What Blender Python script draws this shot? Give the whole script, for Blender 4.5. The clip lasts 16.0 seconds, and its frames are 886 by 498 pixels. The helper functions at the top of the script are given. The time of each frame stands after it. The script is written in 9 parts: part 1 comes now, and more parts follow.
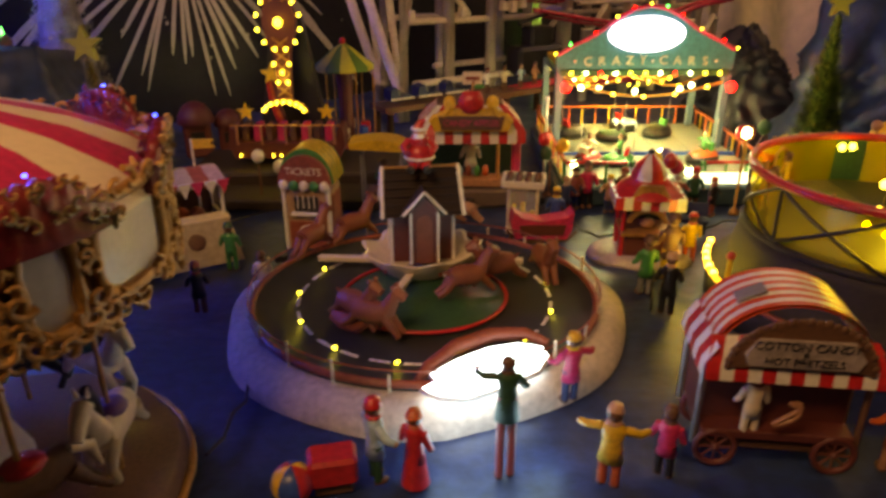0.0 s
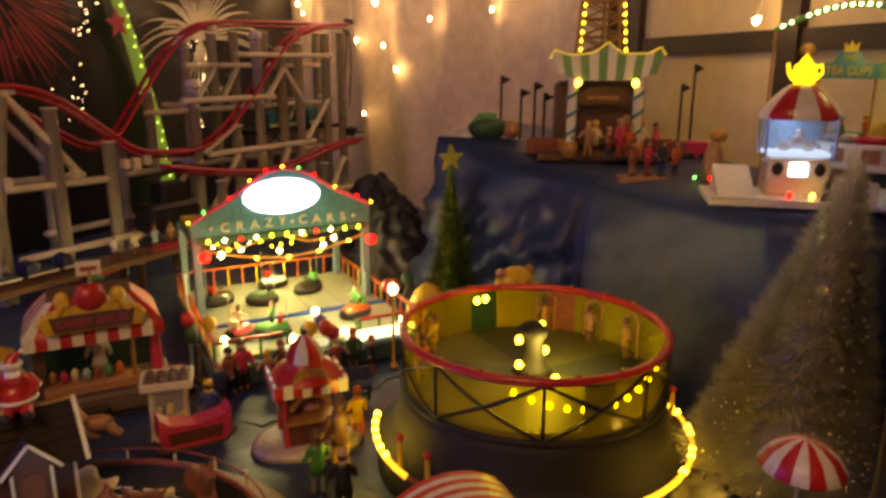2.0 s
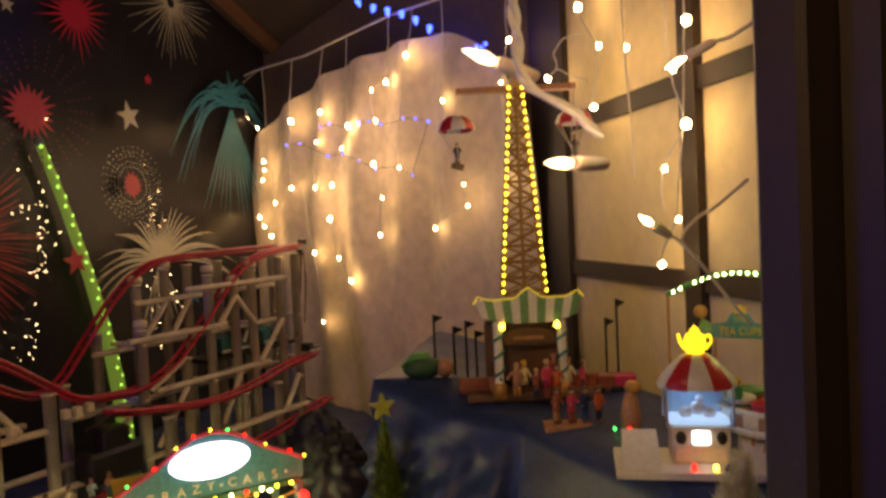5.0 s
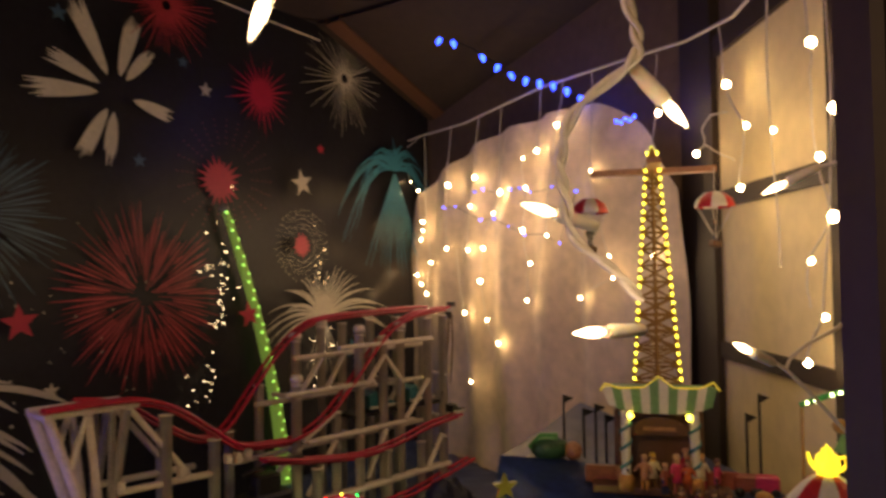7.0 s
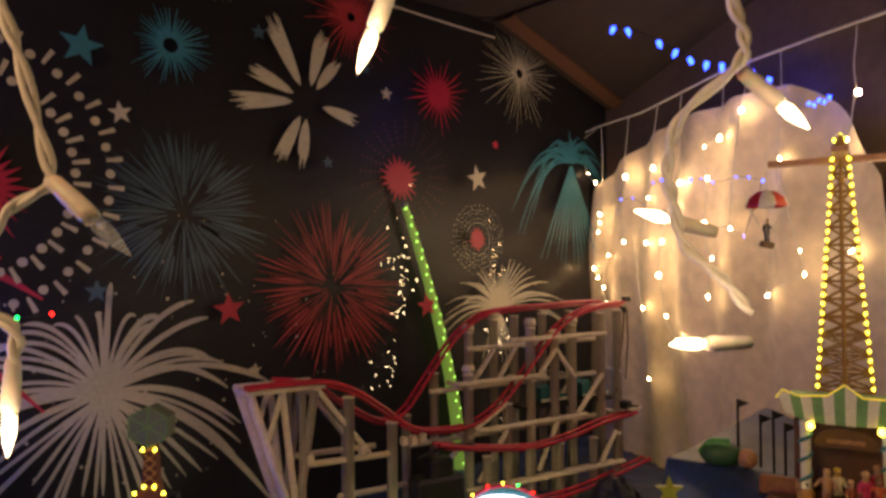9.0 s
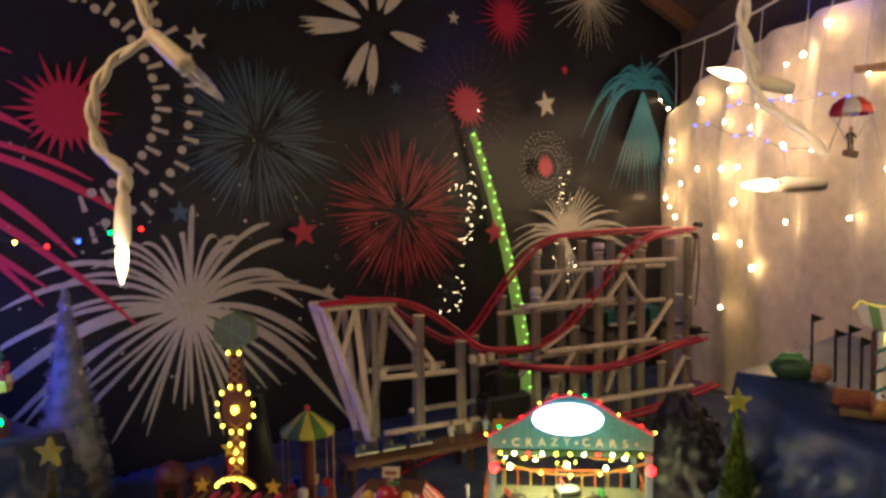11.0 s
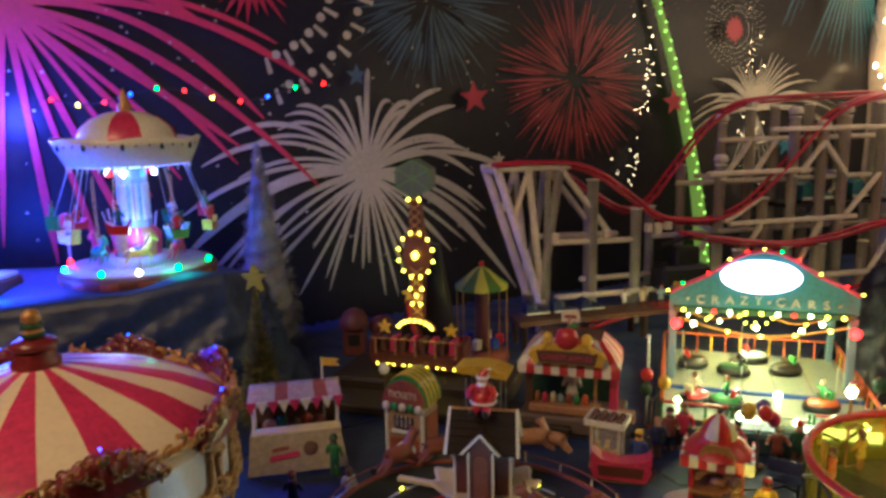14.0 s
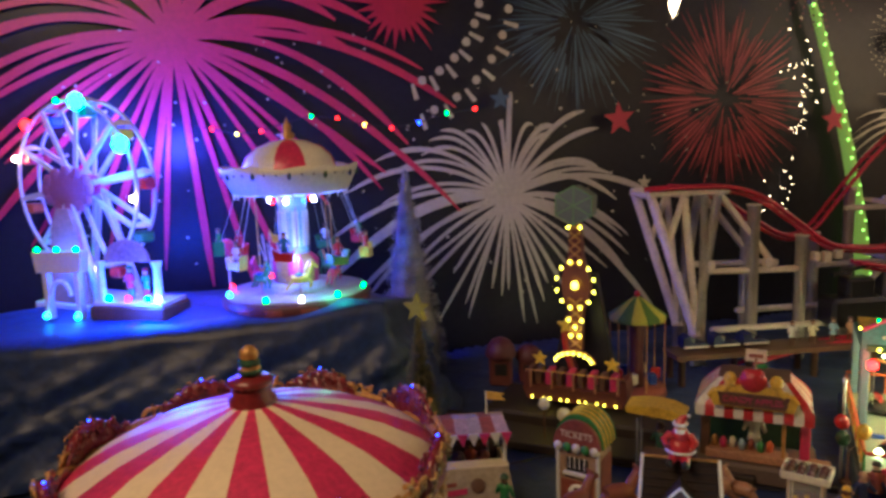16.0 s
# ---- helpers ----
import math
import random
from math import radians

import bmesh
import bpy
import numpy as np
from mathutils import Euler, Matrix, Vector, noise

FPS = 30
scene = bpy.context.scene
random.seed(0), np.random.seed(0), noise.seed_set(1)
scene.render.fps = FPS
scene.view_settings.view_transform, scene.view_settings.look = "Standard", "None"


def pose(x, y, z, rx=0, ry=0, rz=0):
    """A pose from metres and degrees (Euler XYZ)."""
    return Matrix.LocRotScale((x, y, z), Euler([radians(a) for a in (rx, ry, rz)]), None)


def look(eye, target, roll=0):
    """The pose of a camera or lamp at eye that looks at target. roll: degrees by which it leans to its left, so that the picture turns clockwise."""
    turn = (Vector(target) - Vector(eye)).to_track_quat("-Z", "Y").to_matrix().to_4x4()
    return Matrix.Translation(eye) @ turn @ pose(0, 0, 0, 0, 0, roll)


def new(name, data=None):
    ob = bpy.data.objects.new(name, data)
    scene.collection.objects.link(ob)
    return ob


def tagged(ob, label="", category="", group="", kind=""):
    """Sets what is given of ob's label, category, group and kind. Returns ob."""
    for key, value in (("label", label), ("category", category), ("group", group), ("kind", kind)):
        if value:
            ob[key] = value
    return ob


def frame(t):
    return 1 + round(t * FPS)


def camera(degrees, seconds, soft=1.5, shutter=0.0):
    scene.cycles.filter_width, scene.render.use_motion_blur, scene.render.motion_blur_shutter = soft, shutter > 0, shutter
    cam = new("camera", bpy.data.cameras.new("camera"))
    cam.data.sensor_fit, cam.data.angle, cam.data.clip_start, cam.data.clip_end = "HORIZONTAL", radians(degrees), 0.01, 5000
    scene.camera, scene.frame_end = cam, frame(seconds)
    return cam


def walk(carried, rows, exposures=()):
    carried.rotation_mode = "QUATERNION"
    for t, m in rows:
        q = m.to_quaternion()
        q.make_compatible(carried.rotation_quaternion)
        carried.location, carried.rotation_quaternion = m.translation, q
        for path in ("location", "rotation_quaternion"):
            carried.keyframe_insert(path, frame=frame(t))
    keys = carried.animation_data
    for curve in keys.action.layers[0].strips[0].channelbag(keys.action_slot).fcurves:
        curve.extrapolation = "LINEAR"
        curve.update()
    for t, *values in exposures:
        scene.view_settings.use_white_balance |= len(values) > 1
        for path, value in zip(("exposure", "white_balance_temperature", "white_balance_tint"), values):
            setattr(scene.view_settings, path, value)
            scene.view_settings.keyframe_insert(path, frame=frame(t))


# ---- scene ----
cam = camera(63.7, 16.0, soft=3.0, shutter=0.5)
METRES, EYE, TILT, LEAN, TURN = 0.65, 0.292, -23.8, 0.2, 0.0
ROWS = [
    (0.0, 0.0, 0.0, 0.0, 0.0, 0.0, -0.0),
    (0.5, 0.0514, -0.0045, 0.0053, -0.82, 1.74, 1.27),
    (1.0, 0.0522, 0.0685, 0.0379, -12.15, 2.44, 5.75),
    (1.5, 0.0447, 0.0785, 0.075, -21.07, 4.53, 9.21),
    (2.0, 0.0429, 0.0643, 0.1031, -25.75, 6.8, 10.34),
    (2.5, 0.0477, 0.0538, 0.1167, -26.85, 8.02, 10.84),
    (3.0, 0.064, 0.038, 0.1425, -26.77, 10.7, 11.91),
    (3.5, 0.091, 0.0175, 0.1693, -26.68, 13.2, 12.89),
    (4.0, 0.1138, -0.007, 0.1993, -26.83, 15.33, 13.31),
    (6.5, 0.2057, -0.1258, 0.2822, -19.07, 24.13, 9.31),
    (7.0, 0.2207, -0.1483, 0.2861, -13.67, 24.97, 6.66),
    (7.5, 0.2456, -0.1894, 0.2866, -9.6, 26.41, 4.57),
    (8.0, 0.266, -0.1896, 0.2887, -5.68, 26.46, 3.16),
    (8.5, 0.2648, -0.1873, 0.3004, -1.56, 26.77, 1.16),
    (9.0, 0.2739, -0.1837, 0.2829, 0.04, 25.03, 0.32),
    (11.5, 0.2663, -0.168, 0.1933, 6.24, 18.92, -2.39),
    (12.0, 0.2549, -0.1538, 0.1652, 7.57, 16.77, -3.16),
    (12.5, 0.2407, -0.1392, 0.152, 9.6, 15.4, -3.78),
    (13.0, 0.2348, -0.1294, 0.1383, 12.03, 14.72, -4.37),
    (13.5, 0.2291, -0.1268, 0.1288, 14.17, 13.93, -5.17),
    (14.0, 0.2149, -0.1193, 0.1078, 16.54, 12.21, -6.0),
    (14.5, 0.1924, -0.1093, 0.1019, 18.49, 11.26, -6.69),
    (15.0, 0.1602, -0.1105, 0.1153, 19.49, 12.56, -6.21),
    (15.5, 0.1142, -0.1117, 0.1283, 22.24, 13.13, -7.18),
    (16.0, 0.0827, -0.125, 0.1214, 24.22, 12.8, -8.23),
]
walk(cam, [(t, pose(0, 0, EYE, TILT, LEAN, TURN) @ pose(METRES * x, METRES * y, METRES * z, 90 + pitch, roll, yaw)) for t, x, y, z, yaw, pitch, roll in ROWS],
     exposures=[(0.0, 0.76, 7900, 16), (1.0, 0.52, 7900, 23), (1.5, 0.36, 8100, 23), (2.5, 0.36, 8200, 17), (3.5, 0.18, 7900, 11), (4.2, 0.08, 7500, 11), (6.5, 0.08, 6500, 10), (8.0, 0.15, 6400, 10), (9.0, 0.38, 6300, 9), (11.5, 0.58, 5700, 6), (12.5, 0.70, 5600, 6), (14.5, 0.62, 5350, 1), (15.5, 0.68, 5200, 1), (16.0, 0.68, 5500, 4)])

# ---- world and room light ----
world = bpy.data.worlds.new("world")
scene.world = world
world.use_nodes = True
world.node_tree.nodes["Background"].inputs[0].default_value = (0.9, 0.7, 0.5, 1)
world.node_tree.nodes["Background"].inputs[1].default_value = 0.012


def lamp(name, kind, m, power, color, size=0.02):
    data = bpy.data.lights.new(name, kind)
    data.energy, data.color = power, color
    if kind == "AREA":
        data.size = size
    else:
        data.shadow_soft_size = size
    ob = new(name, data)
    ob.matrix_world = m
    return ob


WARM = (1.0, 0.72, 0.42)
# Unseen lamp assumed above and behind the viewer, added as general fill.
lamp("unseen_room_fill", "AREA", look((-0.42, -0.20, 1.10), (-0.10, 0.80, 0.10)), 8.6, (1.0, 0.61, 0.30), 0.5)


# ---- materials ----
def material(name, color, rough=0.6, metal=0.0, var=0.25, grain=60.0, bump=0.15, trans=0.0, sheen=0.0, coat=0.0):
    m = bpy.data.materials.new(name)
    m.use_nodes = True
    nt = m.node_tree
    b = nt.nodes["Principled BSDF"]
    co = nt.nodes.new("ShaderNodeTexCoord")
    big, fine = nt.nodes.new("ShaderNodeTexNoise"), nt.nodes.new("ShaderNodeTexNoise")
    big.inputs["Scale"].default_value, big.inputs["Detail"].default_value = grain * 0.25, 4
    fine.inputs["Scale"].default_value, fine.inputs["Detail"].default_value = grain * 4, 6
    for n in (big, fine):
        nt.links.new(co.outputs["Object"], n.inputs["Vector"])
    mix = nt.nodes.new("ShaderNodeMath")
    mix.operation = "ADD"
    nt.links.new(big.outputs["Fac"], mix.inputs[0])
    nt.links.new(fine.outputs["Fac"], mix.inputs[1])
    ramp = nt.nodes.new("ShaderNodeMapRange")
    ramp.inputs["From Min"].default_value, ramp.inputs["From Max"].default_value = 0.6, 1.4
    nt.links.new(mix.outputs[0], ramp.inputs["Value"])
    col = nt.nodes.new("ShaderNodeMix")
    col.data_type = "RGBA"
    lo = [c * (1 - var) for c in color]
    hi = [min(1, c * (1 + var * 0.6)) for c in color]
    col.inputs[6].default_value, col.inputs[7].default_value = (*lo, 1), (*hi, 1)
    nt.links.new(ramp.outputs["Result"], col.inputs[0])
    nt.links.new(col.outputs[2], b.inputs["Base Color"])
    b.inputs["Roughness"].default_value, b.inputs["Metallic"].default_value = rough, metal
    b.inputs["Transmission Weight"].default_value = trans
    b.inputs["Sheen Weight"].default_value = sheen
    b.inputs["Coat Weight"].default_value, b.inputs["Coat Roughness"].default_value = coat, 0.22
    if bump:
        bp = nt.nodes.new("ShaderNodeBump")
        bp.inputs["Strength"].default_value, bp.inputs["Distance"].default_value = bump, 0.002
        nt.links.new(fine.outputs["Fac"], bp.inputs["Height"])
        nt.links.new(bp.outputs["Normal"], b.inputs["Normal"])
    return m


def glow(name, color, strength):
    m = bpy.data.materials.new(name)
    m.use_nodes = True
    b = m.node_tree.nodes["Principled BSDF"]
    b.inputs["Base Color"].default_value = (*[min(1, 0.5 * c + 0.04) for c in color], 1)
    b.inputs["Emission Color"].default_value = (*color, 1)
    b.inputs["Emission Strength"].default_value = strength
    return m


def sheer(name, color, rough, see, var=0.2, bump=0.1):
    """A thin see-through sheet: tinted cloth or plastic film."""
    m = material(name, color, rough, var=var, grain=40, bump=bump)
    nt = m.node_tree
    out, b = nt.nodes["Material Output"], nt.nodes["Principled BSDF"]
    tr, mx = nt.nodes.new("ShaderNodeBsdfTransparent"), nt.nodes.new("ShaderNodeMixShader")
    tr.inputs[0].default_value = (*[min(1, c * 1.3 + 0.1) for c in color], 1)
    mx.inputs[0].default_value = see
    nt.links.new(b.outputs[0], mx.inputs[1])
    nt.links.new(tr.outputs[0], mx.inputs[2])
    nt.links.new(mx.outputs[0], out.inputs["Surface"])
    return m


SNOW = material("snow_paint", (0.78, 0.74, 0.72), 0.7, bump=0.3)
RIMSNOW = material("grimy_snow_paint", (0.58, 0.50, 0.45), 0.75, var=0.4, grain=45, bump=0.5)
TIMBER = material("worn_white_timber", (0.72, 0.63, 0.53), 0.6, var=0.4, grain=80)
CREAM = material("cream_resin", (0.72, 0.62, 0.46), 0.5, var=0.22, coat=0.15)
IVORY = material("ivory_plastic", (0.74, 0.70, 0.62), 0.4, var=0.22, coat=0.15)
WHITE = material("white_paint", (0.8, 0.78, 0.74), 0.45, var=0.22, coat=0.15)
RED = material("red_paint", (0.55, 0.025, 0.03), 0.35, var=0.45, coat=0.3)
CRIMSON = material("crimson_stripe", (0.62, 0.035, 0.13), 0.45, var=0.45, coat=0.3)
TRACK = material("red_track_plastic", (0.5, 0.012, 0.05), 0.3, var=0.45, coat=0.3)
ORANGE = material("orange_red_paint", (0.6, 0.12, 0.03), 0.4, var=0.45, coat=0.3)
BROWN = material("brown_wood", (0.13, 0.06, 0.03), 0.6, grain=90, var=0.45, coat=0.3)
RUST = material("brick_red_resin", (0.30, 0.075, 0.045), 0.55, var=0.45, coat=0.3)
AGED = material("aged_cream_resin", (0.42, 0.35, 0.32), 0.5, var=0.45, coat=0.3)
TAN = material("tan_resin", (0.45, 0.22, 0.12), 0.5, var=0.45, coat=0.3)
GOLD = material("gold_paint", (0.52, 0.27, 0.08), 0.42, 0.35, var=0.5)
YELLOW = material("yellow_paint", (0.75, 0.48, 0.04), 0.45, var=0.45, coat=0.3)
GREEN = material("green_paint", (0.05, 0.26, 0.06), 0.45, var=0.45, coat=0.3)
DKGREEN = material("dark_green_paint", (0.02, 0.08, 0.03), 0.6, var=0.45, coat=0.3)
TEAL = material("teal_paint", (0.045, 0.20, 0.24), 0.4, var=0.45, coat=0.3)
BLUE = material("blue_paint", (0.03, 0.08, 0.35), 0.4, var=0.45, coat=0.3)
PALEBLUE = material("pale_blue_paint", (0.35, 0.5, 0.62), 0.4, var=0.45, coat=0.3)
PURPLE = material("purple_paint", (0.14, 0.07, 0.3), 0.4, var=0.45, coat=0.3)
BLACK = material("black_paint", (0.015, 0.013, 0.013), 0.4)
GREY = material("grey_plastic", (0.2, 0.2, 0.2), 0.5)
ASPHALT = material("dark_grey_track", (0.035, 0.038, 0.04), 0.45, bump=0.4, grain=120)
SKIN = material("pale_tan_resin", (0.55, 0.32, 0.2), 0.5, var=0.45, coat=0.3)
DENIM = material("navy_resin", (0.02, 0.03, 0.10), 0.6)
SILVER = material("silver_metal", (0.6, 0.6, 0.6), 0.3, 0.9)
MIRROR = material("mirror_panel", (0.72, 0.67, 0.60), 0.30, 0.3, var=0.15, bump=0.02)
GREENWHITE = material("pale_green_awning", (0.17, 0.34, 0.14), 0.5, var=0.4)
NAVY = material("navy_satin_cloth", (0.015, 0.033, 0.120), 0.46, var=0.7, grain=26, bump=0.25, sheen=0.05)
crease = NAVY.node_tree.nodes.new("ShaderNodeTexNoise")          # soft creases in the satin
crease.inputs["Scale"].default_value, crease.inputs["Detail"].default_value, crease.inputs["Distortion"].default_value = 9, 3, 0.6
crease_bump = NAVY.node_tree.nodes.new("ShaderNodeBump")
crease_bump.inputs["Strength"].default_value, crease_bump.inputs["Distance"].default_value = 0.16, 0.02
crease_co, crease_map = NAVY.node_tree.nodes["Texture Coordinate"], NAVY.node_tree.nodes.new("ShaderNodeMapping")
crease_map.inputs["Rotation"].default_value, crease_map.inputs["Scale"].default_value = (0.5, 0.6, 0.4), (0.45, 1.5, 1.0)
NAVY.node_tree.links.new(crease_co.outputs["Object"], crease_map.inputs["Vector"])
NAVY.node_tree.links.new(crease_map.outputs["Vector"], crease.inputs["Vector"])
NAVY.node_tree.links.new(crease.outputs["Fac"], crease_bump.inputs["Height"])
NAVY.node_tree.links.new(NAVY.node_tree.nodes["Bump"].outputs["Normal"], crease_bump.inputs["Normal"])
NAVY.node_tree.links.new(crease_bump.outputs["Normal"], NAVY.node_tree.nodes["Principled BSDF"].inputs["Normal"])
NIGHT = material("black_printed_vinyl", (0.022, 0.021, 0.026), 0.30, var=0.3, grain=20, bump=0.03)
NIGHT.node_tree.nodes["Principled BSDF"].inputs["Specular IOR Level"].default_value = 0.28
WALLP = material("brown_wall", (0.16, 0.11, 0.07), 0.8, grain=12)
DARKWOOD = material("dark_stained_wood", (0.03, 0.018, 0.011), 0.6, grain=30)
MIDWOOD = material("stained_beam_wood", (0.16, 0.07, 0.03), 0.6, grain=30)
CEIL = material("dark_ceiling_boards", (0.05, 0.032, 0.022), 0.8, grain=10)
PAPER = material("cream_window_paper", (0.80, 0.66, 0.36), 0.75, var=0.15, grain=10)
CARPET = material("brown_carpet", (0.12, 0.08, 0.05), 0.95, grain=40, bump=0.6)
WIRE = material("white_cable", (0.75, 0.68, 0.58), 0.35, bump=0.1)
STAGE = material("pale_steel_floor", (0.27, 0.30, 0.25), 0.28, var=0.4, bump=0.1)
TULLE = material("cream_tulle", (0.74, 0.60, 0.44), 0.85, var=0.3, grain=9, bump=0.3, sheen=0.2)
FILM_YELLOW = sheer("yellow_film", (0.64, 0.55, 0.04), 0.15, 0.62, 0.06, 0.0)
FILM_CLEAR = sheer("clear_film", (0.7, 0.75, 0.8), 0.1, 0.75)
P_WHITE = material("print_cream", (0.62, 0.58, 0.48), 0.38, var=0.2, grain=30, bump=0)
P_GREY = material("print_grey", (0.56, 0.51, 0.38), 0.38, var=0.2, grain=30, bump=0)
P_RED = material("print_red", (0.48, 0.020, 0.055), 0.38, var=0.2, grain=30, bump=0)
P_PINK = material("print_pink_red", (0.64, 0.035, 0.075), 0.38, var=0.2, grain=30, bump=0)
P_DULL = material("print_dull_red", (0.44, 0.045, 0.06), 0.38, var=0.3, grain=30, bump=0)
P_BLUE = material("print_slate_blue", (0.065, 0.125, 0.185), 0.38, var=0.2, grain=30, bump=0)
P_TEAL = material("print_teal", (0.05, 0.22, 0.33), 0.38, var=0.2, grain=30, bump=0)
L_WARM = glow("warm_bulb", (1.0, 0.64, 0.28), 60)
L_NEAR = glow("warm_bulb_glass", (1.0, 0.62, 0.30), 22)
L_YEL = glow("yellow_led", (1.0, 0.86, 0.05), 6)
L_GOLD = glow("golden_led", (1.0, 0.74, 0.06), 9)
L_WHITE = glow("cool_white_led", (0.86, 0.9, 1.0), 12)
L_SIGN = glow("lit_sign_face", (1.0, 0.88, 1.0), 3.5)
L_GREENW = glow("greenish_white_led", (0.9, 1.0, 0.42), 12)
L_RED = glow("red_led", (1.0, 0.006, 0.004), 8)
L_GRN = glow("green_led", (0.015, 1.0, 0.10), 6)
L_BLU = glow("blue_led", (0.02, 0.05, 1.0), 11)
L_CYAN = glow("cyan_led", (0.06, 0.55, 1.0), 12)
L_TUBE = glow("light_tube", (0.38, 0.62, 0.07), 0.20)
L_BEAD = glow("tube_led", (0.45, 1.0, 0.12), 2.2)
DARKROOF = material("dark_brown_shingle", (0.024, 0.013, 0.011), 0.85)
LILAC = material("faded_lilac_awning", (0.46, 0.33, 0.33), 0.6, var=0.5)
L_POT = glow("lit_teapot", (1.0, 0.68, 0.02), 1.9)
L_POND = glow("lit_ice", (0.72, 0.92, 1.0), 4.5)
L_TANK = glow("lit_tank", (0.50, 0.66, 1.0), 1.0)


# ---- mesh building ----
class Mesh:
    def __init__(self):
        self.v, self.f, self.mi, self.sm = [], [], [], []

    def add(self, verts, faces, mi=0, smooth=False):
        n = len(self.v)
        self.v += [tuple(p) for p in verts]
        for i, f in enumerate(faces):
            self.f.append(tuple(n + k for k in f))
            self.mi.append(mi[i] if isinstance(mi, list) else mi)
            self.sm.append(smooth)
        return self

    def box(self, c, s, rot=(0, 0, 0), mi=0, bev=None):
        X, Y, Z = (k / 2 for k in s)
        b = min(X, Y, Z) * 0.25 if bev is None else bev
        m = pose(*c, *rot)
        vs, idx = [], {}
        for sx in (-1, 1):
            for sy in (-1, 1):
                for sz in (-1, 1):
                    for a in range(3):
                        idx[sx, sy, sz, a] = len(vs)
                        vs.append(m @ Vector((sx * (X - b * (a != 0)), sy * (Y - b * (a != 1)), sz * (Z - b * (a != 2)))))
        S = (-1, 1)
        fs = []
        for s1 in S:
            fs.append([idx[s1, p, q, 0] for p, q in ((-1, -1), (1, -1), (1, 1), (-1, 1))])
            fs.append([idx[p, s1, q, 1] for p, q in ((-1, -1), (1, -1), (1, 1), (-1, 1))])
            fs.append([idx[p, q, s1, 2] for p, q in ((-1, -1), (1, -1), (1, 1), (-1, 1))])
            for s2 in S:
                fs.append([idx[s1, s2, -1, 0], idx[s1, s2, 1, 0], idx[s1, s2, 1, 1], idx[s1, s2, -1, 1]])
                fs.append([idx[s1, -1, s2, 0], idx[s1, 1, s2, 0], idx[s1, 1, s2, 2], idx[s1, -1, s2, 2]])
                fs.append([idx[-1, s1, s2, 1], idx[1, s1, s2, 1], idx[1, s1, s2, 2], idx[-1, s1, s2, 2]])
                for s3 in S:
                    fs.append([idx[s1, s2, s3, a] for a in range(3)])
        return self.add(vs, fs, mi)

    def tube(self, pts, r, n=8, mi=0, closed=False, cap=True):
        pts = [Vector(p) for p in pts]
        rs = r if isinstance(r, (list, tuple)) else [r] * len(pts)
        vs, fs = [], []
        k = len(pts)
        side = None
        for i, p in enumerate(pts):
            a, b = pts[i - 1] if i or closed else p, pts[(i + 1) % k] if i < k - 1 or closed else p
            t = (b - a).normalized()
            if side is None:
                side = t.orthogonal().normalized()
            side = (side - t * side.dot(t)).normalized()
            up = t.cross(side)
            for j in range(n):
                w = 2 * math.pi * j / n
                vs.append(p + rs[i] * (math.cos(w) * side + math.sin(w) * up))
        for i in range(k if closed else k - 1):
            for j in range(n):
                q = (i + 1) % k
                fs.append([i * n + j, i * n + (j + 1) % n, q * n + (j + 1) % n, q * n + j])
        self.add(vs, fs, mi, True)
        if cap and not closed:
            self.add(vs[:n], [list(range(n))], mi)
            self.add(vs[-n:], [list(range(n))], mi)
        return self

    def rod(self, a, b, r, r2=None, n=10, mi=0):
        return self.tube([a, b], [r, r if r2 is None else r2], n, mi)

    def lathe(self, prof, c=(0, 0, 0), n=24, mi=0, sx=1, sy=1, arc=(0, 360)):
        """A turned form from (radius, height) pairs; mi may be a function of (row, column)."""
        full = arc[1] - arc[0] >= 360
        cols = n if full else n + 1
        vs, fs, ms = [], [], []
        for r, z in prof:
            for j in range(cols):
                w = radians(arc[0] + (arc[1] - arc[0]) * j / n)
                vs.append((c[0] + sx * r * math.cos(w), c[1] + sy * r * math.sin(w), c[2] + z))
        for i in range(len(prof) - 1):
            for j in range(n):
                q = (j + 1) % cols
                fs.append([i * cols + j, i * cols + q, (i + 1) * cols + q, (i + 1) * cols + j])
                ms.append(mi(i, j) if callable(mi) else mi)
        return self.add(vs, fs, ms, True)

    def ball(self, c, r, s=(1, 1, 1), n=12, mi=0):
        vs, fs = [], []
        h = max(4, n // 2)
        for i in range(h + 1):
            a = math.pi * i / h
            for j in range(n):
                w = 2 * math.pi * j / n
                vs.append((c[0] + r * s[0] * math.sin(a) * math.cos(w), c[1] + r * s[1] * math.sin(a) * math.sin(w), c[2] + r * s[2] * math.cos(a)))
        for i in range(h):
            for j in range(n):
                q = (j + 1) % n
                fs.append([i * n + j, (i + 1) * n + j, (i + 1) * n + q, i * n + q])
        return self.add(vs, fs, mi, True)

    def slab(self, pts, y0, y1, mi=0):
        """An outline in x and z, given a thickness from y0 to y1."""
        n = len(pts)
        vs = [(x, y0, z) for x, z in pts] + [(x, y1, z) for x, z in pts]
        fs = [list(range(n)), list(range(2 * n - 1, n - 1, -1))] + [[i, (i + 1) % n, n + (i + 1) % n, n + i] for i in range(n)]
        return self.add(vs, fs, mi)

    def plate(self, pts, z0, z1, mi=0):
        """An outline in x and y, given a thickness from z0 to z1."""
        n = len(pts)
        vs = [(x, y, z0) for x, y in pts] + [(x, y, z1) for x, y in pts]
        fs = [list(range(n)), list(range(2 * n - 1, n - 1, -1))] + [[i, (i + 1) % n, n + (i + 1) % n, n + i] for i in range(n)]
        return self.add(vs, fs, mi)

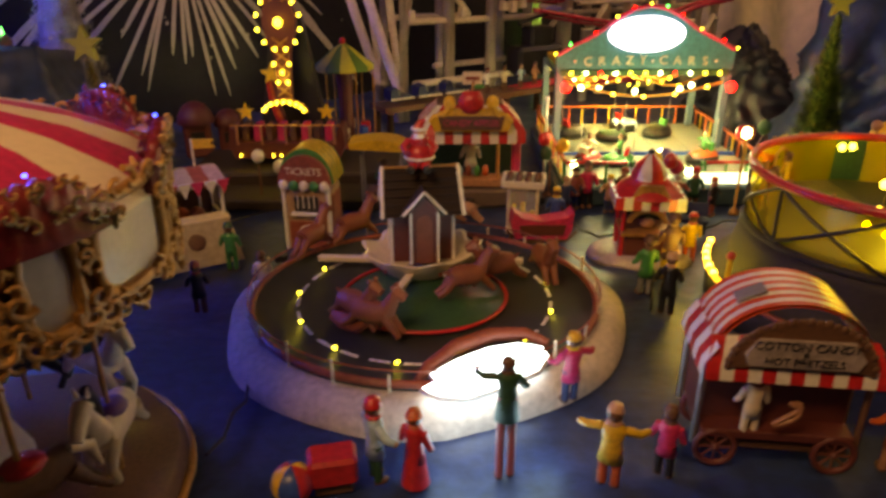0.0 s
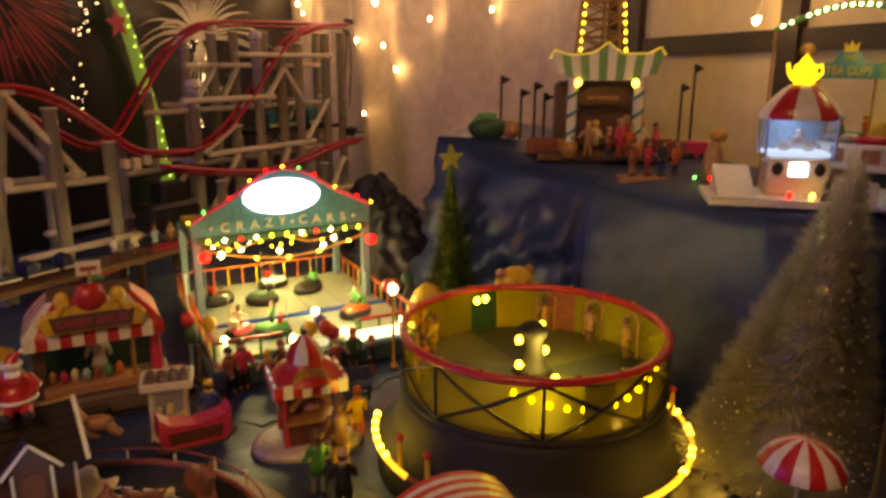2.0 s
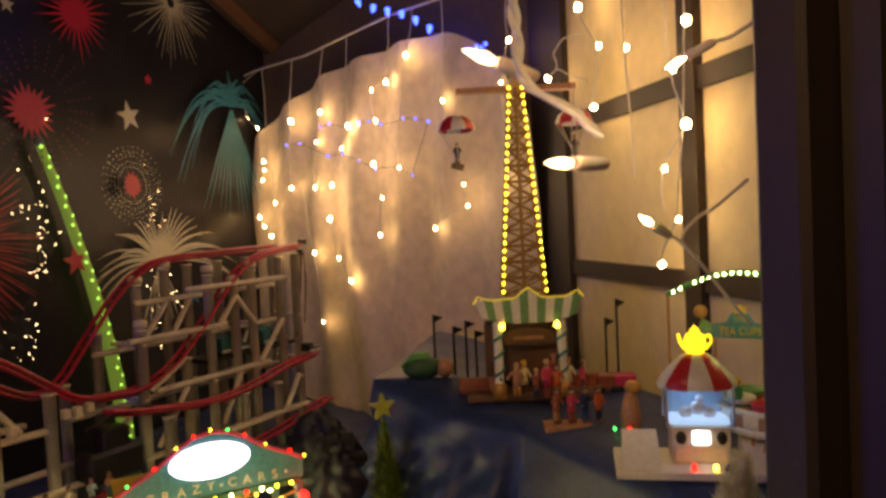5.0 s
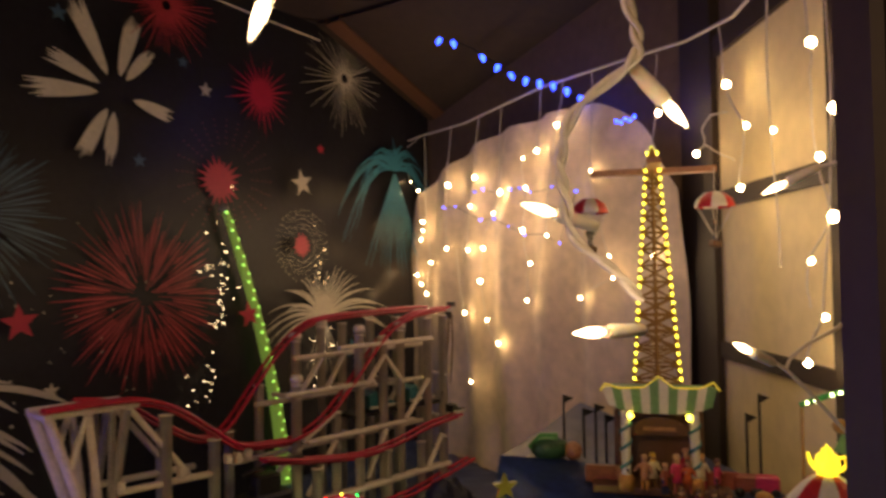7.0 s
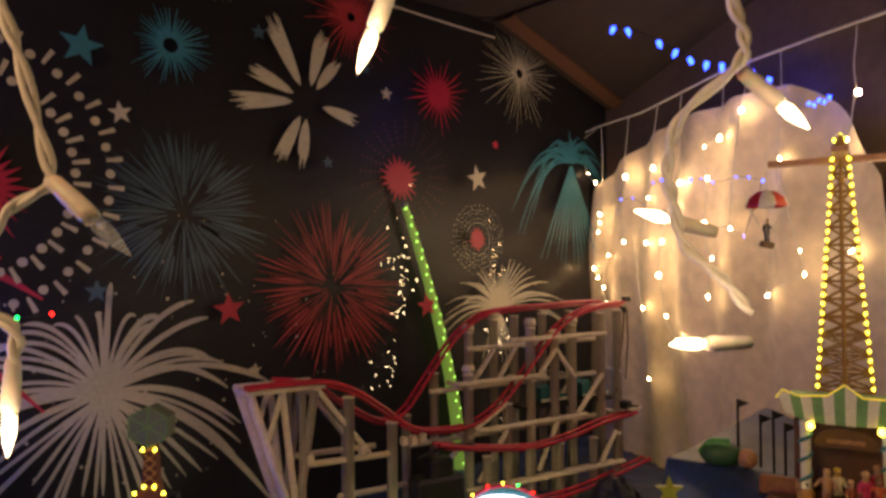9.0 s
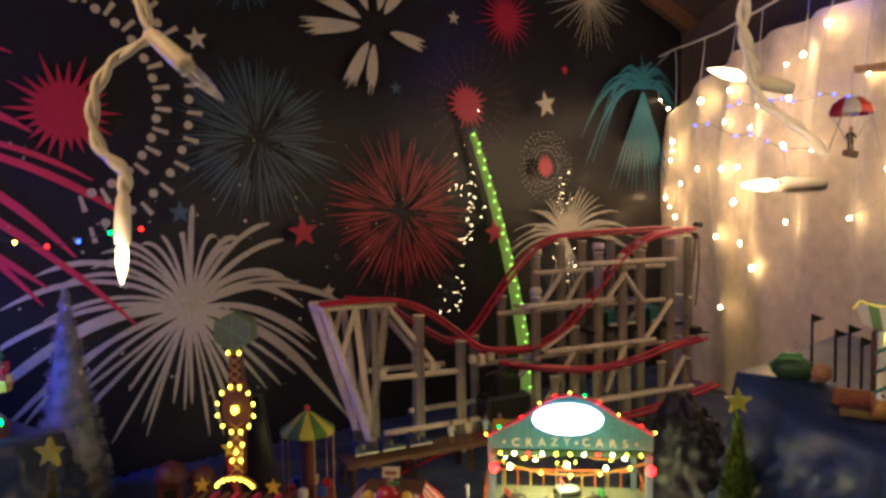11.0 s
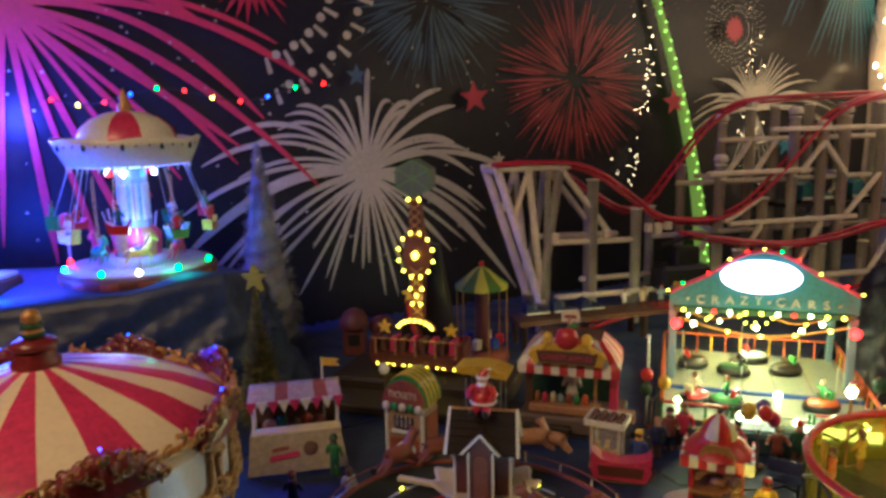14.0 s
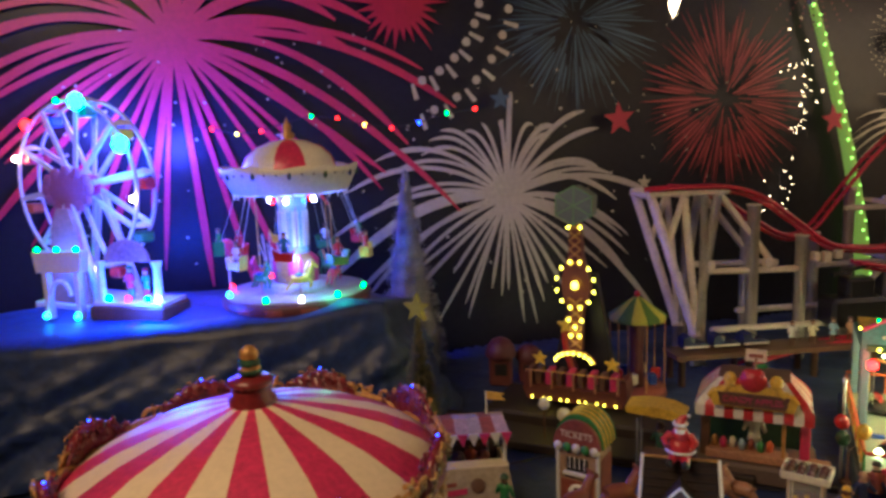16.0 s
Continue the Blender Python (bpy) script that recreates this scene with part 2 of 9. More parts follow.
    def sheet(self, grid, mi=0, closed=False):
        """A smooth skin over rows of points."""
        k = len(grid[0])
        vs = [p for row in grid for p in row]
        fs = []
        for i in range(len(grid) - 1):
            for j in range(k if closed else k - 1):
                q = (j + 1) % k
                fs.append([i * k + j, i * k + q, (i + 1) * k + q, (i + 1) * k + j])
        return self.add(vs, fs, mi, True)

    def data(self, name, mats, fix=True):
        me = bpy.data.meshes.new(name)
        me.from_pydata(self.v, [], self.f)
        for m in mats if isinstance(mats, (list, tuple)) else [mats]:
            me.materials.append(m)
        me.polygons.foreach_set("material_index", self.mi)
        me.polygons.foreach_set("use_smooth", self.sm)
        if fix:
            bm = bmesh.new()
            bm.from_mesh(me)
            bmesh.ops.recalc_face_normals(bm, faces=bm.faces)
            bm.to_mesh(me)
            bm.free()
        me.update()
        return me


def part(name, mesh, mats, parent, label="", m=None):
    """Links a mesh as one object under a thing or a part."""
    ob = new(name, mesh.data(name, mats) if isinstance(mesh, Mesh) else mesh)
    ob.parent = parent
    if m is not None:
        ob.matrix_basis = m
    return tagged(ob, label)


def thing(name, label, category, m, group="", kind=""):
    ob = new(name)
    ob.empty_display_size = 0.02
    ob.matrix_basis = m
    return tagged(ob, label, category, group, kind)


def solid(name, mesh, mats, label="", category="", m=None, group="", kind=""):
    """A thing or a piece of the setting that is one mesh."""
    ob = new(name, mesh.data(name, mats))
    if m is not None:
        ob.matrix_basis = m
    return tagged(ob, label, category, group, kind)


def words(name, text, size, mat, parent, m, label=""):
    cu = bpy.data.curves.new(name, "FONT")
    cu.body, cu.size, cu.extrude, cu.align_x, cu.align_y = text, size, size * 0.04, "CENTER", "CENTER"
    tmp = new(name, cu)
    bpy.context.view_layer.update()
    me = bpy.data.meshes.new_from_object(tmp.evaluated_get(bpy.context.evaluated_depsgraph_get()))
    bpy.data.objects.remove(tmp)
    me.materials.clear()
    me.materials.append(mat)
    return part(name, me, None, parent, label, m)


FACE = pose(0, 0, 0, 90)      # turns what is written flat so that it faces -y


def star_pts(r, turn=0.0, inner=0.42):
    out = []
    for i in range(10):
        a = radians(90 + turn + 36 * i)
        q = r * (inner if i % 2 else 1)
        out.append((q * math.cos(a), q * math.sin(a)))
    return out


BULB = {}


def bulb(parent, mat, at, r=0.0025, name="bulb"):
    key = (mat.name, r)
    if key not in BULB:
        BULB[key] = Mesh().ball((0, 0, 0), r, (1, 1, 1.15), 8).data("bulb", mat)
    return part(name, BULB[key], None, parent, m=pose(*at))


# ---- setting ----
BD = Vector((0.762, 0.648, 0))        # along the firework backdrop
BN = Vector((0.648, -0.762, 0))       # out of it, into the display
B0 = Vector((0, 1.609, 0))
S0, S1 = Vector((0.66, 2.15, 0)), Vector((0.93, 1.08, 0))   # the draped corner wall
W0, W1 = Vector((0.93, 1.08, 0)), Vector((0.66, 0.12, 0))   # the window wall


def on_back(s, z, out=0.0):
    return B0 + BD * s + BN * out + Vector((0, 0, z))


def wall_piece(name, a, b, z0, z1, thick, mat, outward, label=""):
    o = outward.normalized() * thick
    me = Mesh().plate([(a.x, a.y), (b.x, b.y), (b.x + o.x, b.y + o.y), (a.x + o.x, a.y + o.y)], z0, z1)
    return solid(name, me, mat, label, kind="structure")


SN = Vector((S1.y - S0.y, -(S1.x - S0.x), 0)).normalized() * -1      # out of the room
if SN.x < 0:
    SN = -SN
WN = Vector((0.96, -0.27, 0))
wall_piece("wall_back", B0 + BD * -2.0 - BN * 0.004, B0 + BD * 0.96 - BN * 0.004, -0.75, 1.5, 0.05, WALLP, -BN)
wall_piece("wall_corner", S0 + SN * 0.05 + Vector((-0.1, 0.4, 0)), S1 + SN * 0.05, -0.75, 1.5, 0.05, WALLP, SN)
wall_piece("wall_left", Vector((-1.9, 0.35, 0)), Vector((-1.9, -1.7, 0)), -0.75, 1.5, 0.06, WALLP, Vector((-1, 0, 0)))
wall_piece("wall_front", Vector((-1.9, -1.7, 0)), Vector((1.6, -1.7, 0)), -0.75, 1.5, 0.06, WALLP, Vector((0, -1, 0)))
wall_piece("wall_right", Vector((1.6, -1.7, 0)), Vector((1.6, 0.2, 0)), -0.75, 1.5, 0.06, WALLP, Vector((1, 0, 0)))
wall_piece("wall_return", Vector((0.45, 0.245, 0)), Vector((1.6, 0.245, 0)), -0.75, 1.5, 0.02, DARKWOOD, Vector((0, -1, 0)))
floor = Mesh().box((-0.15, 0.3, -0.78), (3.7, 4.2, 0.06), bev=0.005)
solid("floor", floor, CARPET, kind="structure")
ce = Mesh()
ce.plate([(-1.96, -1.76), (1.66, -1.76), (1.66, 0.3), (0.2, 2.6), (-1.96, 0.9)], 1.165, 1.2)
for i in range(24):                                  # board edges across the ceiling
    ce.box((-0.15, -1.6 + 0.16 * i, 1.163), (3.4, 0.15, 0.006), bev=0.001)
solid("ceiling", ce, CEIL, kind="structure")

# a low soffit that slopes down to the corner, faced with a stained board
so = Mesh()
c0, c1 = on_back(0.40, 1.15, 0.02), on_back(0.93, 0.975, 0.02)
grid = []
for i in range(9):
    u = i / 8
    p = c0.lerp(c1, u)
    grid.append([p + BN * (1.1 * j / 6) for j in range(7)])
so.sheet(grid)
so.sheet([[p + Vector((0, 0, 0.015)) for p in row] for row in grid])
solid("ceiling_soffit", so, CEIL, kind="structure")
bm_ = Mesh()
for k, w in ((0.0, 0.05),):
    a, b = on_back(0.40, 1.145, 0.05), on_back(0.93, 0.968, 0.05)
    bm_.sheet([[a, a + BN * 0.05], [b, b + BN * 0.05]])
    bm_.sheet([[a, a + Vector((0, 0, 0.04))], [b, b + Vector((0, 0, 0.04))]])
    bm_.sheet([[a + BN * 0.05, a + BN * 0.05 + Vector((0, 0, 0.04))], [b + BN * 0.05, b + BN * 0.05 + Vector((0, 0, 0.04))]])
solid("beam", bm_, MIDWOOD, "stained wooden beam along the sloping ceiling edge", "beam", kind="structure")

# dark upright at the front of the display
solid("front_post", Mesh().box((0.468, 0.262, 0.3), (0.09, 0.03, 2.1), bev=0.004), DARKWOOD, "dark wooden upright of the display opening", "post", kind="structure")

# the window wall: papered panes in dark frames
wd = (W1 - W0).normalized()
win = thing("window_1", "papered window with cream panes in dark wood", "window", Matrix.Identity(4), kind="structure")


def on_window(s, z, out=0.0):
    return W0 + wd * s - WN * out + Vector((0, 0, z))


def window_bar(name, s0, s1, z0, z1, out, mat):
    a, b = on_window(s0, z0), on_window(s1, z0)
    q = -WN * out
    me = Mesh().plate([(a.x, a.y), (b.x, b.y), (b.x + q.x, b.y + q.y), (a.x + q.x, a.y + q.y)], z0, z1)
    return part(name, me, mat, win)


for s0, s1 in ((0.068, 0.43), (0.465, 0.80), (0.83, 1.0)):
    for z0, z1 in ((0.0, 0.352), (0.378, 0.60), (0.627, 0.855)):
        window_bar("pane", s0, s1, z0, z1, 0.004, PAPER)
for z0, z1 in ((0.352, 0.378), (0.60, 0.627), (0.855, 0.89)):
    window_bar("crossbar", 0.068, 1.0, z0, z1, 0.012, DARKWOOD)
for s0, s1 in ((-0.09, 0.068), (0.43, 0.465), (0.80, 0.83)):
    window_bar("upright", s0, s1, -0.1, 1.1, 0.016, DARKWOOD)
wall_piece("wall_window", W0 + WN * 0.002, W1 + WN * 0.002, -0.75, 1.5, 0.05, WALLP, WN)

# sheer draped cloth in the corner
dr = Mesh()
grid = []
sd = (S1 - S0).normalized()
for i in range(61):
    s = -0.12 + 1.18 * i / 60
    row = []
    for j in range(25):
        v = j / 24
        top = 0.856 - 0.49 * min(0.0, s - 0.55) ** 2 - 2.9 * max(0.0, s - 0.79) ** 2
        z = top * (1 - v) - 0.02 * v
        w = 0.012 * math.sin(s * 38 + 2 * math.sin(v * 3)) + 0.02 * noise.noise((s * 5, v * 2.5, 3))
        row.append(S0 + sd * s - SN * (0.015 + w) + Vector((0, 0, z)))
    grid.append(row)
dr.sheet(grid)
solid("curtain", dr, TULLE, "cream sheer curtain gathered in soft folds in the corner", "curtain")

# ---- table and cloths ----
tb = Mesh().plate([(-1.5, 0.1), (0.62, 0.1), (0.9, 1.0), (0.66, 2.12), (0.55, 2.04), (-1.55, 0.3)], -0.05, -0.012)
for x, y in ((-1.2, 0.2), (0.5, 0.2), (-0.9, 0.75), (0.6, 1.9)):
    tb.box((x, y, -0.4), (0.06, 0.06, 0.7))
solid("display_table", tb, BROWN, "wooden table under the whole model fair", "table")


def cloth_height(x, y):
    h = 0.004 * noise.noise((x * 14, y * 14, 0)) + 0.0030 * (1 - 2 * abs(noise.noise((x * 30 + y * 12, y * 22, 5))))
    heap = math.exp(-((x - 0.475) / 0.062) ** 2 - ((y - 1.17) / 0.11) ** 2)
    return h + heap * (0.12 + 0.05 * noise.noise((x * 20, y * 20, 2)))


cl = Mesh()
nx, ny = 150, 140
vid, vs, fs = {}, [], []
for i in range(nx + 1):
    for j in range(ny + 1):
        x, y = -1.45 + 2.32 * i / nx, 0.1 + 2.0 * j / ny
        if (Vector((x, y, 0)) - B0).dot(BN) < 0.012 or x > 0.9 - 0.25 * abs(y - 1.05):
            continue
        vid[i, j] = len(vs)
        vs.append((x, y, cloth_height(x, y) - 0.003))
for (i, j) in list(vid):
    q = [(i, j), (i + 1, j), (i + 1, j + 1), (i, j + 1)]
    if all(k in vid for k in q):
        fs.append([vid[k] for k in q])
cl.add(vs, fs, 0, True)
solid("ground", cl, NAVY, "dark blue satin cloth spread over the table", "cloth", kind="structure")


def draped(name, label, edge, inner, top, spread, seed, streaks=(), calm=9.0):
    """A raised platform under a cloth that falls in folds from its edge."""
    pts = []
    for a, b in zip(edge, edge[1:]):
        for k in range(30):
            pts.append(Vector(a).lerp(Vector(b), k / 30))
    pts.append(Vector(edge[-1]))
    c = Vector((*inner, 0))
    rows = [[] for _ in range(23)]
    run = 0
    for i, p in enumerate(pts):
        a, b = pts[max(0, i - 1)], pts[min(len(pts) - 1, i + 1)]
        run += (p - pts[i - 1]).length if i else 0
        t = (b - a).normalized()
        o = Vector((t.y, -t.x, 0))
        if o.dot(c - p) > 0:
            o = -o
        z = p.z
        flat = Vector((p.x, p.y, 0))
        for k in range(5):
            u = k / 5
            q = c.lerp(flat, u)
            rows[k].append((q.x, q.y, top * (1 - u) + z * u + 0.003 * noise.noise((q.x * 15, q.y * 15, seed))))
        for k in range(18):
            v = k / 17
            fold = 0.018 * noise.noise((run * 13 + v * 2.2, v * 1.4, seed)) + 0.007 * noise.noise((run * 34 + v * 5, v * 3, seed)) + 0.020 * (1 - 2 * abs(noise.noise((run * 9 + v * 4.5, 0.4 * v, seed + 3)))) ** 3
            if run > calm:
                fold *= 0.30
            for r0, slope, wide, high in streaks:     # a few sharp hanging folds
                fold += high * math.exp(-((run - r0 + slope * v + 0.006 * math.sin(5 * v + 40 * r0)) / wide) ** 2) * math.sin(math.pi * min(1, 0.12 + v))
            q = flat + o * (spread * v ** 1.3 + fold * min(1, v * 2.5))
            rows[5 + k].append((q.x, q.y, (z - 0.004) * (1 - v ** 0.9) + 0.004 * v + 0.004 * noise.noise((run * 9, v * 3, seed + 1)) * (1 - v)))
    t = thing(name, label, "platform", Matrix.Identity(4))
    part("cloth", Mesh().sheet(rows), NAVY, t, "dark blue satin cover")
    part("box", Mesh().plate([(c.x + (p[0] - c.x) * 0.9, c.y + (p[1] - c.y) * 0.9) for p in edge], 0.0, min(p[2] for p in edge) - 0.02), BROWN, t, "wooden box under the cloth")
    return t


draped("draped_platform", "raised platform under dark blue satin with hanging folds",
       [(0.80, 1.34, 0.232), (0.63, 1.13, 0.236), (0.487, 0.955, 0.240), (0.53, 0.865, 0.216), (0.592, 0.74, 0.203), (0.578, 0.60, 0.205), (0.56, 0.47, 0.212), (0.60, 0.39, 0.21), (0.74, 0.36, 0.21)],
       (0.80, 0.82), 0.215, 0.035, 4, ((0.600, 0.10, 0.010, 0.016), (0.632, 0.12, 0.006, 0.012), (0.690, 0.15, 0.010, 0.018), (0.735, 0.13, 0.008, 0.012)), 0.72)
draped("draped_platform", "raised mound under dark blue satin beside the striped carousel",
       [(-1.25, 0.36, 0.145), (-0.95, 0.42, 0.150), (-0.77, 0.50, 0.164), (-0.62, 0.60, 0.172), (-0.50, 0.68, 0.180), (-0.415, 0.745, 0.196), (-0.43, 0.86, 0.17), (-0.60, 0.98, 0.15), (-0.72, 0.98, 0.15)],
       (-0.85, 0.72), 0.178, 0.05, 9)

# a crumpled dark cloth heaped behind the lit hall
rows = []
for i in range(49):
    u = i / 48
    row = []
    for j in range(72):
        a = 2 * math.pi * j / 72
        q = u * (1 + 0.14 * noise.noise((math.cos(a) * 2, math.sin(a) * 2, 4)))
        x, y = 0.082 * q * math.cos(a), 0.13 * q * math.sin(a)
        h = 0.150 * (1 - u ** 1.5) * (1 + 0.25 * noise.noise((x * 18, y * 18, 7)))
        p = Vector((x * 58, y * 58, h * 18))
        n = (1 - 2 * abs(noise.noise(p))) * 0.014 + (1 - 2 * abs(noise.noise(p * 2.1))) * 0.007
        row.append((x + n * math.cos(a) * min(1, u * 3), y + n * math.sin(a) * min(1, u * 3), max(0.0, h + n * (1 - u))))
    rows.append(row)
solid("crumpled_cloth", Mesh().sheet(rows, closed=True), material("black_blue_satin", (0.014, 0.014, 0.032), 0.55, var=0.6, grain=30), "crumpled black-blue cloth heaped behind the hall", "cloth", pose(0.462, 1.10, 0.002))


# ---- printed firework banner ----
banner = thing("firework_banner", "glossy black banner printed with fireworks and stars", "banner", Matrix.Identity(4))
part("cloth", Mesh().sheet([[on_back(-1.95 + 2.87 * i / 40, -0.02 + 1.2 * j / 16, 0.003 + 0.003 * noise.noise((i * 0.4, j * 0.4, 0))) for j in range(17)] for i in range(41)]), NIGHT, banner)
rng = random.Random(5)
LAYER = [0.0]


def print_part(name, polys, mat, label=""):
    """Flat printed shapes on the banner, from outlines in (s, z)."""
    me = Mesh()
    LAYER[0] += 0.00012
    for k, poly in enumerate(polys):
        n = len(poly)
        me.add([on_back(s, z, 0.009 + LAYER[0] + 0.00002 * k) for s, z in poly], [list(range(n))])
    LAYER[0] += 0.00002 * len(polys)
    return tagged(part(name, me, mat, banner, label), kind="stuff")


def streak(s, z, ang, r0, r1, w0, w1, bend, k=8):
    """A tapering ray that droops by bend at its end."""
    mid, ca, sa = [], math.cos(ang), math.sin(ang)
    for i in range(k + 1):
        u = i / k
        r = r0 + (r1 - r0) * u
        mid.append((s + r * ca, z + r * sa - bend * u * u))
    left, right = [], []
    for i in range(k + 1):
        a, b = mid[max(0, i - 1)], mid[min(k, i + 1)]
        dx, dz = b[0] - a[0], b[1] - a[1]
        q = math.hypot(dx, dz) or 1
        u = i / k
        w = (w0 + (w1 - w0) * u) / 2
        left.append((mid[i][0] - dz / q * w, mid[i][1] + dx / q * w))
        right.append((mid[i][0] + dz / q * w, mid[i][1] - dx / q * w))
    return left + right[::-1]


def frond(s, z, ang, r0, r1, w, droop, out=0.0, k=12):
    """A palm ray: swells in the middle, ends in a point and droops in a curve."""
    mid, ca, sa = [], math.cos(ang), math.sin(ang)
    for i in range(k + 1):
        u = i / k
        r = r0 + (r1 - r0) * u
        mid.append((s + r * ca + out * ca * u * u, z + r * sa - droop * u ** 2.2))
    left, right = [], []
    for i in range(k + 1):
        a, b = mid[max(0, i - 1)], mid[min(k, i + 1)]
        dx, dz = b[0] - a[0], b[1] - a[1]
        q = math.hypot(dx, dz) or 1
        u = i / k
        h = w / 2 * math.sin(math.pi * (0.16 + 0.80 * u))
        left.append((mid[i][0] - dz / q * h, mid[i][1] + dx / q * h))
        right.append((mid[i][0] + dz / q * h, mid[i][1] - dx / q * h))
    return left + right[::-1]


def star(s, z, r, mat, turn=0.0):
    print_part("printed_star", [[(s + x, z + y) for x, y in star_pts(r, turn)]], mat)


def disc(s, z, r, n=18):
    return [(s + r * math.cos(2 * math.pi * i / n), z + r * math.sin(2 * math.pi * i / n)) for i in range(n)]


def spray(s, z, r, n, mat, label, w0=0.003, w1=0.0008, r0=0.02, bend=0.0, core=0.0, jitter=0.2, split=False):
    polys = []
    for i in range(n):
        a = 2 * math.pi * (i + rng.uniform(-0.3, 0.3)) / n
        q = r * rng.uniform(1 - jitter, 1)
        polys.append(streak(s, z, a, r0, q, w0, w1, bend * rng.uniform(0.8, 1.2)))
        if split:
            a2 = a + rng.uniform(-0.04, 0.04)
            polys.append(streak(s, z, a2, q * rng.uniform(0.45, 0.6), q * rng.uniform(0.9, 1.08), w0 * 1.4, w1 * 0.7, bend))
    if core:
        polys.append(disc(s, z, core))
    print_part("printed_firework", polys, mat, label)


def spikes(s, z, r, n, mat, label, core, jitter=0.35):
    pts = []
    for i in range(2 * n):
        a = math.pi * i / n
        q = core if i % 2 else r * rng.uniform(1 - jitter, 1)
        pts.append((s + q * math.cos(a), z + q * math.sin(a)))
    c = (s, z)
    print_part("printed_firework", [[c, pts[i], pts[(i + 1) % len(pts)]] for i in range(len(pts))], mat, label)


# large cream palm burst with long drooping rays
def palm(s, z, n, reach, fall, mat, label, w, low):
    """Brush strokes thrown out of a solid heart, which arch over and fall like sparks."""
    polys = [disc(s, z, 0.075 * reach)]

    def stroke(a, far, drop, wide, steps=14):
        left, right = [], []
        wob = rng.uniform(-0.03, 0.03)
        for i in range(steps + 1):
            u = 0.04 + 0.96 * i / steps
            x, y = far * math.cos(a) * u, far * math.sin(a) * u - drop * u * u + wob * far * math.sin(3 * u)
            dx, dy = far * math.cos(a), far * math.sin(a) - 2 * drop * u
            d = math.hypot(dx, dy)
            h = wide * (0.36 + 0.26 * u) * (1 - u ** 7 * 0.8) * (1 + 0.10 * math.sin(9 * u + 40 * wob))
            left.append((s + x - dy / d * h, z + y + dx / d * h))
            right.append((s + x + dy / d * h, z + y - dx / d * h))
        polys.append(left + right[::-1])

    for i in range(n):
        a = radians(-14 + 208 * (i + rng.uniform(-0.35, 0.35)) / (n - 1))
        q = rng.uniform(0.70, 1.08)
        stroke(a, reach * q, fall * q * rng.uniform(0.85, 1.15), w * rng.uniform(0.7, 1.2))
    for i in range(n // 2):
        a = radians(-30 - 120 * (i + rng.uniform(-0.3, 0.3)) / (n // 2 - 1))
        stroke(a, low * rng.uniform(0.55, 1.0), 0.10 * low, w * rng.uniform(0.6, 0.95), 8)
    print_part("printed_firework", polys, mat, label)


palm(-0.563, 0.282, 34, 0.345, 0.175, P_GREY, "large cream palm-shaped firework", 0.0098, 0.265)
polys = [disc(-0.55 + rng.uniform(-0.22, 0.22), 0.285 + rng.uniform(-0.17, 0.17), rng.uniform(0.0012, 0.0034), 8) for _ in range(70)]
print_part("printed_dots", polys, P_GREY)
# pink palm burst
palm(-1.14, 0.575, 29, 0.470, 0.270, P_PINK, "large pink palm-shaped firework", 0.0135, 0.42)
polys = [disc(-1.05 + rng.uniform(-0.3, 0.25), 0.40 + rng.uniform(-0.2, 0.2), rng.uniform(0.0012, 0.0030), 8) for _ in range(60)]
print_part("printed_dots", polys, P_GREY)
spikes(-0.76, 0.64, 0.105, 26, P_RED, "red spiky burst", 0.045)
spikes(0.092, 0.712, 0.068, 20, P_RED, "small red burst", 0.034, 0.3)


def chrysanthemum(s, z, r, n, bright, dim, label):
    """Many fine rays of uneven length that start well outside the dark middle."""
    layers = ([], [])
    for i in range(n):
        a = 2 * math.pi * (i + rng.uniform(-0.4, 0.4)) / n
        q0, q1 = r * rng.uniform(0.06, 0.50), r * rng.uniform(0.62, 1.0)
        layers[i % 2].append(frond(s, z, a, q0, q1, rng.uniform(0.0030, 0.0056), 0.006 * rng.random(), 0.0, 5))
    print_part("printed_firework", layers[0], bright, label)
    print_part("printed_firework", layers[1], dim, label)


chrysanthemum(-0.095, 0.46, 0.205, 132, P_DULL, material("print_deep_red", (0.20, 0.012, 0.022), 0.4, var=0.3, grain=40, bump=0), "red chrysanthemum firework")
chrysanthemum(-0.425, 0.61, 0.180, 120, P_BLUE, material("print_deep_blue", (0.035, 0.065, 0.095), 0.4, var=0.3, grain=40, bump=0), "slate blue chrysanthemum firework")
spray(-0.45, 0.925, 0.085, 44, P_TEAL, "blue spiky burst", 0.005, 0.001, 0.014, 0.0, 0.0, 0.4)
spikes(0.209, 0.93, 0.115, 26, P_RED, "red needle burst", 0.03, 0.5)
spray(0.50, 1.03, 0.17, 46, P_GREY, "grey needle burst", 0.0035, 0.001, 0.012, 0.0, 0.0, 0.5)
# cream feathers, each a brush stroke that frays at its end
polys = []
for ds, dz in ((-0.100, 0.190), (0.040, 0.168), (0.078, 0.106), (-0.140, 0.058), (-0.180, -0.018), (-0.077, -0.142), (-0.015, -0.140), (0.136, -0.026)):
    a, r = math.atan2(dz, ds), math.hypot(ds, dz)
    for k in range(7):
        d = (k - 3) * 0.038
        polys.append(frond(-0.160, 0.858, a + d * 0.9, 0.038 + 0.004 * abs(k - 3), r * rng.uniform(0.84, 1.04) * (1 - 0.02 * abs(k - 3)), 0.0085, 0.004, 0.0, 8))
print_part("printed_firework", polys, P_WHITE, "cream feathered firework")
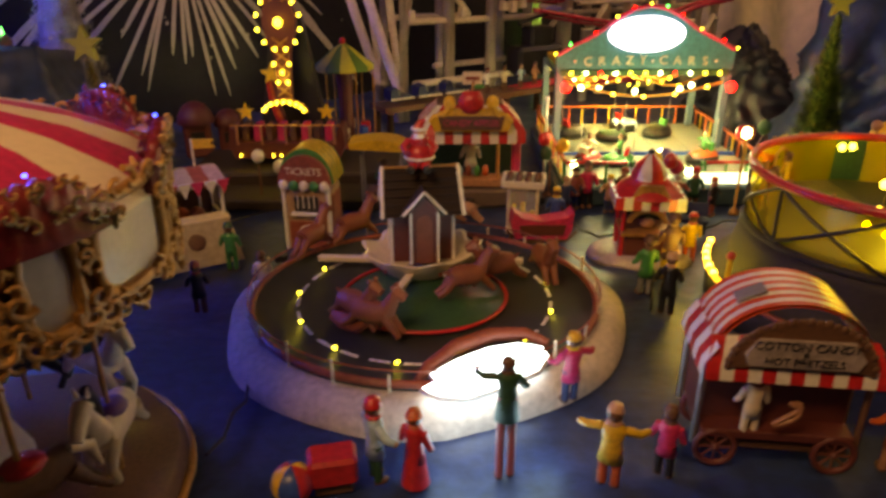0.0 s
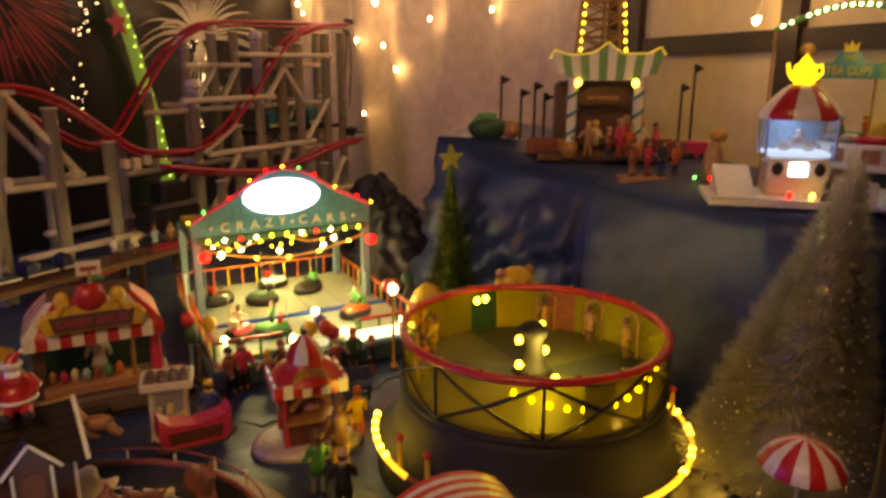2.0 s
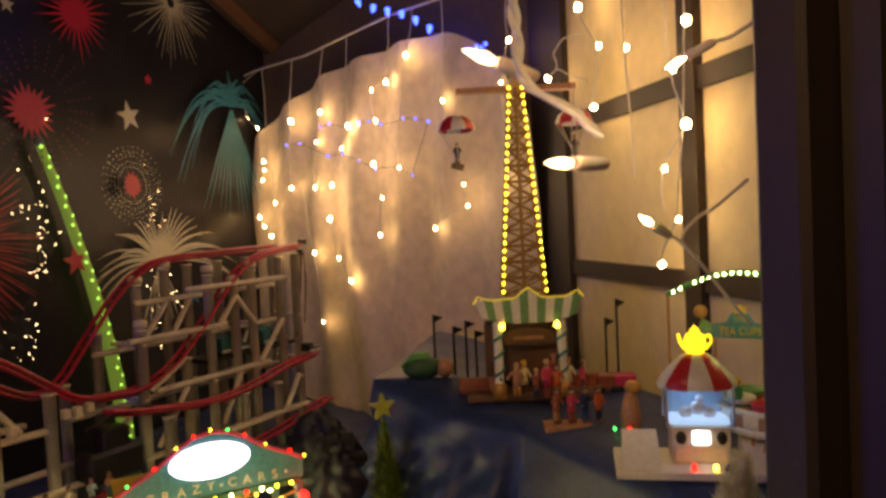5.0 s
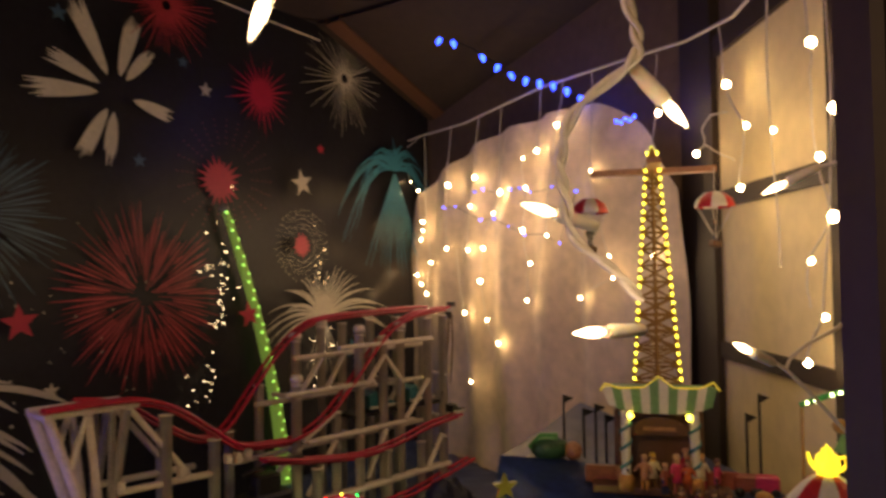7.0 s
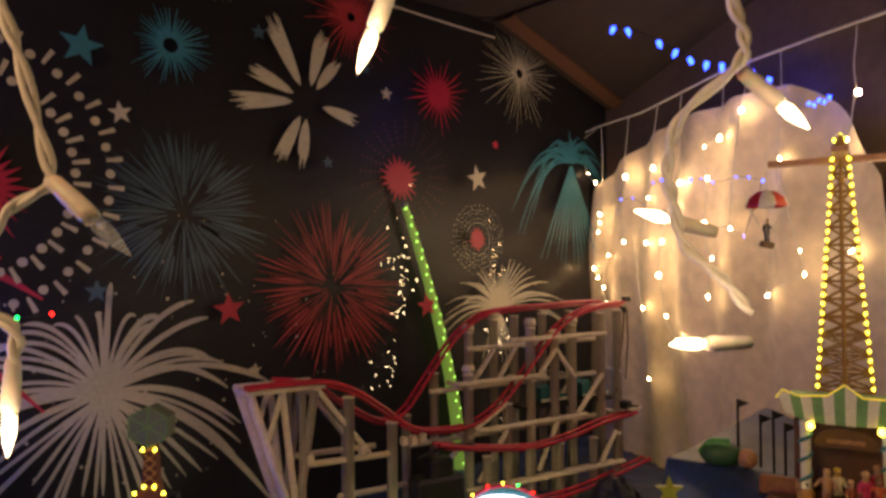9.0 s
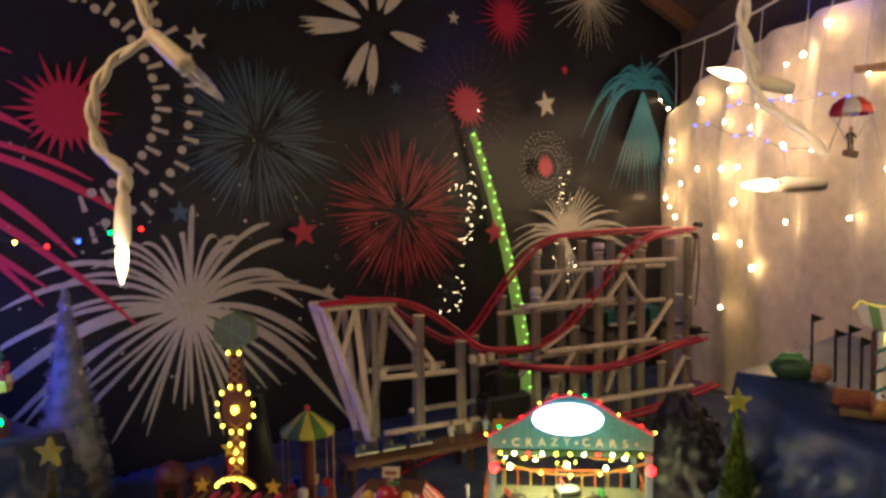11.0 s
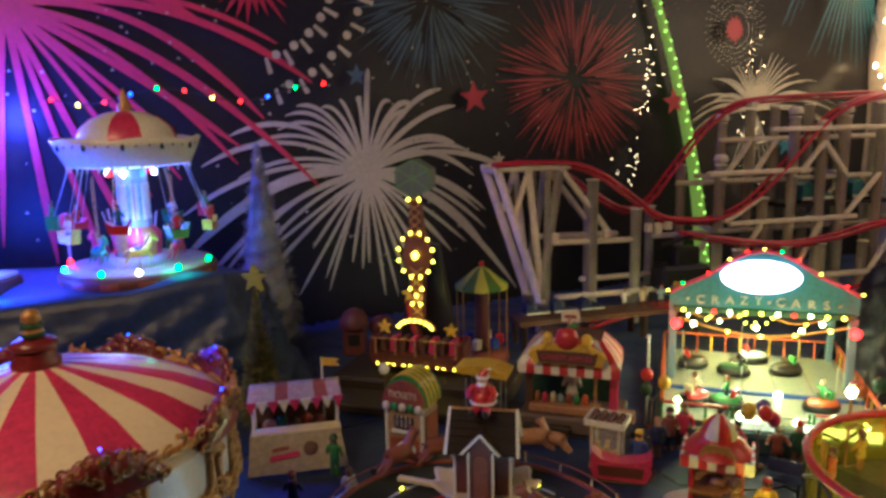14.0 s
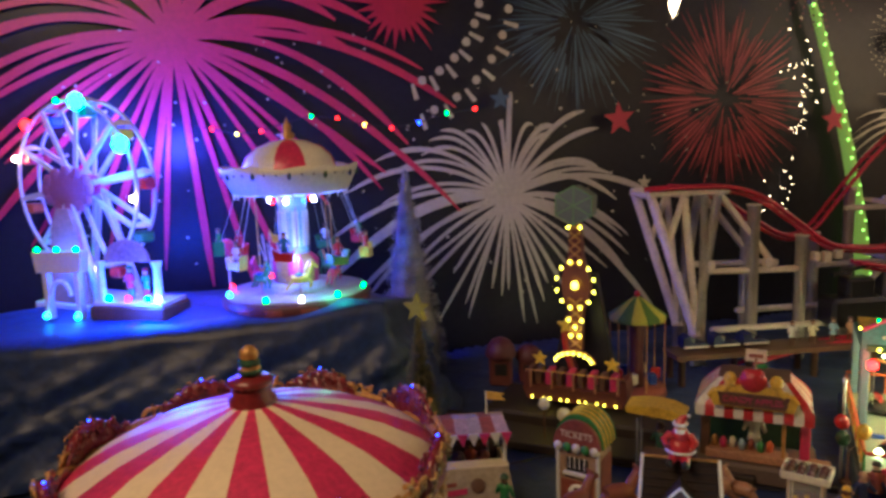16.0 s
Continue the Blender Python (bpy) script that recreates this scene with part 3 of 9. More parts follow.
# needle bursts cut by the banner's upper edge
spray(-0.365, 1.12, 0.115, 40, P_WHITE, "cream needle burst", 0.0050, 0.001, 0.012, 0.0, 0.0, 0.4)
spray(-0.05, 1.065, 0.130, 54, P_DULL, "dark pink needle burst", 0.0050, 0.001, 0.010, 0.0, 0.0, 0.5)
# teal weeping burst by the corner
polys = []
for i in range(38):
    a = radians(14 + 156 * i / 37 + rng.uniform(-2, 2))
    c = abs(math.cos(a))
    polys.append(frond(0.71, 0.80, a, 0.0, (0.16 + 0.12 * c) * rng.uniform(0.75, 1.05), 0.0056, (0.07 + 0.22 * c) * rng.uniform(0.85, 1.1)))
for i in range(14):
    polys.append(frond(0.71, 0.80, radians(-116 + 4 * i), 0.01, 0.33 * rng.uniform(0.6, 1), 0.0055, 0))
print_part("printed_firework", polys, P_TEAL, "teal weeping firework")
# small cream palm behind the coaster
polys = []
for i in range(34):
    a = radians(8 + 164 * i / 33)
    polys.append(frond(0.403, 0.385, a, 0.0, (0.10 + 0.17 * abs(math.cos(a)) * (1.25 if math.cos(a) > 0 else 0.8)) * rng.uniform(0.8, 1.05), 0.0052, 0.12 * abs(math.cos(a)) ** 1.3, 0.0, 10))
for i in range(8):
    polys.append(streak(0.403, 0.385, radians(-120 + 9 * i), 0, 0.12, 0.006, 0.002, 0.02))
print_part("printed_firework", polys, P_WHITE, "small cream palm-shaped firework")
# red centre with rings of dots
polys = []
for ring in range(5):
    for i in range(36):
        a = 2 * math.pi * i / 36 + ring * 0.03
        q = (0.042 + 0.0115 * ring) * rng.uniform(0.96, 1.04)
        polys.append(disc(0.330 + q * math.cos(a), 0.572 + q * math.sin(a), rng.uniform(0.0012, 0.0022), 6))
spikes(0.330, 0.572, 0.036, 13, P_RED, "", 0.020, 0.3)
print_part("printed_dots", polys, P_GREY)
polys = []
for ring in range(5):
    for i in range(24):
        a = 2 * math.pi * i / 24
        q = 0.075 + 0.013 * ring
        polys.append(disc(0.095 + q * math.cos(a), 0.72 + q * math.sin(a), 0.003, 6))
print_part("printed_dots", polys, material("print_dim_red", (0.12, 0.03, 0.04), 0.6, bump=0))
# fine sparks scattered round the cream palm
polys = []
for i in range(46):
    a, q = rng.uniform(0, 6.28), rng.uniform(0.12, 0.36)
    polys.append(disc(-0.42 + q * math.cos(a), 0.30 + 0.8 * q * math.sin(a) + 0.05, rng.uniform(0.0012, 0.0026), 6))
print_part("printed_dots", polys, P_GREY)
# dashes and dots on an arc
polys = []
for i in range(26):
    a = radians(-75 + 150 * i / 25)
    for q, w in ((0.17, 0.012), (0.225, 0.010)):
        if i % 2:
            polys.append(disc(-0.79 + q * 1.02 * math.cos(a), 0.66 + q * math.sin(a), 0.008, 10))
        else:
            polys.append(streak(-0.79, 0.66, a, q, q + 0.028, 0.006, 0.009, 0, 3))
print_part("printed_dots", polys, P_GREY)
for s, z, r, mt, tn in ((-0.343, 0.424, 0.034, P_RED, 5), (0.154, 0.41, 0.032, P_RED, 8), (-0.583, 0.466, 0.022, P_BLUE, 0), (0.323, 0.727, 0.036, P_WHITE, 12),
                        (-0.545, 0.782, 0.022, P_WHITE, 10), (-0.609, 0.89, 0.038, P_TEAL, -8), (0.037, 0.902, 0.018, P_GREY, 0), (0.389, 0.82, 0.015, P_RED, 0),
                        (-0.02, 0.95, 0.014, P_BLUE, 0), (-0.29, 0.30, 0.016, P_GREY, 0), (0.50, 0.30, 0.028, P_TEAL, 4), (-0.12, 0.73, 0.016, P_BLUE, 6), (-0.28, 0.98, 0.018, P_BLUE, 3)):
    star(s, z, r, mt, tn)

# glowing tube that stands before the banner like a rocket trail
pts = [on_back(0.094 + 0.172 * (1 - (1 - u) ** 1.6), 0.650 - 0.665 * u, 0.03) for u in [i / 16 for i in range(17)]]
tube = thing("light_tube", "glowing curved plastic tube like a rocket trail", "lamp", Matrix.Identity(4))
part("tube", Mesh().tube(pts, [0.008 + 0.010 * (i / 16) for i in range(17)], 12), L_TUBE, tube)
part("end_cap", Mesh().ball(pts[0], 0.010), GREY, tube)
for i in range(34):
    u = (i + 0.5) / 34 * 16
    q = pts[int(u)].lerp(pts[min(16, int(u) + 1)], u - int(u))
    bulb(tube, L_BEAD, q + BN * (0.006 + 0.010 * u / 16) + BD * (0.004 if i % 2 else -0.004), 0.0030, "led_bead")

# reflections of warm lights, built as tiny glowing dots on strands before the banner
L_REFLECTION = glow("reflected_warm_light", (1.0, 0.70, 0.36), 9)
reflections = thing("light_reflections", "reflections of warm lights, built as tiny glowing dots on wire", "string lights", Matrix.Identity(4))
rng = random.Random(11)
for s0, z0, sp, n in ((0.095, 0.47, (0.022, 0.075), 38), (0.05, 0.25, (0.025, 0.035), 14), (0.405, 0.37, (0.016, 0.10), 70), (0.43, 0.30, (0.03, 0.03), 22)):
    line = [on_back(s0 + 0.014 * math.sin(i * 1.3 + s0 * 40), z0 + 0.1 - 0.025 * i, 0.02) for i in range(9)]
    part("strand", Mesh().tube(line, 0.0005, 5), BLACK, reflections)
    for _ in range(n):
        bulb(reflections, L_REFLECTION, on_back(s0 + rng.gauss(0, sp[0]), z0 + rng.gauss(0, sp[1]), 0.02), rng.choice((0.0008, 0.0011, 0.0014)))

# ---- string lights along the curtain and windows ----
icicle = thing("icicle_lights", "white-wired icicle lights with warm glowing bulbs hung over the curtain", "string lights", Matrix.Identity(4))


def on_drape(s, z, out=0.05):
    return S0 + sd * s - SN * out + Vector((0, 0, z))


rope = [on_drape(-0.10, 0.91, 0.03), on_drape(0.1, 0.905), on_drape(0.35, 0.895), on_drape(0.69, 0.913), on_drape(0.95, 0.905), on_window(0.05, 0.89, 0.05), on_window(0.25, 0.86, 0.05), on_window(0.5, 0.88, 0.05), on_window(0.85, 0.9, 0.05)]
part("cable", Mesh().tube(rope, 0.0028, 6), WIRE, icicle)


def drop_strand(place, points, lit, r=0.0042):
    """One hanging wire that wanders from point to point, with a bulb at the lit ones."""
    line = []
    for i, (a, b) in enumerate(zip(points, points[1:])):
        for k in range(7):
            u = k / 7
            line.append(place(a[0] + (b[0] - a[0]) * u + 0.006 * math.sin(2.4 * (i + u) + 9 * a[0]) * math.sin(math.pi * u), a[1] + (b[1] - a[1]) * u, 0.048))
    line.append(place(*points[-1], 0.048))
    part("drop_wire", Mesh().tube(line, 0.0012, 5), WIRE, icicle)
    for i, q in enumerate(points):
        if i in lit:
            bulb(icicle, L_WARM, place(*q, 0.045), (r, r * 1.25, r * 0.85)[i % 3])


ALL = range(1, 20)
drop_strand(on_drape, ((0.096, 0.905), (-0.006, 0.882), (0.026, 0.778), (0.074, 0.746), (0.100, 0.649), (0.099, 0.624), (0.088, 0.598), (0.059, 0.492), (0.084, 0.465)), ALL, 0.0036)
drop_strand(on_drape, ((0.121, 0.905), (0.127, 0.719), (0.141, 0.586), (0.149, 0.529), (0.119, 0.437), (0.135, 0.395)), (3, 4, 5), 0.0036)
drop_strand(on_drape, ((0.281, 0.900), (0.255, 0.741), (0.240, 0.565)), ALL, 0.0052)
drop_strand(on_drape, ((0.426, 0.896), (0.395, 0.745), (0.370, 0.673), (0.355, 0.558)), ALL)
drop_strand(on_drape, ((0.529, 0.900), (0.512, 0.695), (0.480, 0.646), (0.430, 0.559), (0.414, 0.475), (0.443, 0.376), (0.493, 0.321)), ALL, 0.0046)
drop_strand(on_drape, ((0.688, 0.910), (0.665, 0.774), (0.610, 0.765), (0.619, 0.693), (0.604, 0.595), (0.631, 0.516), (0.615, 0.431)), ALL)
drop_strand(on_drape, ((0.768, 0.910), (0.738, 0.819), (0.696, 0.578)), ALL)
drop_strand(on_drape, ((0.859, 0.905), (0.846, 0.703), (0.895, 0.527), (0.905, 0.484), (0.807, 0.442)), ALL, 0.0032)
drop_strand(on_drape, ((1.037, 0.895), (1.034, 0.786), (1.008, 0.712), (1.012, 0.525)), (1, 2, 3))
drop_strand(on_drape, ((0.30, 0.56), (0.335, 0.39), (0.35, 0.313), (0.36, 0.211)), (1, 3), 0.0036)
drop_strand(on_window, ((0.192, 0.865), (0.208, 0.773), (0.274, 0.698), (0.249, 0.614)), ALL, 0.0048)
drop_strand(on_window, ((0.216, 0.730), (0.153, 0.740), (0.110, 0.726), (0.121, 0.698), (0.179, 0.676), (0.238, 0.655)), ())
drop_strand(on_window, ((0.121, 0.698), (0.073, 0.692)), (1,))
drop_strand(on_window, ((0.452, 0.880), (0.456, 0.756), (0.457, 0.720), (0.467, 0.623), (0.492, 0.554), (0.441, 0.507), (0.444, 0.453)), (1, 3, 4, 5), 0.0046)
drop_strand(on_window, ((0.499, 0.870), (0.499, 0.671), (0.468, 0.444), (0.427, 0.388)), ALL, 0.0044)
drop_strand(on_window, ((0.356, 0.870), (0.356, 0.675), (0.37, 0.50)), (1,), 0.0030)
for at, e in ((on_drape(0.22, 0.62, 0.10), 0.14), (on_drape(0.42, 0.56, 0.13), 0.6), (on_drape(0.66, 0.66, 0.13), 0.50), (on_drape(0.90, 0.50, 0.13), 0.30), (on_window(0.30, 0.60, 0.12), 0.55), (on_window(0.48, 0.52, 0.10), 0.25)):
    lamp("icicle_glow", "POINT", Matrix.Translation(at), e, WARM, 0.14)

edge_wire = thing("edge_cable", "pale cable strung along the dark ceiling edge", "cable", Matrix.Identity(4))
part("cable", Mesh().tube([on_back(-0.30 + 0.70 * i / 12, 1.138 - 0.030 * i / 12 - 0.006 * math.sin(math.pi * i / 12), 0.03) for i in range(13)], 0.0022, 6), WIRE, edge_wire)

# blue light strings
blue = thing("blue_lights", "strand of small blue lights along the dark ceiling", "string lights", Matrix.Identity(4))
line = [Vector((0.566, 1.55, 1.036)).lerp(Vector((1.02, 1.55, 0.878)), i / 13) * 1.0 + Vector((0, 0, 0.010 * math.sin(i * 0.9))) for i in range(14)]
line = [p.lerp(Vector((0.16, -0.04, 0.50)), 0.14 * i / 13) for i, p in enumerate(line)]
part("cable", Mesh().tube(line, 0.0012, 5), BLACK, blue)
BLUE_BULB = Mesh().lathe([(0, 0.009), (0.0046, 0.0075), (0.0060, 0.001), (0.0038, -0.006), (0, -0.011)], n=10).data("blue_bulb", L_BLU)
for i, p in enumerate(line):
    if i != 2:
        part("bulb", BLUE_BULB, None, blue, "", Matrix.Translation(p - Vector((0, 0, 0.007))) @ pose(0, 0, 0, 25 * math.sin(i * 2.1), 25 * math.cos(i * 3.3), 0))
blue2 = thing("blue_lights", "strand of tiny blue lights across the cream curtain", "string lights", Matrix.Identity(4))
line = [on_drape(0.394 + 0.0405 * i, 0.708 - 0.0035 * i + 0.006 * math.sin(1.7 * i), 0.045) for i in range(11)]
line += [on_drape(0.74 - 0.064 * i, 0.560 + 0.016 * i + 0.008 * math.sin(2.1 * i), 0.045) for i in range(9)]
part("cable", Mesh().tube(line, 0.0008, 5), BLACK, blue2)
for k, p in enumerate(line):
    if k % 5 != 2:
        bulb(blue2, L_BLU, p, (0.0022, 0.0028, 0.0018)[k % 3])
for k in range(5):
    bulb(blue2, L_BLU, on_drape(0.93 + 0.012 * k, 0.790 - 0.005 * (k % 2), 0.05), 0.0036)

# ---- large bulbs on twisted cable at the front of the display ----
front = thing("front_lights", "large clear bulbs in white sockets on twisted white cable", "string lights", Matrix.Identity(4))


def twisted(pts, parent):
    pts = [Vector(p) for p in pts]
    dense = []
    for i in range(len(pts) - 1):
        a, b, c, d = pts[max(0, i - 1)], pts[i], pts[i + 1], pts[min(len(pts) - 1, i + 2)]
        for k in range(8):
            u = k / 8
            dense.append(0.5 * ((2 * b) + (c - a) * u + (2 * a - 5 * b + 4 * c - d) * u * u + (3 * b - a - 3 * c + d) * u ** 3))
    dense.append(pts[-1])
    for ph in (0, math.pi):
        out = [p + 0.0017 * Vector((math.cos(i * 0.55 + ph), 0.8 * math.sin(i * 0.55 + ph), 0.3 * math.sin(i * 0.55 + ph))) for i, p in enumerate(dense)]
        part("cable", Mesh().tube(out, 0.0016, 6), WIRE, parent)


SOCKET = material("white_socket_plastic", (0.80, 0.70, 0.58), 0.4, var=0.15, bump=0.05)
SOCKET.node_tree.nodes["Principled BSDF"].inputs["Subsurface Weight"].default_value = 0.6
SOCKET.node_tree.nodes["Principled BSDF"].inputs["Subsurface Radius"].default_value = (0.02, 0.011, 0.006)


def c_bulb(base, tip, parent, lit=True):
    """Socket, and a pointed bulb from base towards tip."""
    a, b = Vector(base), Vector(tip)
    d = (b - a).normalized()
    m = Matrix.Translation(a) @ d.to_track_quat("Z", "Y").to_matrix().to_4x4()
    ln = (b - a).length
    h = ln * 0.52
    k = 0.74 * ln / 0.05
    prof = [(0.0, 0), (0.0040 * k, 0), (0.0050 * k, 0.003 * k), (0.0058 * k, h * 0.5), (0.0060 * k, h * 0.86), (0.0052 * k, h), (0.0046 * k, h)]
    part("socket", Mesh().lathe(prof, n=18), SOCKET, parent, "white plastic socket", m)
    g = ln - h
    prof = [(0.0043 * k, h - 0.001), (0.0050 * k, h + g * 0.18), (0.0048 * k, h + g * 0.42), (0.0034 * k, h + g * 0.70), (0.0014 * k, h + g * 0.92), (0.0002, ln)]
    glass = part("bulb", Mesh().lathe(prof, n=18), FILM_CLEAR, parent, "clear pointed glass bulb, lit" if lit else "unlit clear pointed glass bulb", m)
    glass.visible_shadow = False
    core = [(0.0, h), (0.0022 * k, h + g * 0.10), (0.0040 * k, h + g * 0.30), (0.0037 * k, h + g * 0.48), (0.0022 * k, h + g * 0.70), (0.0003, h + g * 0.90)]
    part("filament", Mesh().lathe(core if lit else [(0.0, h), (0.0006 * k, h), (0.0006 * k, h + g * 0.4), (0.0, h + g * 0.42)], n=14), L_NEAR if lit else SILVER, glass, "glowing filament" if lit else "", Matrix.Identity(4))


twisted([(0.294, 0.25, 0.68), (0.297, 0.252, 0.62), (0.302, 0.252, 0.60), (0.299, 0.252, 0.587), (0.282, 0.27, 0.57), (0.279, 0.28, 0.55), (0.283, 0.285, 0.535), (0.290, 0.29, 0.515), (0.300, 0.272, 0.50), (0.306, 0.26, 0.487)], front)
c_bulb((0.302, 0.255, 0.586), (0.336, 0.266, 0.563), front)
c_bulb((0.312, 0.31, 0.522), (0.272, 0.315, 0.534), front)
c_bulb((0.304, 0.255, 0.475), (0.268, 0.250, 0.475), front)
twisted([(0.175, 0.26, 0.70), (0.163, 0.26, 0.65), (0.160, 0.26, 0.625)], front)
c_bulb((0.160, 0.26, 0.628), (0.144, 0.259, 0.586), front)
twisted([(0.00, 0.24, 0.68), (0.004, 0.245, 0.62), (0.013, 0.245, 0.59), (0.024, 0.245, 0.55), (0.026, 0.245, 0.54)], front)
c_bulb((0.027, 0.243, 0.542), (0.060, 0.238, 0.512), front, False)
twisted([(0.026, 0.245, 0.54), (0.012, 0.24, 0.53), (0.005, 0.236, 0.514), (0.007, 0.235, 0.495), (0.018, 0.234, 0.484), (0.018, 0.233, 0.472)], front)
c_bulb((0.018, 0.233, 0.474), (0.016, 0.233, 0.436), front)
part("cable", Mesh().tube([(0.475, 0.387, 0.440), (0.488, 0.385, 0.431), (0.507, 0.385, 0.414), (0.539, 0.385, 0.382), (0.56, 0.387, 0.365)], 0.0013, 7), WIRE, front)
part("cable", Mesh().tube([(0.486, 0.386, 0.432), (0.490, 0.385, 0.440), (0.504, 0.385, 0.449), (0.527, 0.385, 0.458), (0.56, 0.387, 0.475)], 0.0012, 7), WIRE, front)
c_bulb((0.478, 0.387, 0.437), (0.441, 0.380, 0.453), front)
c_bulb((0.480, 0.346, 0.561), (0.456, 0.368, 0.546), front)
part("cable", Mesh().tube([(0.480, 0.346, 0.561), (0.487, 0.339, 0.563), (0.497, 0.332, 0.570), (0.512, 0.330, 0.585)], 0.0013, 7), WIRE, front)
for p, e in (((0.325, 0.24, 0.55), 0.035), ((0.016, 0.225, 0.45), 0.03), ((0.15, 0.245, 0.60), 0.03), ((0.275, 0.24, 0.49), 0.035)):
    lamp("front_bulb_glow", "POINT", Matrix.Translation(p), e, WARM, 0.01)


# ---- small painted figures: each one plain mesh ----
def figurine(at, h, coat, legs, label, turn=0.0, hat=None, arms=(18, 22), skirt=False, group="figures", base=False, stilt=0.0):
    me = Mesh()
    k = h / 0.065
    seed = int(abs(at[0]) * 7919 + abs(at[1]) * 4231)
    rg = random.Random(seed)
    mats = [coat, legs, SKIN, hat or BROWN, SNOW, BROWN]
    if base:
        me.lathe([(0, 0), (0.012 * k, 0), (0.011 * k, 0.003 * k), (0, 0.003 * k)], n=14, mi=4)
    stride = rg.uniform(-0.002, 0.002) * k
    if skirt:
        me.lathe([(0.011 * k, 0.001 * k), (0.0095 * k, 0.012 * k), (0.006 * k, 0.034 * k)], n=14, mi=1)
    else:
        for sx in (-1, 1):
            me.tube([(sx * 0.0044 * k, sx * stride, 0.003 * k), (sx * 0.0044 * k, sx * stride * 0.6, 0.016 * k), (sx * 0.0034 * k, 0, 0.032 * k)], [0.0031 * k, 0.0032 * k, 0.0042 * k], 10, 1)
            me.ball((sx * 0.0046 * k, sx * stride - 0.0022 * k, 0.0030 * k), 0.0036 * k, (1, 1.6, 0.85), 10, 5)
    flare = rg.uniform(0.0072, 0.0098)
    me.lathe([(0, 0.022 * k), (flare * k, 0.0225 * k), (0.0072 * k, 0.033 * k), (0.0064 * k, 0.038 * k), (0.0086 * k, 0.048 * k), (0.0070 * k, 0.0515 * k), (0.0030 * k, 0.054 * k)], n=14, sy=0.74)
    me.tube([(0.0046 * k * math.cos(j), 0.0040 * k * math.sin(j), 0.0535 * k) for j in range(7)], 0.0014 * k, 6, 3)
    for sx, a in zip((-1, 1), arms):
        q = radians(a)
        bend = rg.uniform(0.2, 0.9)
        s = Vector((sx * 0.0078 * k, 0, 0.0490 * k))
        e = s + Vector((sx * math.sin(q) * 0.010 * k, -0.001 * k, -math.cos(q) * 0.010 * k))
        w = e + Vector((sx * math.sin(q) * 0.006 * k - sx * 0.002 * k * bend, -0.007 * k * bend, -math.cos(q) * 0.007 * k * (1.1 - bend)))
        me.tube([s, e, w], [0.0032 * k, 0.0028 * k, 0.0023 * k], 9)
        me.ball(w, 0.0023 * k, n=8, mi=2)
    me.ball((0, -0.0006 * k, 0.0592 * k), 0.0055 * k, (0.92, 0.95, 1.08), 14, 2)
    me.ball((0, 0.0010 * k, 0.0606 * k), 0.0056 * k, (0.98, 0.95, 0.98), 12, 5)
    if hat is not None:
        brim = rg.choice((0.0056, 0.0060, 0.0066))
        me.lathe([(brim * k, 0.0616 * k), (brim * k, 0.0626 * k), (0.0054 * k, 0.0634 * k), (0.0046 * k, 0.0668 * k), (0, 0.0678 * k)], n=14, mi=3)
    if stilt:
        me.v = [(x, y, z + stilt * min(1.0, max(0.0, (z - 0.006 * k) / (0.022 * k)))) for x, y, z in me.v]
    return solid("figurine", me, mats, label, "figurine", pose(*at, 0, 0, turn), group)


def santa(at, h, label):
    """A stout seated ornament, one plain mesh."""
    me = Mesh()
    k = h / 0.05
    me.ball((0, 0, 0.014 * k), 0.015 * k, (1, 0.9, 0.95), 16, 0)
    me.ball((0, -0.002 * k, 0.030 * k), 0.0095 * k, (1, 0.9, 0.95), 14, 0)
    me.ball((0, -0.003 * k, 0.038 * k), 0.0065 * k, n=12, mi=2)
    me.ball((0, -0.0065 * k, 0.034 * k), 0.0058 * k, (1, 0.6, 1.1), 12, 1)
    me.tube([(0.0068 * k * math.cos(2 * math.pi * j / 14), -0.002 * k + 0.0065 * k * math.sin(2 * math.pi * j / 14), 0.0425 * k) for j in range(14)], 0.0018 * k, 6, 1, closed=True)
    me.tube([(0, -0.001 * k, 0.042 * k), (0.002 * k, 0, 0.048 * k), (0.007 * k, 0, 0.051 * k)], [0.0062 * k, 0.004 * k, 0.0015 * k], 10, 0)
    me.ball((0.008 * k, 0, 0.051 * k), 0.0022 * k, n=8, mi=1)
    me.tube([(0.0148 * k * math.cos(2 * math.pi * j / 18), 0.0135 * k * math.sin(2 * math.pi * j / 18), 0.012 * k) for j in range(18)], 0.0017 * k, 6, 1, closed=True)
    for sx in (-1, 1):
        me.tube([(sx * 0.010 * k, -0.002 * k, 0.030 * k), (sx * 0.016 * k, -0.008 * k, 0.024 * k), (sx * 0.012 * k, -0.014 * k, 0.020 * k)], [0.0042 * k, 0.004 * k, 0.0034 * k], 9, 0)
        me.tube([(sx * 0.006 * k, -0.008 * k, 0.006 * k), (sx * 0.008 * k, -0.020 * k, 0.004 * k)], [0.005 * k, 0.0044 * k], 9, 0)
        me.ball((sx * 0.008 * k, -0.023 * k, 0.005 * k), 0.0045 * k, n=10, mi=3)
    return solid("figurine", me, [RED, WHITE, SKIN, BLACK], label, "figurine", pose(*at), "figures")


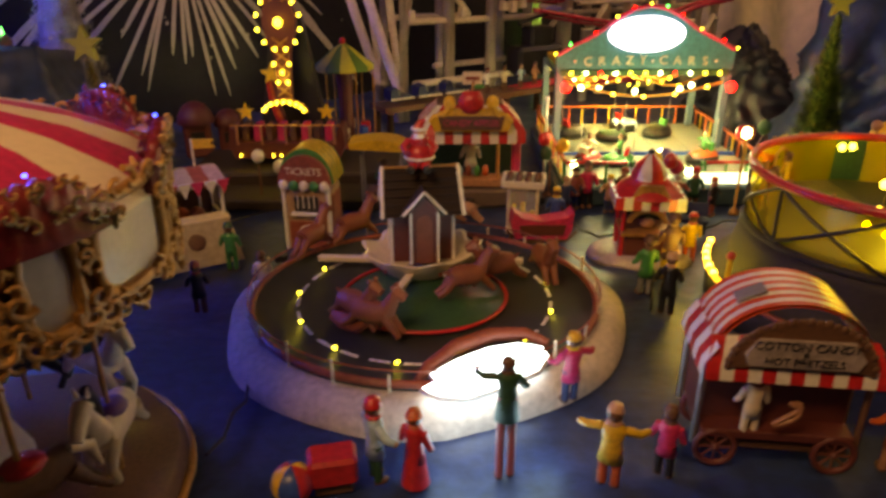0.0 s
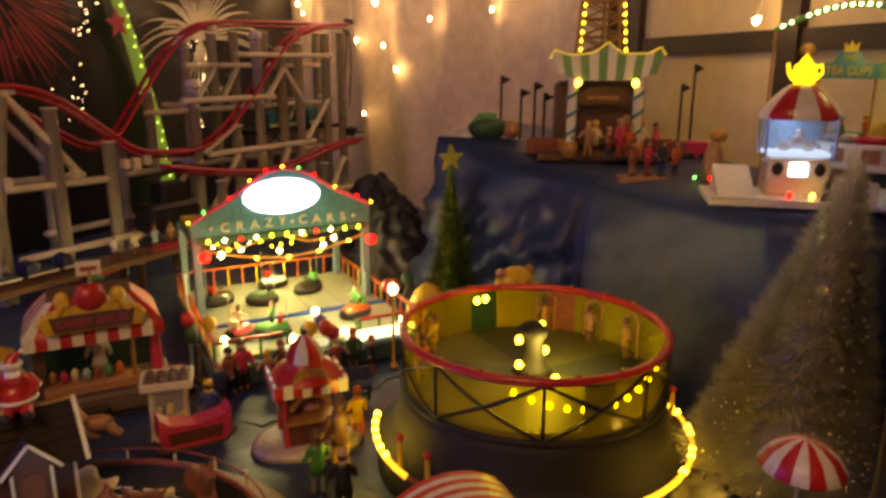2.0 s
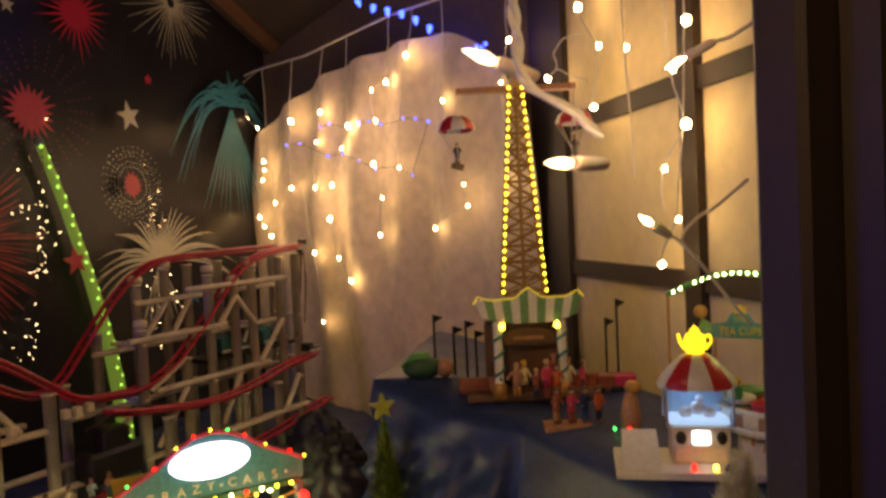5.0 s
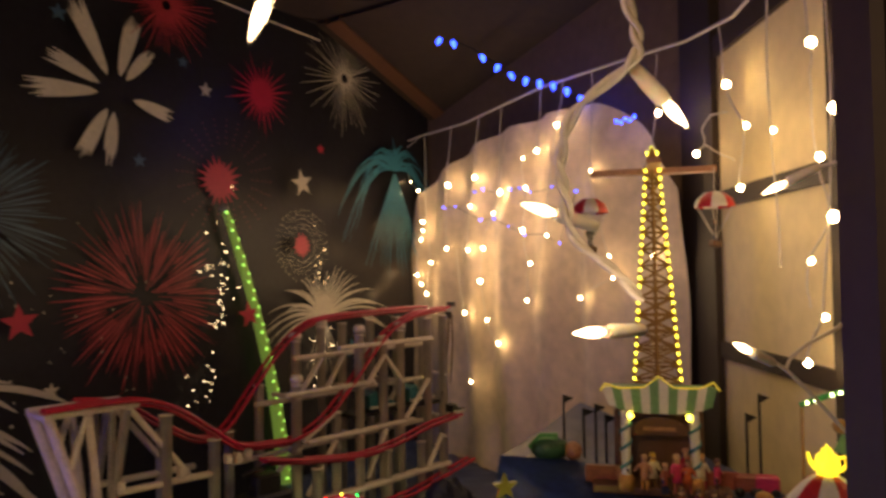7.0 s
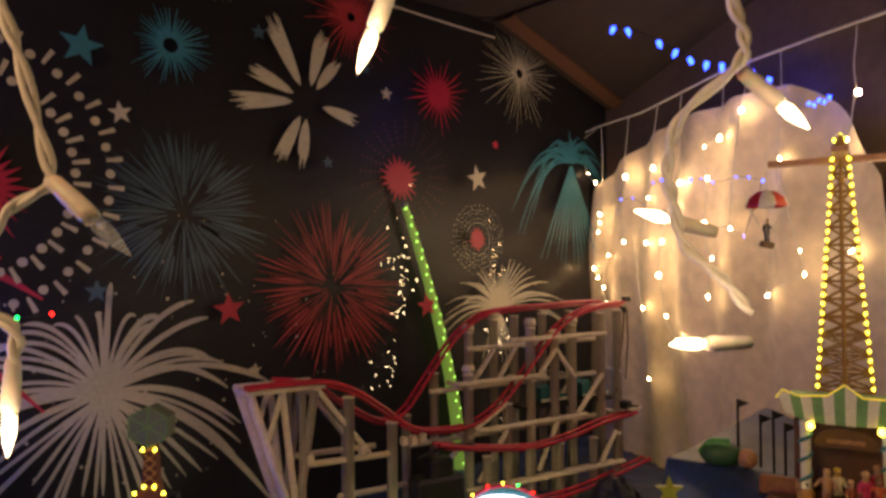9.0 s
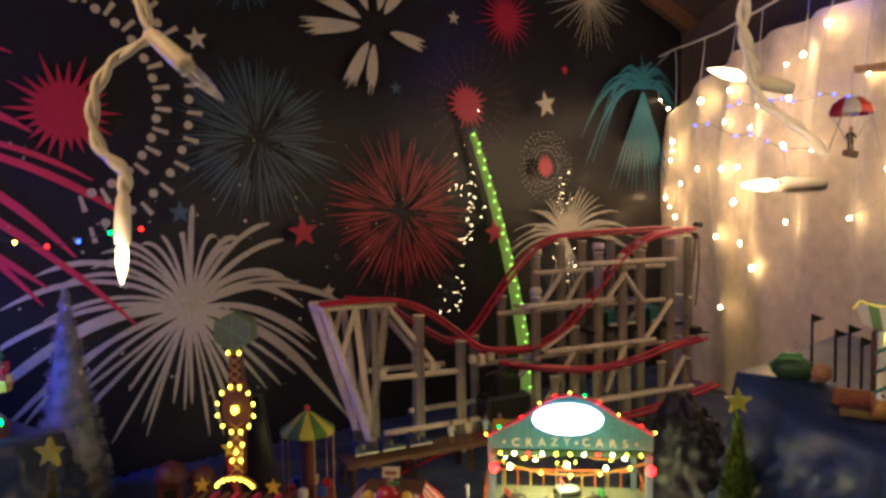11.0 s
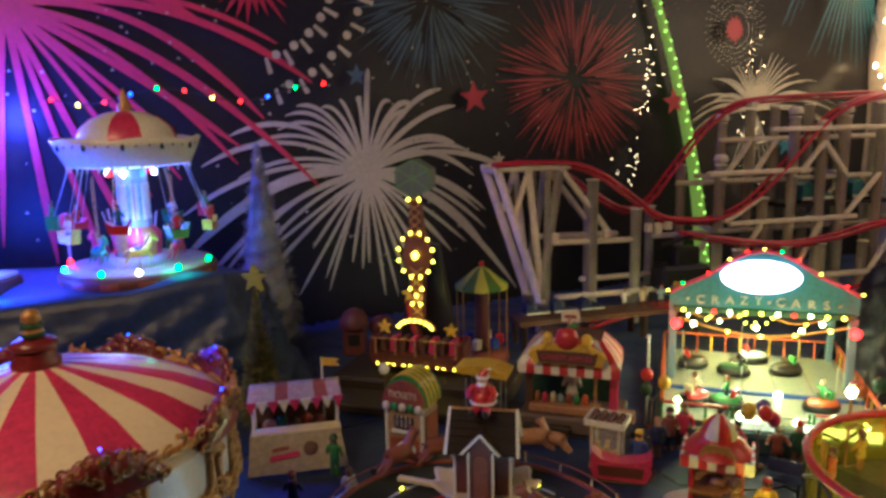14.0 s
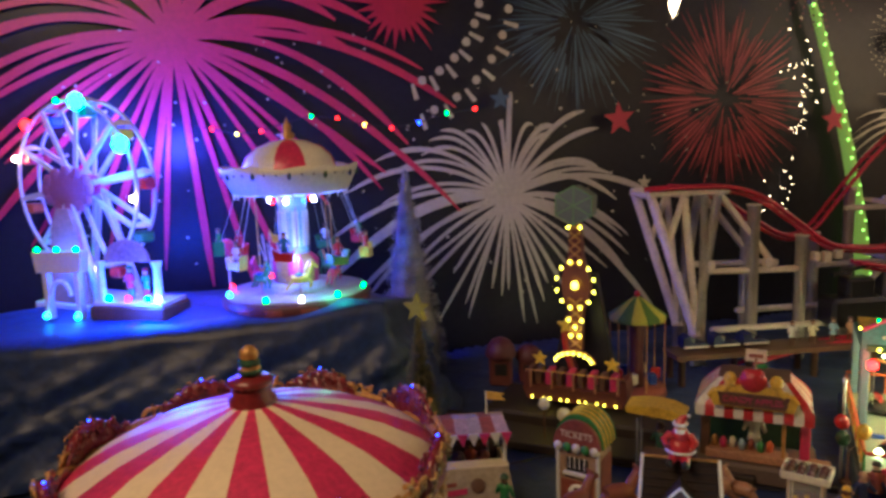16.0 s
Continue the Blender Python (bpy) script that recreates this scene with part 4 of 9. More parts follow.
def bottle_tree(at, h, r, mat, label, star_mat=None, seed=1, name="bottlebrush_tree", trunk=True, glitter=None, core=0.34, lean=(0, 0), fine=1.0, tier=0.55):
    """A bristle tree: a wire trunk with rings of fine needles."""
    rg = random.Random(seed)
    t = thing(name, label, "tree", pose(*at, lean[0], lean[1], 0))
    if trunk:
        part("trunk", Mesh().rod((0, 0, 0), (0, 0, h * 0.98), 0.004, 0.001, 8), BROWN, t)
        part("base", Mesh().lathe([(0, 0), (r * 0.45, 0), (r * 0.4, 0.006), (r * 0.12, 0.012), (0, 0.012)], n=16), BROWN, t)
    me = Mesh()
    count = int((5000 + 320000 * h * r) * fine)
    turns = h / max(0.012, 0.016 * h / 0.2)
    for _ in range(count):
        u = rg.random() ** 0.75
        a = rg.uniform(0, 2 * math.pi)
        ph = (u * turns + a / (2 * math.pi)) % 1.0
        q = r * (0.08 + 0.92 * u ** 0.85) * rg.uniform(0.72, 1.0) * (1.12 - tier * abs(ph - 0.5) * 2)
        z = h * (0.05 + 0.93 * (1 - u))
        ca, sa = math.cos(a), math.sin(a)
        w = (0.0005 + 0.0040 * r) / fine
        tip = (q * ca, q * sa, z + rg.uniform(-0.005, 0.008))
        tx, ty, tz = tip
        me.add([(0.3 * q * ca - w * sa, 0.3 * q * sa + w * ca, z - 0.003), (0.3 * q * ca + w * sa, 0.3 * q * sa - w * ca, z - 0.003), (tx + 0.8 * w * sa, ty - 0.8 * w * ca, tz), (tx - 0.8 * w * sa, ty + 0.8 * w * ca, tz)], [(0, 1, 2, 3)], 1 if rg.random() < 0.35 else 0)
    rows = []
    for i in range(22):
        u = i / 21
        q = r * (0.02 + core * u ** 0.9)
        rows.append([(q * rg.uniform(0.85, 1.15) * math.cos(2 * math.pi * j / 30), q * rg.uniform(0.85, 1.15) * math.sin(2 * math.pi * j / 30), h * (0.06 + 0.92 * (1 - u))) for j in range(30)])
    me.sheet(rows, closed=True)
    tagged(part("needles", me, mat, t), kind="stuff")
    if glitter:
        gm = Mesh()
        for _ in range(int(420 * h / 0.3 * fine)):
            u = rg.random() ** 0.7
            a = rg.uniform(0, 2 * math.pi)
            q = r * (0.08 + 0.92 * u) * 1.0
            gm.box((q * math.cos(a), q * math.sin(a), h * (0.05 + 0.93 * (1 - u))), (0.0019, 0.0019, 0.0005), (rg.uniform(0, 90), rg.uniform(0, 90), 0), bev=0.0001)
        tagged(part("glitter", gm, glitter, t, "silver glitter flakes"), kind="stuff")
    if star_mat:
        s = Mesh().slab(star_pts(0.018), -0.004, 0.004)
        part("star", s, star_mat, t, "gold star on top", pose(0, 0, h + 0.012))
    return t


PINE = [material("dark_green_bristle", (0.06, 0.13, 0.018), 0.6), material("light_green_bristle", (0.30, 0.40, 0.06), 0.45)]
PINE2 = [material("olive_bristle", (0.13, 0.13, 0.04), 0.6), material("golden_olive_bristle", (0.40, 0.34, 0.11), 0.45)]
FROST = [material("frosted_bristle", (0.60, 0.58, 0.40), 0.4, var=0.1, bump=0.1), material("pale_frosted_bristle", (0.82, 0.80, 0.66), 0.3, var=0.1, bump=0.1)]
FROSTBLUE = [material("silver_blue_bristle", (0.30, 0.30, 0.32), 0.4), material("bright_silver_bristle", (0.48, 0.48, 0.50), 0.3)]
STARM = material("gold_green_star", (0.36, 0.36, 0.06), 0.35)
GLIT = material("glitter", (0.95, 0.92, 0.84), 0.26, 0.55, var=0.05, bump=0)

bottle_tree((0.466, 0.88, 0.0), 0.205, 0.042, PINE, "dark green bristle tree with a gold star by the draped platform", STARM, seed=2)
bottle_tree((-0.342, 0.70, 0.0), 0.185, 0.036, PINE2, "slim olive bristle tree with a gold star beside the mound", STARM, seed=3)
bottle_tree((-0.515, 1.00, 0.0), 0.355, 0.066, FROSTBLUE, "tall silver frosted cone tree with glitter", None, seed=4, glitter=GLIT, core=0.68)
bottle_tree((0.500, 0.396, 0.0), 0.274, 0.078, FROST, "large frosted cream bristle tree with glitter", None, seed=5, glitter=GLIT, core=0.52, lean=(0, 12), fine=2.4, tier=0.14)

# ---- round sleigh-ride with a hut in the middle ----
AX, AY = -0.016, 0.521
ride = thing("round_ride", "dark round ride on a snow base with hut and deer", "fairground ride", pose(AX, AY, 0))
rg = random.Random(8)
prof = []
sn = Mesh()
grid = []
for i in range(64):
    a = 2 * math.pi * i / 64
    wob = 1 + 0.018 * math.sin(3 * a + 1) + 0.012 * math.sin(7 * a)
    ca, sa = math.cos(a), math.sin(a)
    grid.append([(0.164 * wob * ca, 0.157 * wob * sa, 0.0), (0.162 * wob * ca, 0.155 * wob * sa, 0.008), (0.151 * ca, 0.142 * sa, 0.017), (0.136 * ca, 0.127 * sa, 0.017), (0, 0, 0.016)])
grid.append(grid[0])
part("snow_base", sn.sheet(grid), RIMSNOW, ride, "white snow-covered rim")
part("deck", Mesh().lathe([(0, 0.0185), (0.96, 0.0185), (0.985, 0.0225), (1.0, 0.0225), (1.0, 0.012)], n=64, sx=0.139, sy=0.130), ASPHALT, ride)
part("kerb", Mesh().tube([(0.139 * math.cos(2 * math.pi * i / 48), 0.130 * math.sin(2 * math.pi * i / 48), 0.0225) for i in range(48)], 0.0030, 6, closed=True), RUST, ride)
part("hub_disc", Mesh().lathe([(0, 0.0215), (0.98, 0.0215), (1.0, 0.0195)], n=40, sx=0.066, sy=0.061), DKGREEN, ride)
part("hub_edge", Mesh().tube([(0.067 * math.cos(2 * math.pi * i / 40), 0.062 * math.sin(2 * math.pi * i / 40), 0.0215) for i in range(40)], 0.0016, 6, closed=True), RED, ride)
for i in range(26):
    a = 2 * math.pi * i / 26
    b = a + 0.15
    f = lambda w, k: (0.104 * k * math.cos(w), 0.102 * k * math.sin(w))
    part("lane_dash", Mesh().plate([f(a, 1), f((a + b) / 2, 1), f(b, 1), f(b, 0.975), f((a + b) / 2, 0.975), f(a, 0.975)], 0.0189, 0.0195), SNOW, ride)
    if i % 2 == 0:
        bulb(ride, L_YEL, (0.104 * math.cos(b + 0.05), 0.102 * math.sin(b + 0.05), 0.021), 0.0015)
for i in range(22):
    a = 2 * math.pi * i / 22
    part("rail_post", Mesh().rod((0.141 * math.cos(a), 0.132 * math.sin(a), 0.016), (0.141 * math.cos(a), 0.132 * math.sin(a), 0.034 + 0.004 * math.sin(5 * a)), 0.0011, n=6), CREAM, ride)
part("rail", Mesh().tube([(0.141 * math.cos(2 * math.pi * i / 60), 0.132 * math.sin(2 * math.pi * i / 60), 0.034) for i in range(60)], 0.0008, 5, closed=True), RUST, ride)
MAROON = material("dark_maroon_resin", (0.12, 0.030, 0.024), 0.5)
hut = part("hut", Mesh().box((0, 0, 0.072), (0.050, 0.030, 0.064), bev=0.002), MAROON, ride, "dark maroon hut with white trim", pose(-0.004, 0.050, 0.003, 0, 0, 8) @ Matrix.Diagonal((1.04, 0.98, 0.80, 1)))
tray = [(1.0 + 0.07 * math.cos(9 * 2 * math.pi * j / 72)) for j in range(72)]
rows = []
for rr, zz, wv in ((0.022, 0.020, 0), (0.028, 0.028, 0), (0.034, 0.038, 0.5), (0.039, 0.047, 1), (0.040, 0.050, 1), (0.036, 0.048, 1), (0.026, 0.041, 0), (0.0, 0.040, 0)):
    rows.append([(rr * (1 + (tray[j] - 1) * wv) * 1.22 * math.cos(2 * math.pi * j / 72), rr * (1 + (tray[j] - 1) * wv) * 1.05 * math.sin(2 * math.pi * j / 72), zz + 0.003 * (tray[j] - 1) / 0.07 * wv) for j in range(72)])
part("tray", Mesh().sheet(rows, closed=True), CREAM, hut, "cream wavy-edged tray under the hut")
for k in range(10):
    a = 2 * math.pi * k / 10
    part("tray_mark", Mesh().ball((0.0390 * math.cos(a), 0.0335 * math.sin(a), 0.034), 0.0028, (0.7, 0.7, 1.6), 8), RUST, hut)
for sy in (-1, 1):                                    # the roof falls to the front and to the back
    part("roof_slope", Mesh().add([(-0.030, 0, 0.140), (0.030, 0, 0.140), (0.032, sy * 0.024, 0.096), (-0.032, sy * 0.024, 0.096), (-0.030, 0, 0.136), (0.030, 0, 0.136), (0.032, sy * 0.021, 0.094), (-0.032, sy * 0.021, 0.094)],
                             [(0, 1, 2, 3), (4, 5, 6, 7), (0, 3, 7, 4), (1, 2, 6, 5), (2, 3, 7, 6)]), DARKROOF, hut, "dark shingled roof slope")
    for i in range(6):
        u = (i + 0.6) / 6
        part("shingle_course", Mesh().box((0, sy * (0.0006 + 0.024 * u), 0.140 - 0.044 * u + 0.0008), (0.060, 0.0016, 0.0016), (0, 0, 0)), DARKROOF, hut)
    for sx in (-1, 1):
        part("barge_board", Mesh().tube([(sx * 0.0305, sy * 0.0004, 0.1415), (sx * 0.0315, sy * 0.012, 0.119), (sx * 0.0325, sy * 0.0245, 0.0955)], 0.0016, 6), WHITE, hut)
        part("corner_post", Mesh().box((sx * 0.0252, sy * 0.0155, 0.070), (0.0022, 0.0022, 0.060)), WHITE, hut)
        part("side_gable", Mesh().add([(sx * 0.0255, -0.017, 0.098), (sx * 0.0255, 0.017, 0.098), (sx * 0.0255, 0, 0.134), (sx * 0.0240, -0.017, 0.098), (sx * 0.0240, 0.017, 0.098), (sx * 0.0240, 0, 0.134)], [(0, 1, 2), (3, 4, 5)]), MAROON, hut)
part("ridge", Mesh().rod((-0.031, 0, 0.1405), (0.031, 0, 0.1405), 0.0016, n=6), GOLD, hut)
for ang in (0, 180):
    m = pose(0, 0, 0, 0, 0, ang)
    pch = part("porch", Mesh().slab([(-0.0115, 0.046), (0.0115, 0.046), (0.0115, 0.104), (0, 0.120), (-0.0115, 0.104)], -0.030, -0.010), MAROON, hut, "gabled porch with white posts", m)
    for sx in (-1, 1):
        part("porch_roof", Mesh().add([(0, -0.033, 0.125), (sx * 0.0165, -0.033, 0.103), (sx * 0.0165, -0.008, 0.103), (0, -0.008, 0.125), (0, -0.033, 0.122), (sx * 0.0155, -0.033, 0.101), (sx * 0.0155, -0.008, 0.101), (0, -0.008, 0.122)], [(0, 1, 2, 3), (4, 5, 6, 7), (0, 1, 5, 4), (1, 2, 6, 5)]), DARKROOF, pch)
        part("barge_board", Mesh().tube([(0, -0.0335, 0.126), (sx * 0.0168, -0.0335, 0.102)], 0.0015, 6), WHITE, pch)
        part("post", Mesh().box((sx * 0.0108, -0.0312, 0.075), (0.0020, 0.0020, 0.056)), WHITE, pch)
    ad = [(0.0062 * math.cos(math.pi * k / 8), 0.090 + 0.010 * math.sin(math.pi * k / 8)) for k in range(9)]
    part("door", Mesh().slab([(-0.0062, 0.048), (0.0062, 0.048)] + ad, -0.0312, -0.0300), material("red_brown_door", (0.22, 0.075, 0.05), 0.6), pch, "arched red-brown door")


def deer_mesh():
    me = Mesh()
    me.tube([(-0.013, 0, 0.018), (-0.005, 0, 0.0185), (0.006, 0, 0.018), (0.013, 0, 0.021)], [0.0072, 0.0088, 0.0084, 0.0066], 12)
    me.tube([(0.011, 0, 0.021), (0.017, 0, 0.032), (0.020, 0, 0.036)], [0.0062, 0.0046, 0.0042], 10)
    me.tube([(0.018, 0, 0.037), (0.026, 0, 0.034)], [0.0050, 0.0032], 10)
    for sy in (-1, 1):
        me.tube([(0.010, sy * 0.0035, 0.018), (0.017, sy * 0.0035, 0.010), (0.022, sy * 0.0035, 0.004)], [0.0036, 0.0027, 0.0022], 8)
        me.tube([(-0.011, sy * 0.0035, 0.017), (-0.017, sy * 0.0035, 0.009), (-0.024, sy * 0.0035, 0.005)], [0.0042, 0.0029, 0.0022], 8)
        me.ball((0.018, sy * 0.003, 0.0415), 0.0018, n=8)
    me.tube([(-0.013, 0, 0.020), (-0.019, 0, 0.024)], [0.002, 0.0008], 6)
    return me


DEER = deer_mesh().data("deer", material("reddish_tan_resin", (0.24, 0.075, 0.04), 0.5))
for x, y, turn in ((0.034, -0.004, 20), (0.060, 0.018, 200), (0.101, 0.030, -80), (-0.050, -0.050, -40), (-0.036, -0.064, -25), (-0.105, 0.082, 60), (-0.070, 0.112, 40)):
    part("deer", DEER, None, ride, m=pose(x, y, 0.022, 0, 0, turn) @ Matrix.Scale(1.05, 4))
part("sled", Mesh().tube([(-0.068, -0.040, 0.026), (-0.060, -0.046, 0.024), (-0.048, -0.056, 0.025), (-0.040, -0.062, 0.031)], [0.006, 0.008, 0.007, 0.003], 8), RUST, ride, "small rust-red sled between the deer")
for (x0, y0), (x1, y1) in (((-0.095, 0.055), (-0.020, 0.050)), ((-0.010, 0.026), (-0.034, -0.052)), ((0.012, 0.030), (0.034, 0.000)), ((0.02, 0.056), (0.085, 0.046))):
    part("arm", Mesh().box(((x0 + x1) / 2, (y0 + y1) / 2, 0.030), (math.hypot(x1 - x0, y1 - y0), 0.0065, 0.0045), (0, 0, math.degrees(math.atan2(y1 - y0, x1 - x0)))), CREAM, ride, "cream flat arm")
part("pond_border", Mesh().tube([(-0.002, -0.128, 0.024), (0.004, -0.116, 0.026), (0.024, -0.092, 0.028), (0.050, -0.077, 0.029), (0.074, -0.074, 0.028), (0.090, -0.084, 0.026)], [0.003, 0.0045, 0.0055, 0.0055, 0.005, 0.003], 8), RUST, ride, "dark raised edge behind the lit ice")

santa((-0.020, 0.570, 0.1145), 0.040, "small red and white seated Santa ornament on the hut roof")
pond = Mesh().plate([(-0.014, 0.380), (-0.005, 0.388), (-0.009, 0.396), (0.008, 0.413), (0.030, 0.428), (0.052, 0.434), (0.068, 0.429), (0.071, 0.418), (0.062, 0.400), (0.038, 0.382), (0.014, 0.369), (-0.004, 0.372)], 0.0235, 0.028)
ice = thing("lit_ice_panel", "white glowing ice panel with a snowy edge on the ride deck", "lamp", Matrix.Identity(4))
part("ice", pond, L_POND, ice, "glowing white ice")
part("snow_edge", Mesh().tube([(x, y, 0.0255) for x, y, z in pond.v[:12]], 0.0022, 6, closed=True), SNOW, ice)
for gx in (0.0, 0.03, 0.06):
    lamp("ice_glow", "POINT", Matrix.Translation((gx, 0.334 + 0.1 * gx, 0.024)), 0.03, (0.45, 0.78, 1.0), 0.018)

TROUSERS = material("faded_pink_resin", (0.38, 0.12, 0.14), 0.5)
figurine((0.035, 0.329, 0), 0.050, DKGREEN, TROUSERS, "tall stilt-walker ornament in a green jacket and pink trousers", 180, None, (30, 88), stilt=0.033)
figurine((-0.017, 0.325, 0), 0.050, RED, RED, "girl ornament in a red dress", 150, ORANGE, skirt=True)
figurine((-0.040, 0.327, 0), 0.056, PALEBLUE, DKGREEN, "ornament in a red cap leaning over a red crate", 120, RED, (60, 60))
figurine((0.080, 0.380, 0.0165), 0.050, CRIMSON, DENIM, "ornament in blue trousers on the snow rim", 200, YELLOW, (70, 40))
figurine((0.094, 0.322, 0.0), 0.055, YELLOW, ORANGE, "juggler ornament in yellow and orange", 160, SKIN, (80, 80))
figurine((0.262, 0.332, 0.0), 0.055, ORANGE, TAN, "ornament in an orange coat beside the sweets cart", 170, YELLOW, (40, 40))
figurine((0.128, 0.330, 0.0), 0.048, CRIMSON, BLACK, "ornament in a red coat by the cart wheel", 150, BROWN)
figurine((0.330, 0.350, 0.0), 0.055, CRIMSON, DENIM, "ornament in a red jacket by the striped parasol", 200, BROWN)
figurine((0.350, 0.330, 0.0), 0.050, PALEBLUE, BROWN, "ornament in a pale jacket by the striped parasol", 180, BLACK)
figurine((0.176, 0.56, 0.0), 0.055, GREEN, GREY, "green-clothed ornament beside a bicycle", 190, BROWN)
figurine((0.185, 0.525, 0.0), 0.055, BLACK, BLACK, "dark-clothed ornament near the round ride", 160, SKIN)

for x, y, turn, k in ((-0.004, 0.722, 200, 1.15), (0.022, 0.735, 160, 0.9)):
    solid("animal_ornament", deer_mesh(), TAN, "reddish tan standing animal ornament behind the round ride", "ornament", pose(x, y, 0, 0, 0, turn) @ Matrix.Scale(k, 4))
crate = thing("crate", "red open crate beside the snow rim", "crate", pose(-0.064, 0.322, 0, 0, 0, 12))
part("box", Mesh().box((0, 0, 0.016), (0.028, 0.020, 0.018)), RED, crate)
part("stand", Mesh().box((0, 0, 0.0035), (0.022, 0.014, 0.007)), BROWN, crate)
ballm = thing("beach_ball", "striped yellow and blue ball on the cloth", "ball", pose(-0.085, 0.312, 0.012))
part("ball", Mesh().lathe([(0.012 * math.sin(math.pi * i / 10), -0.012 * math.cos(math.pi * i / 10)) for i in range(11)], n=24, mi=lambda i, j: (j // 4) % 3), [YELLOW, BLUE, RED], ballm)

bike = thing("bicycle", "small black bicycle leaning on its stand", "bicycle", pose(0.178, 0.545, 0, 0, 0, 75))
for x in (-0.013, 0.013):
    w = part("wheel", Mesh().tube([(x + 0.009 * math.cos(2 * math.pi * i / 20), 0, 0.010 + 0.009 * math.sin(2 * math.pi * i / 20)) for i in range(20)], 0.001, 6, closed=True), BLACK, bike)
    me = Mesh()
    for i in range(6):
        a = math.pi * i / 6
        me.rod((x - 0.009 * math.cos(a), 0, 0.010 - 0.009 * math.sin(a)), (x + 0.009 * math.cos(a), 0, 0.010 + 0.009 * math.sin(a)), 0.0002, n=4)
    part("spokes", me, SILVER, w)
part("frame", Mesh().tube([(-0.013, 0, 0.010), (-0.004, 0, 0.022), (0.009, 0, 0.022), (0.0, 0, 0.010), (-0.004, 0, 0.022)], 0.0009, 6).rod((0.013, 0, 0.010), (0.008, 0, 0.028), 0.0009, n=6), BLACK, bike)

# ---- striped carousel with mirrors ----
BRONZE = material("dark_bronze_gilt", (0.30, 0.19, 0.07), 0.35, 0.35, var=0.6, coat=0.3)
CRESTRED = material("deep_red_resin", (0.20, 0.018, 0.022), 0.35, var=0.5, coat=0.4)
car = thing("carousel", "striped carousel with gold-framed mirrors and horses", "carousel", pose(-0.257, 0.306, 0) @ Matrix.Diagonal((0.94, 0.94, 0.957, 1)))
part("base", Mesh().lathe([(0, 0), (0.118, 0), (0.120, 0.008), (0.114, 0.014), (0.112, 0.020), (0, 0.020)], n=48), BROWN, car, "dark brown round platform")
part("base_rim", Mesh().tube([(0.119 * math.cos(2 * math.pi * i / 64), 0.119 * math.sin(2 * math.pi * i / 64), 0.008 + 0.001 * (i % 2)) for i in range(64)], 0.0028, 6, closed=True), GOLD, car)
part("column", Mesh().lathe([(0.030, 0.020), (0.034, 0.03), (0.026, 0.05), (0.026, 0.13), (0.036, 0.16), (0.036, 0.19)], n=24), IVORY, car)
prof = [(0.008, 0.243), (0.03, 0.238), (0.06, 0.230), (0.09, 0.220), (0.116, 0.207), (0.130, 0.197), (0.131, 0.192)]
part("roof", Mesh().lathe(prof, n=96, mi=lambda i, j: (j // 4) % 2), [CRIMSON, material("warm_cream_stripe", (0.80, 0.66, 0.46), 0.4, var=0.12, coat=0.2)], car, "crimson and cream striped roof")
part("finial_base", Mesh().lathe([(0.016, 0.241), (0.0165, 0.245), (0.013, 0.248), (0.0145, 0.251), (0.010, 0.254)], n=20), CRESTRED, car)
part("finial_ring", Mesh().lathe([(0.010, 0.252), (0.0155, 0.2545), (0.016, 0.2575), (0.012, 0.260), (0.005, 0.261)], n=20), CRESTRED, car, "red scrolled ring under the finial")
part("finial", Mesh().lathe([(0.003, 0.260), (0.0078, 0.262), (0.0078, 0.2655), (0.0062, 0.2665), (0.0074, 0.268), (0.0074, 0.271), (0.0055, 0.2725), (0.0066, 0.274), (0.006, 0.278), (0.003, 0.281), (0, 0.282)], n=16, mi=lambda i, j: 0 if i in (0, 1, 4, 5) else 1), [DKGREEN, GOLD], car, "green and gold banded finial")
rg = random.Random(31)


def curl(me, put, x, z, r, rg):
    """A small scroll of relief: a tapering spiral with a leaf on its back."""
    a0, sg = rg.uniform(0, 6.28), rg.choice((-1, 1))
    pts = [put(x + r * (1 - 0.10 * k) * math.cos(a0 + sg * 0.75 * k), z + r * (1 - 0.10 * k) * math.sin(a0 + sg * 0.75 * k), 0.0010 + 0.0003 * k) for k in range(8)]
    me.tube(pts, [r * (0.34 - 0.022 * k) for k in range(8)], 5)
    b = a0 + sg * rg.uniform(0.3, 2.5)
    me.tube([put(x + r * 0.7 * math.cos(b), z + r * 0.7 * math.sin(b), 0.001), put(x + r * 1.3 * math.cos(b), z + r * 1.3 * math.sin(b), 0.002), put(x + r * 1.8 * math.cos(b + 0.3), z + r * 1.8 * math.sin(b + 0.3), 0.001)], [r * 0.22, r * 0.34, r * 0.06], 5)


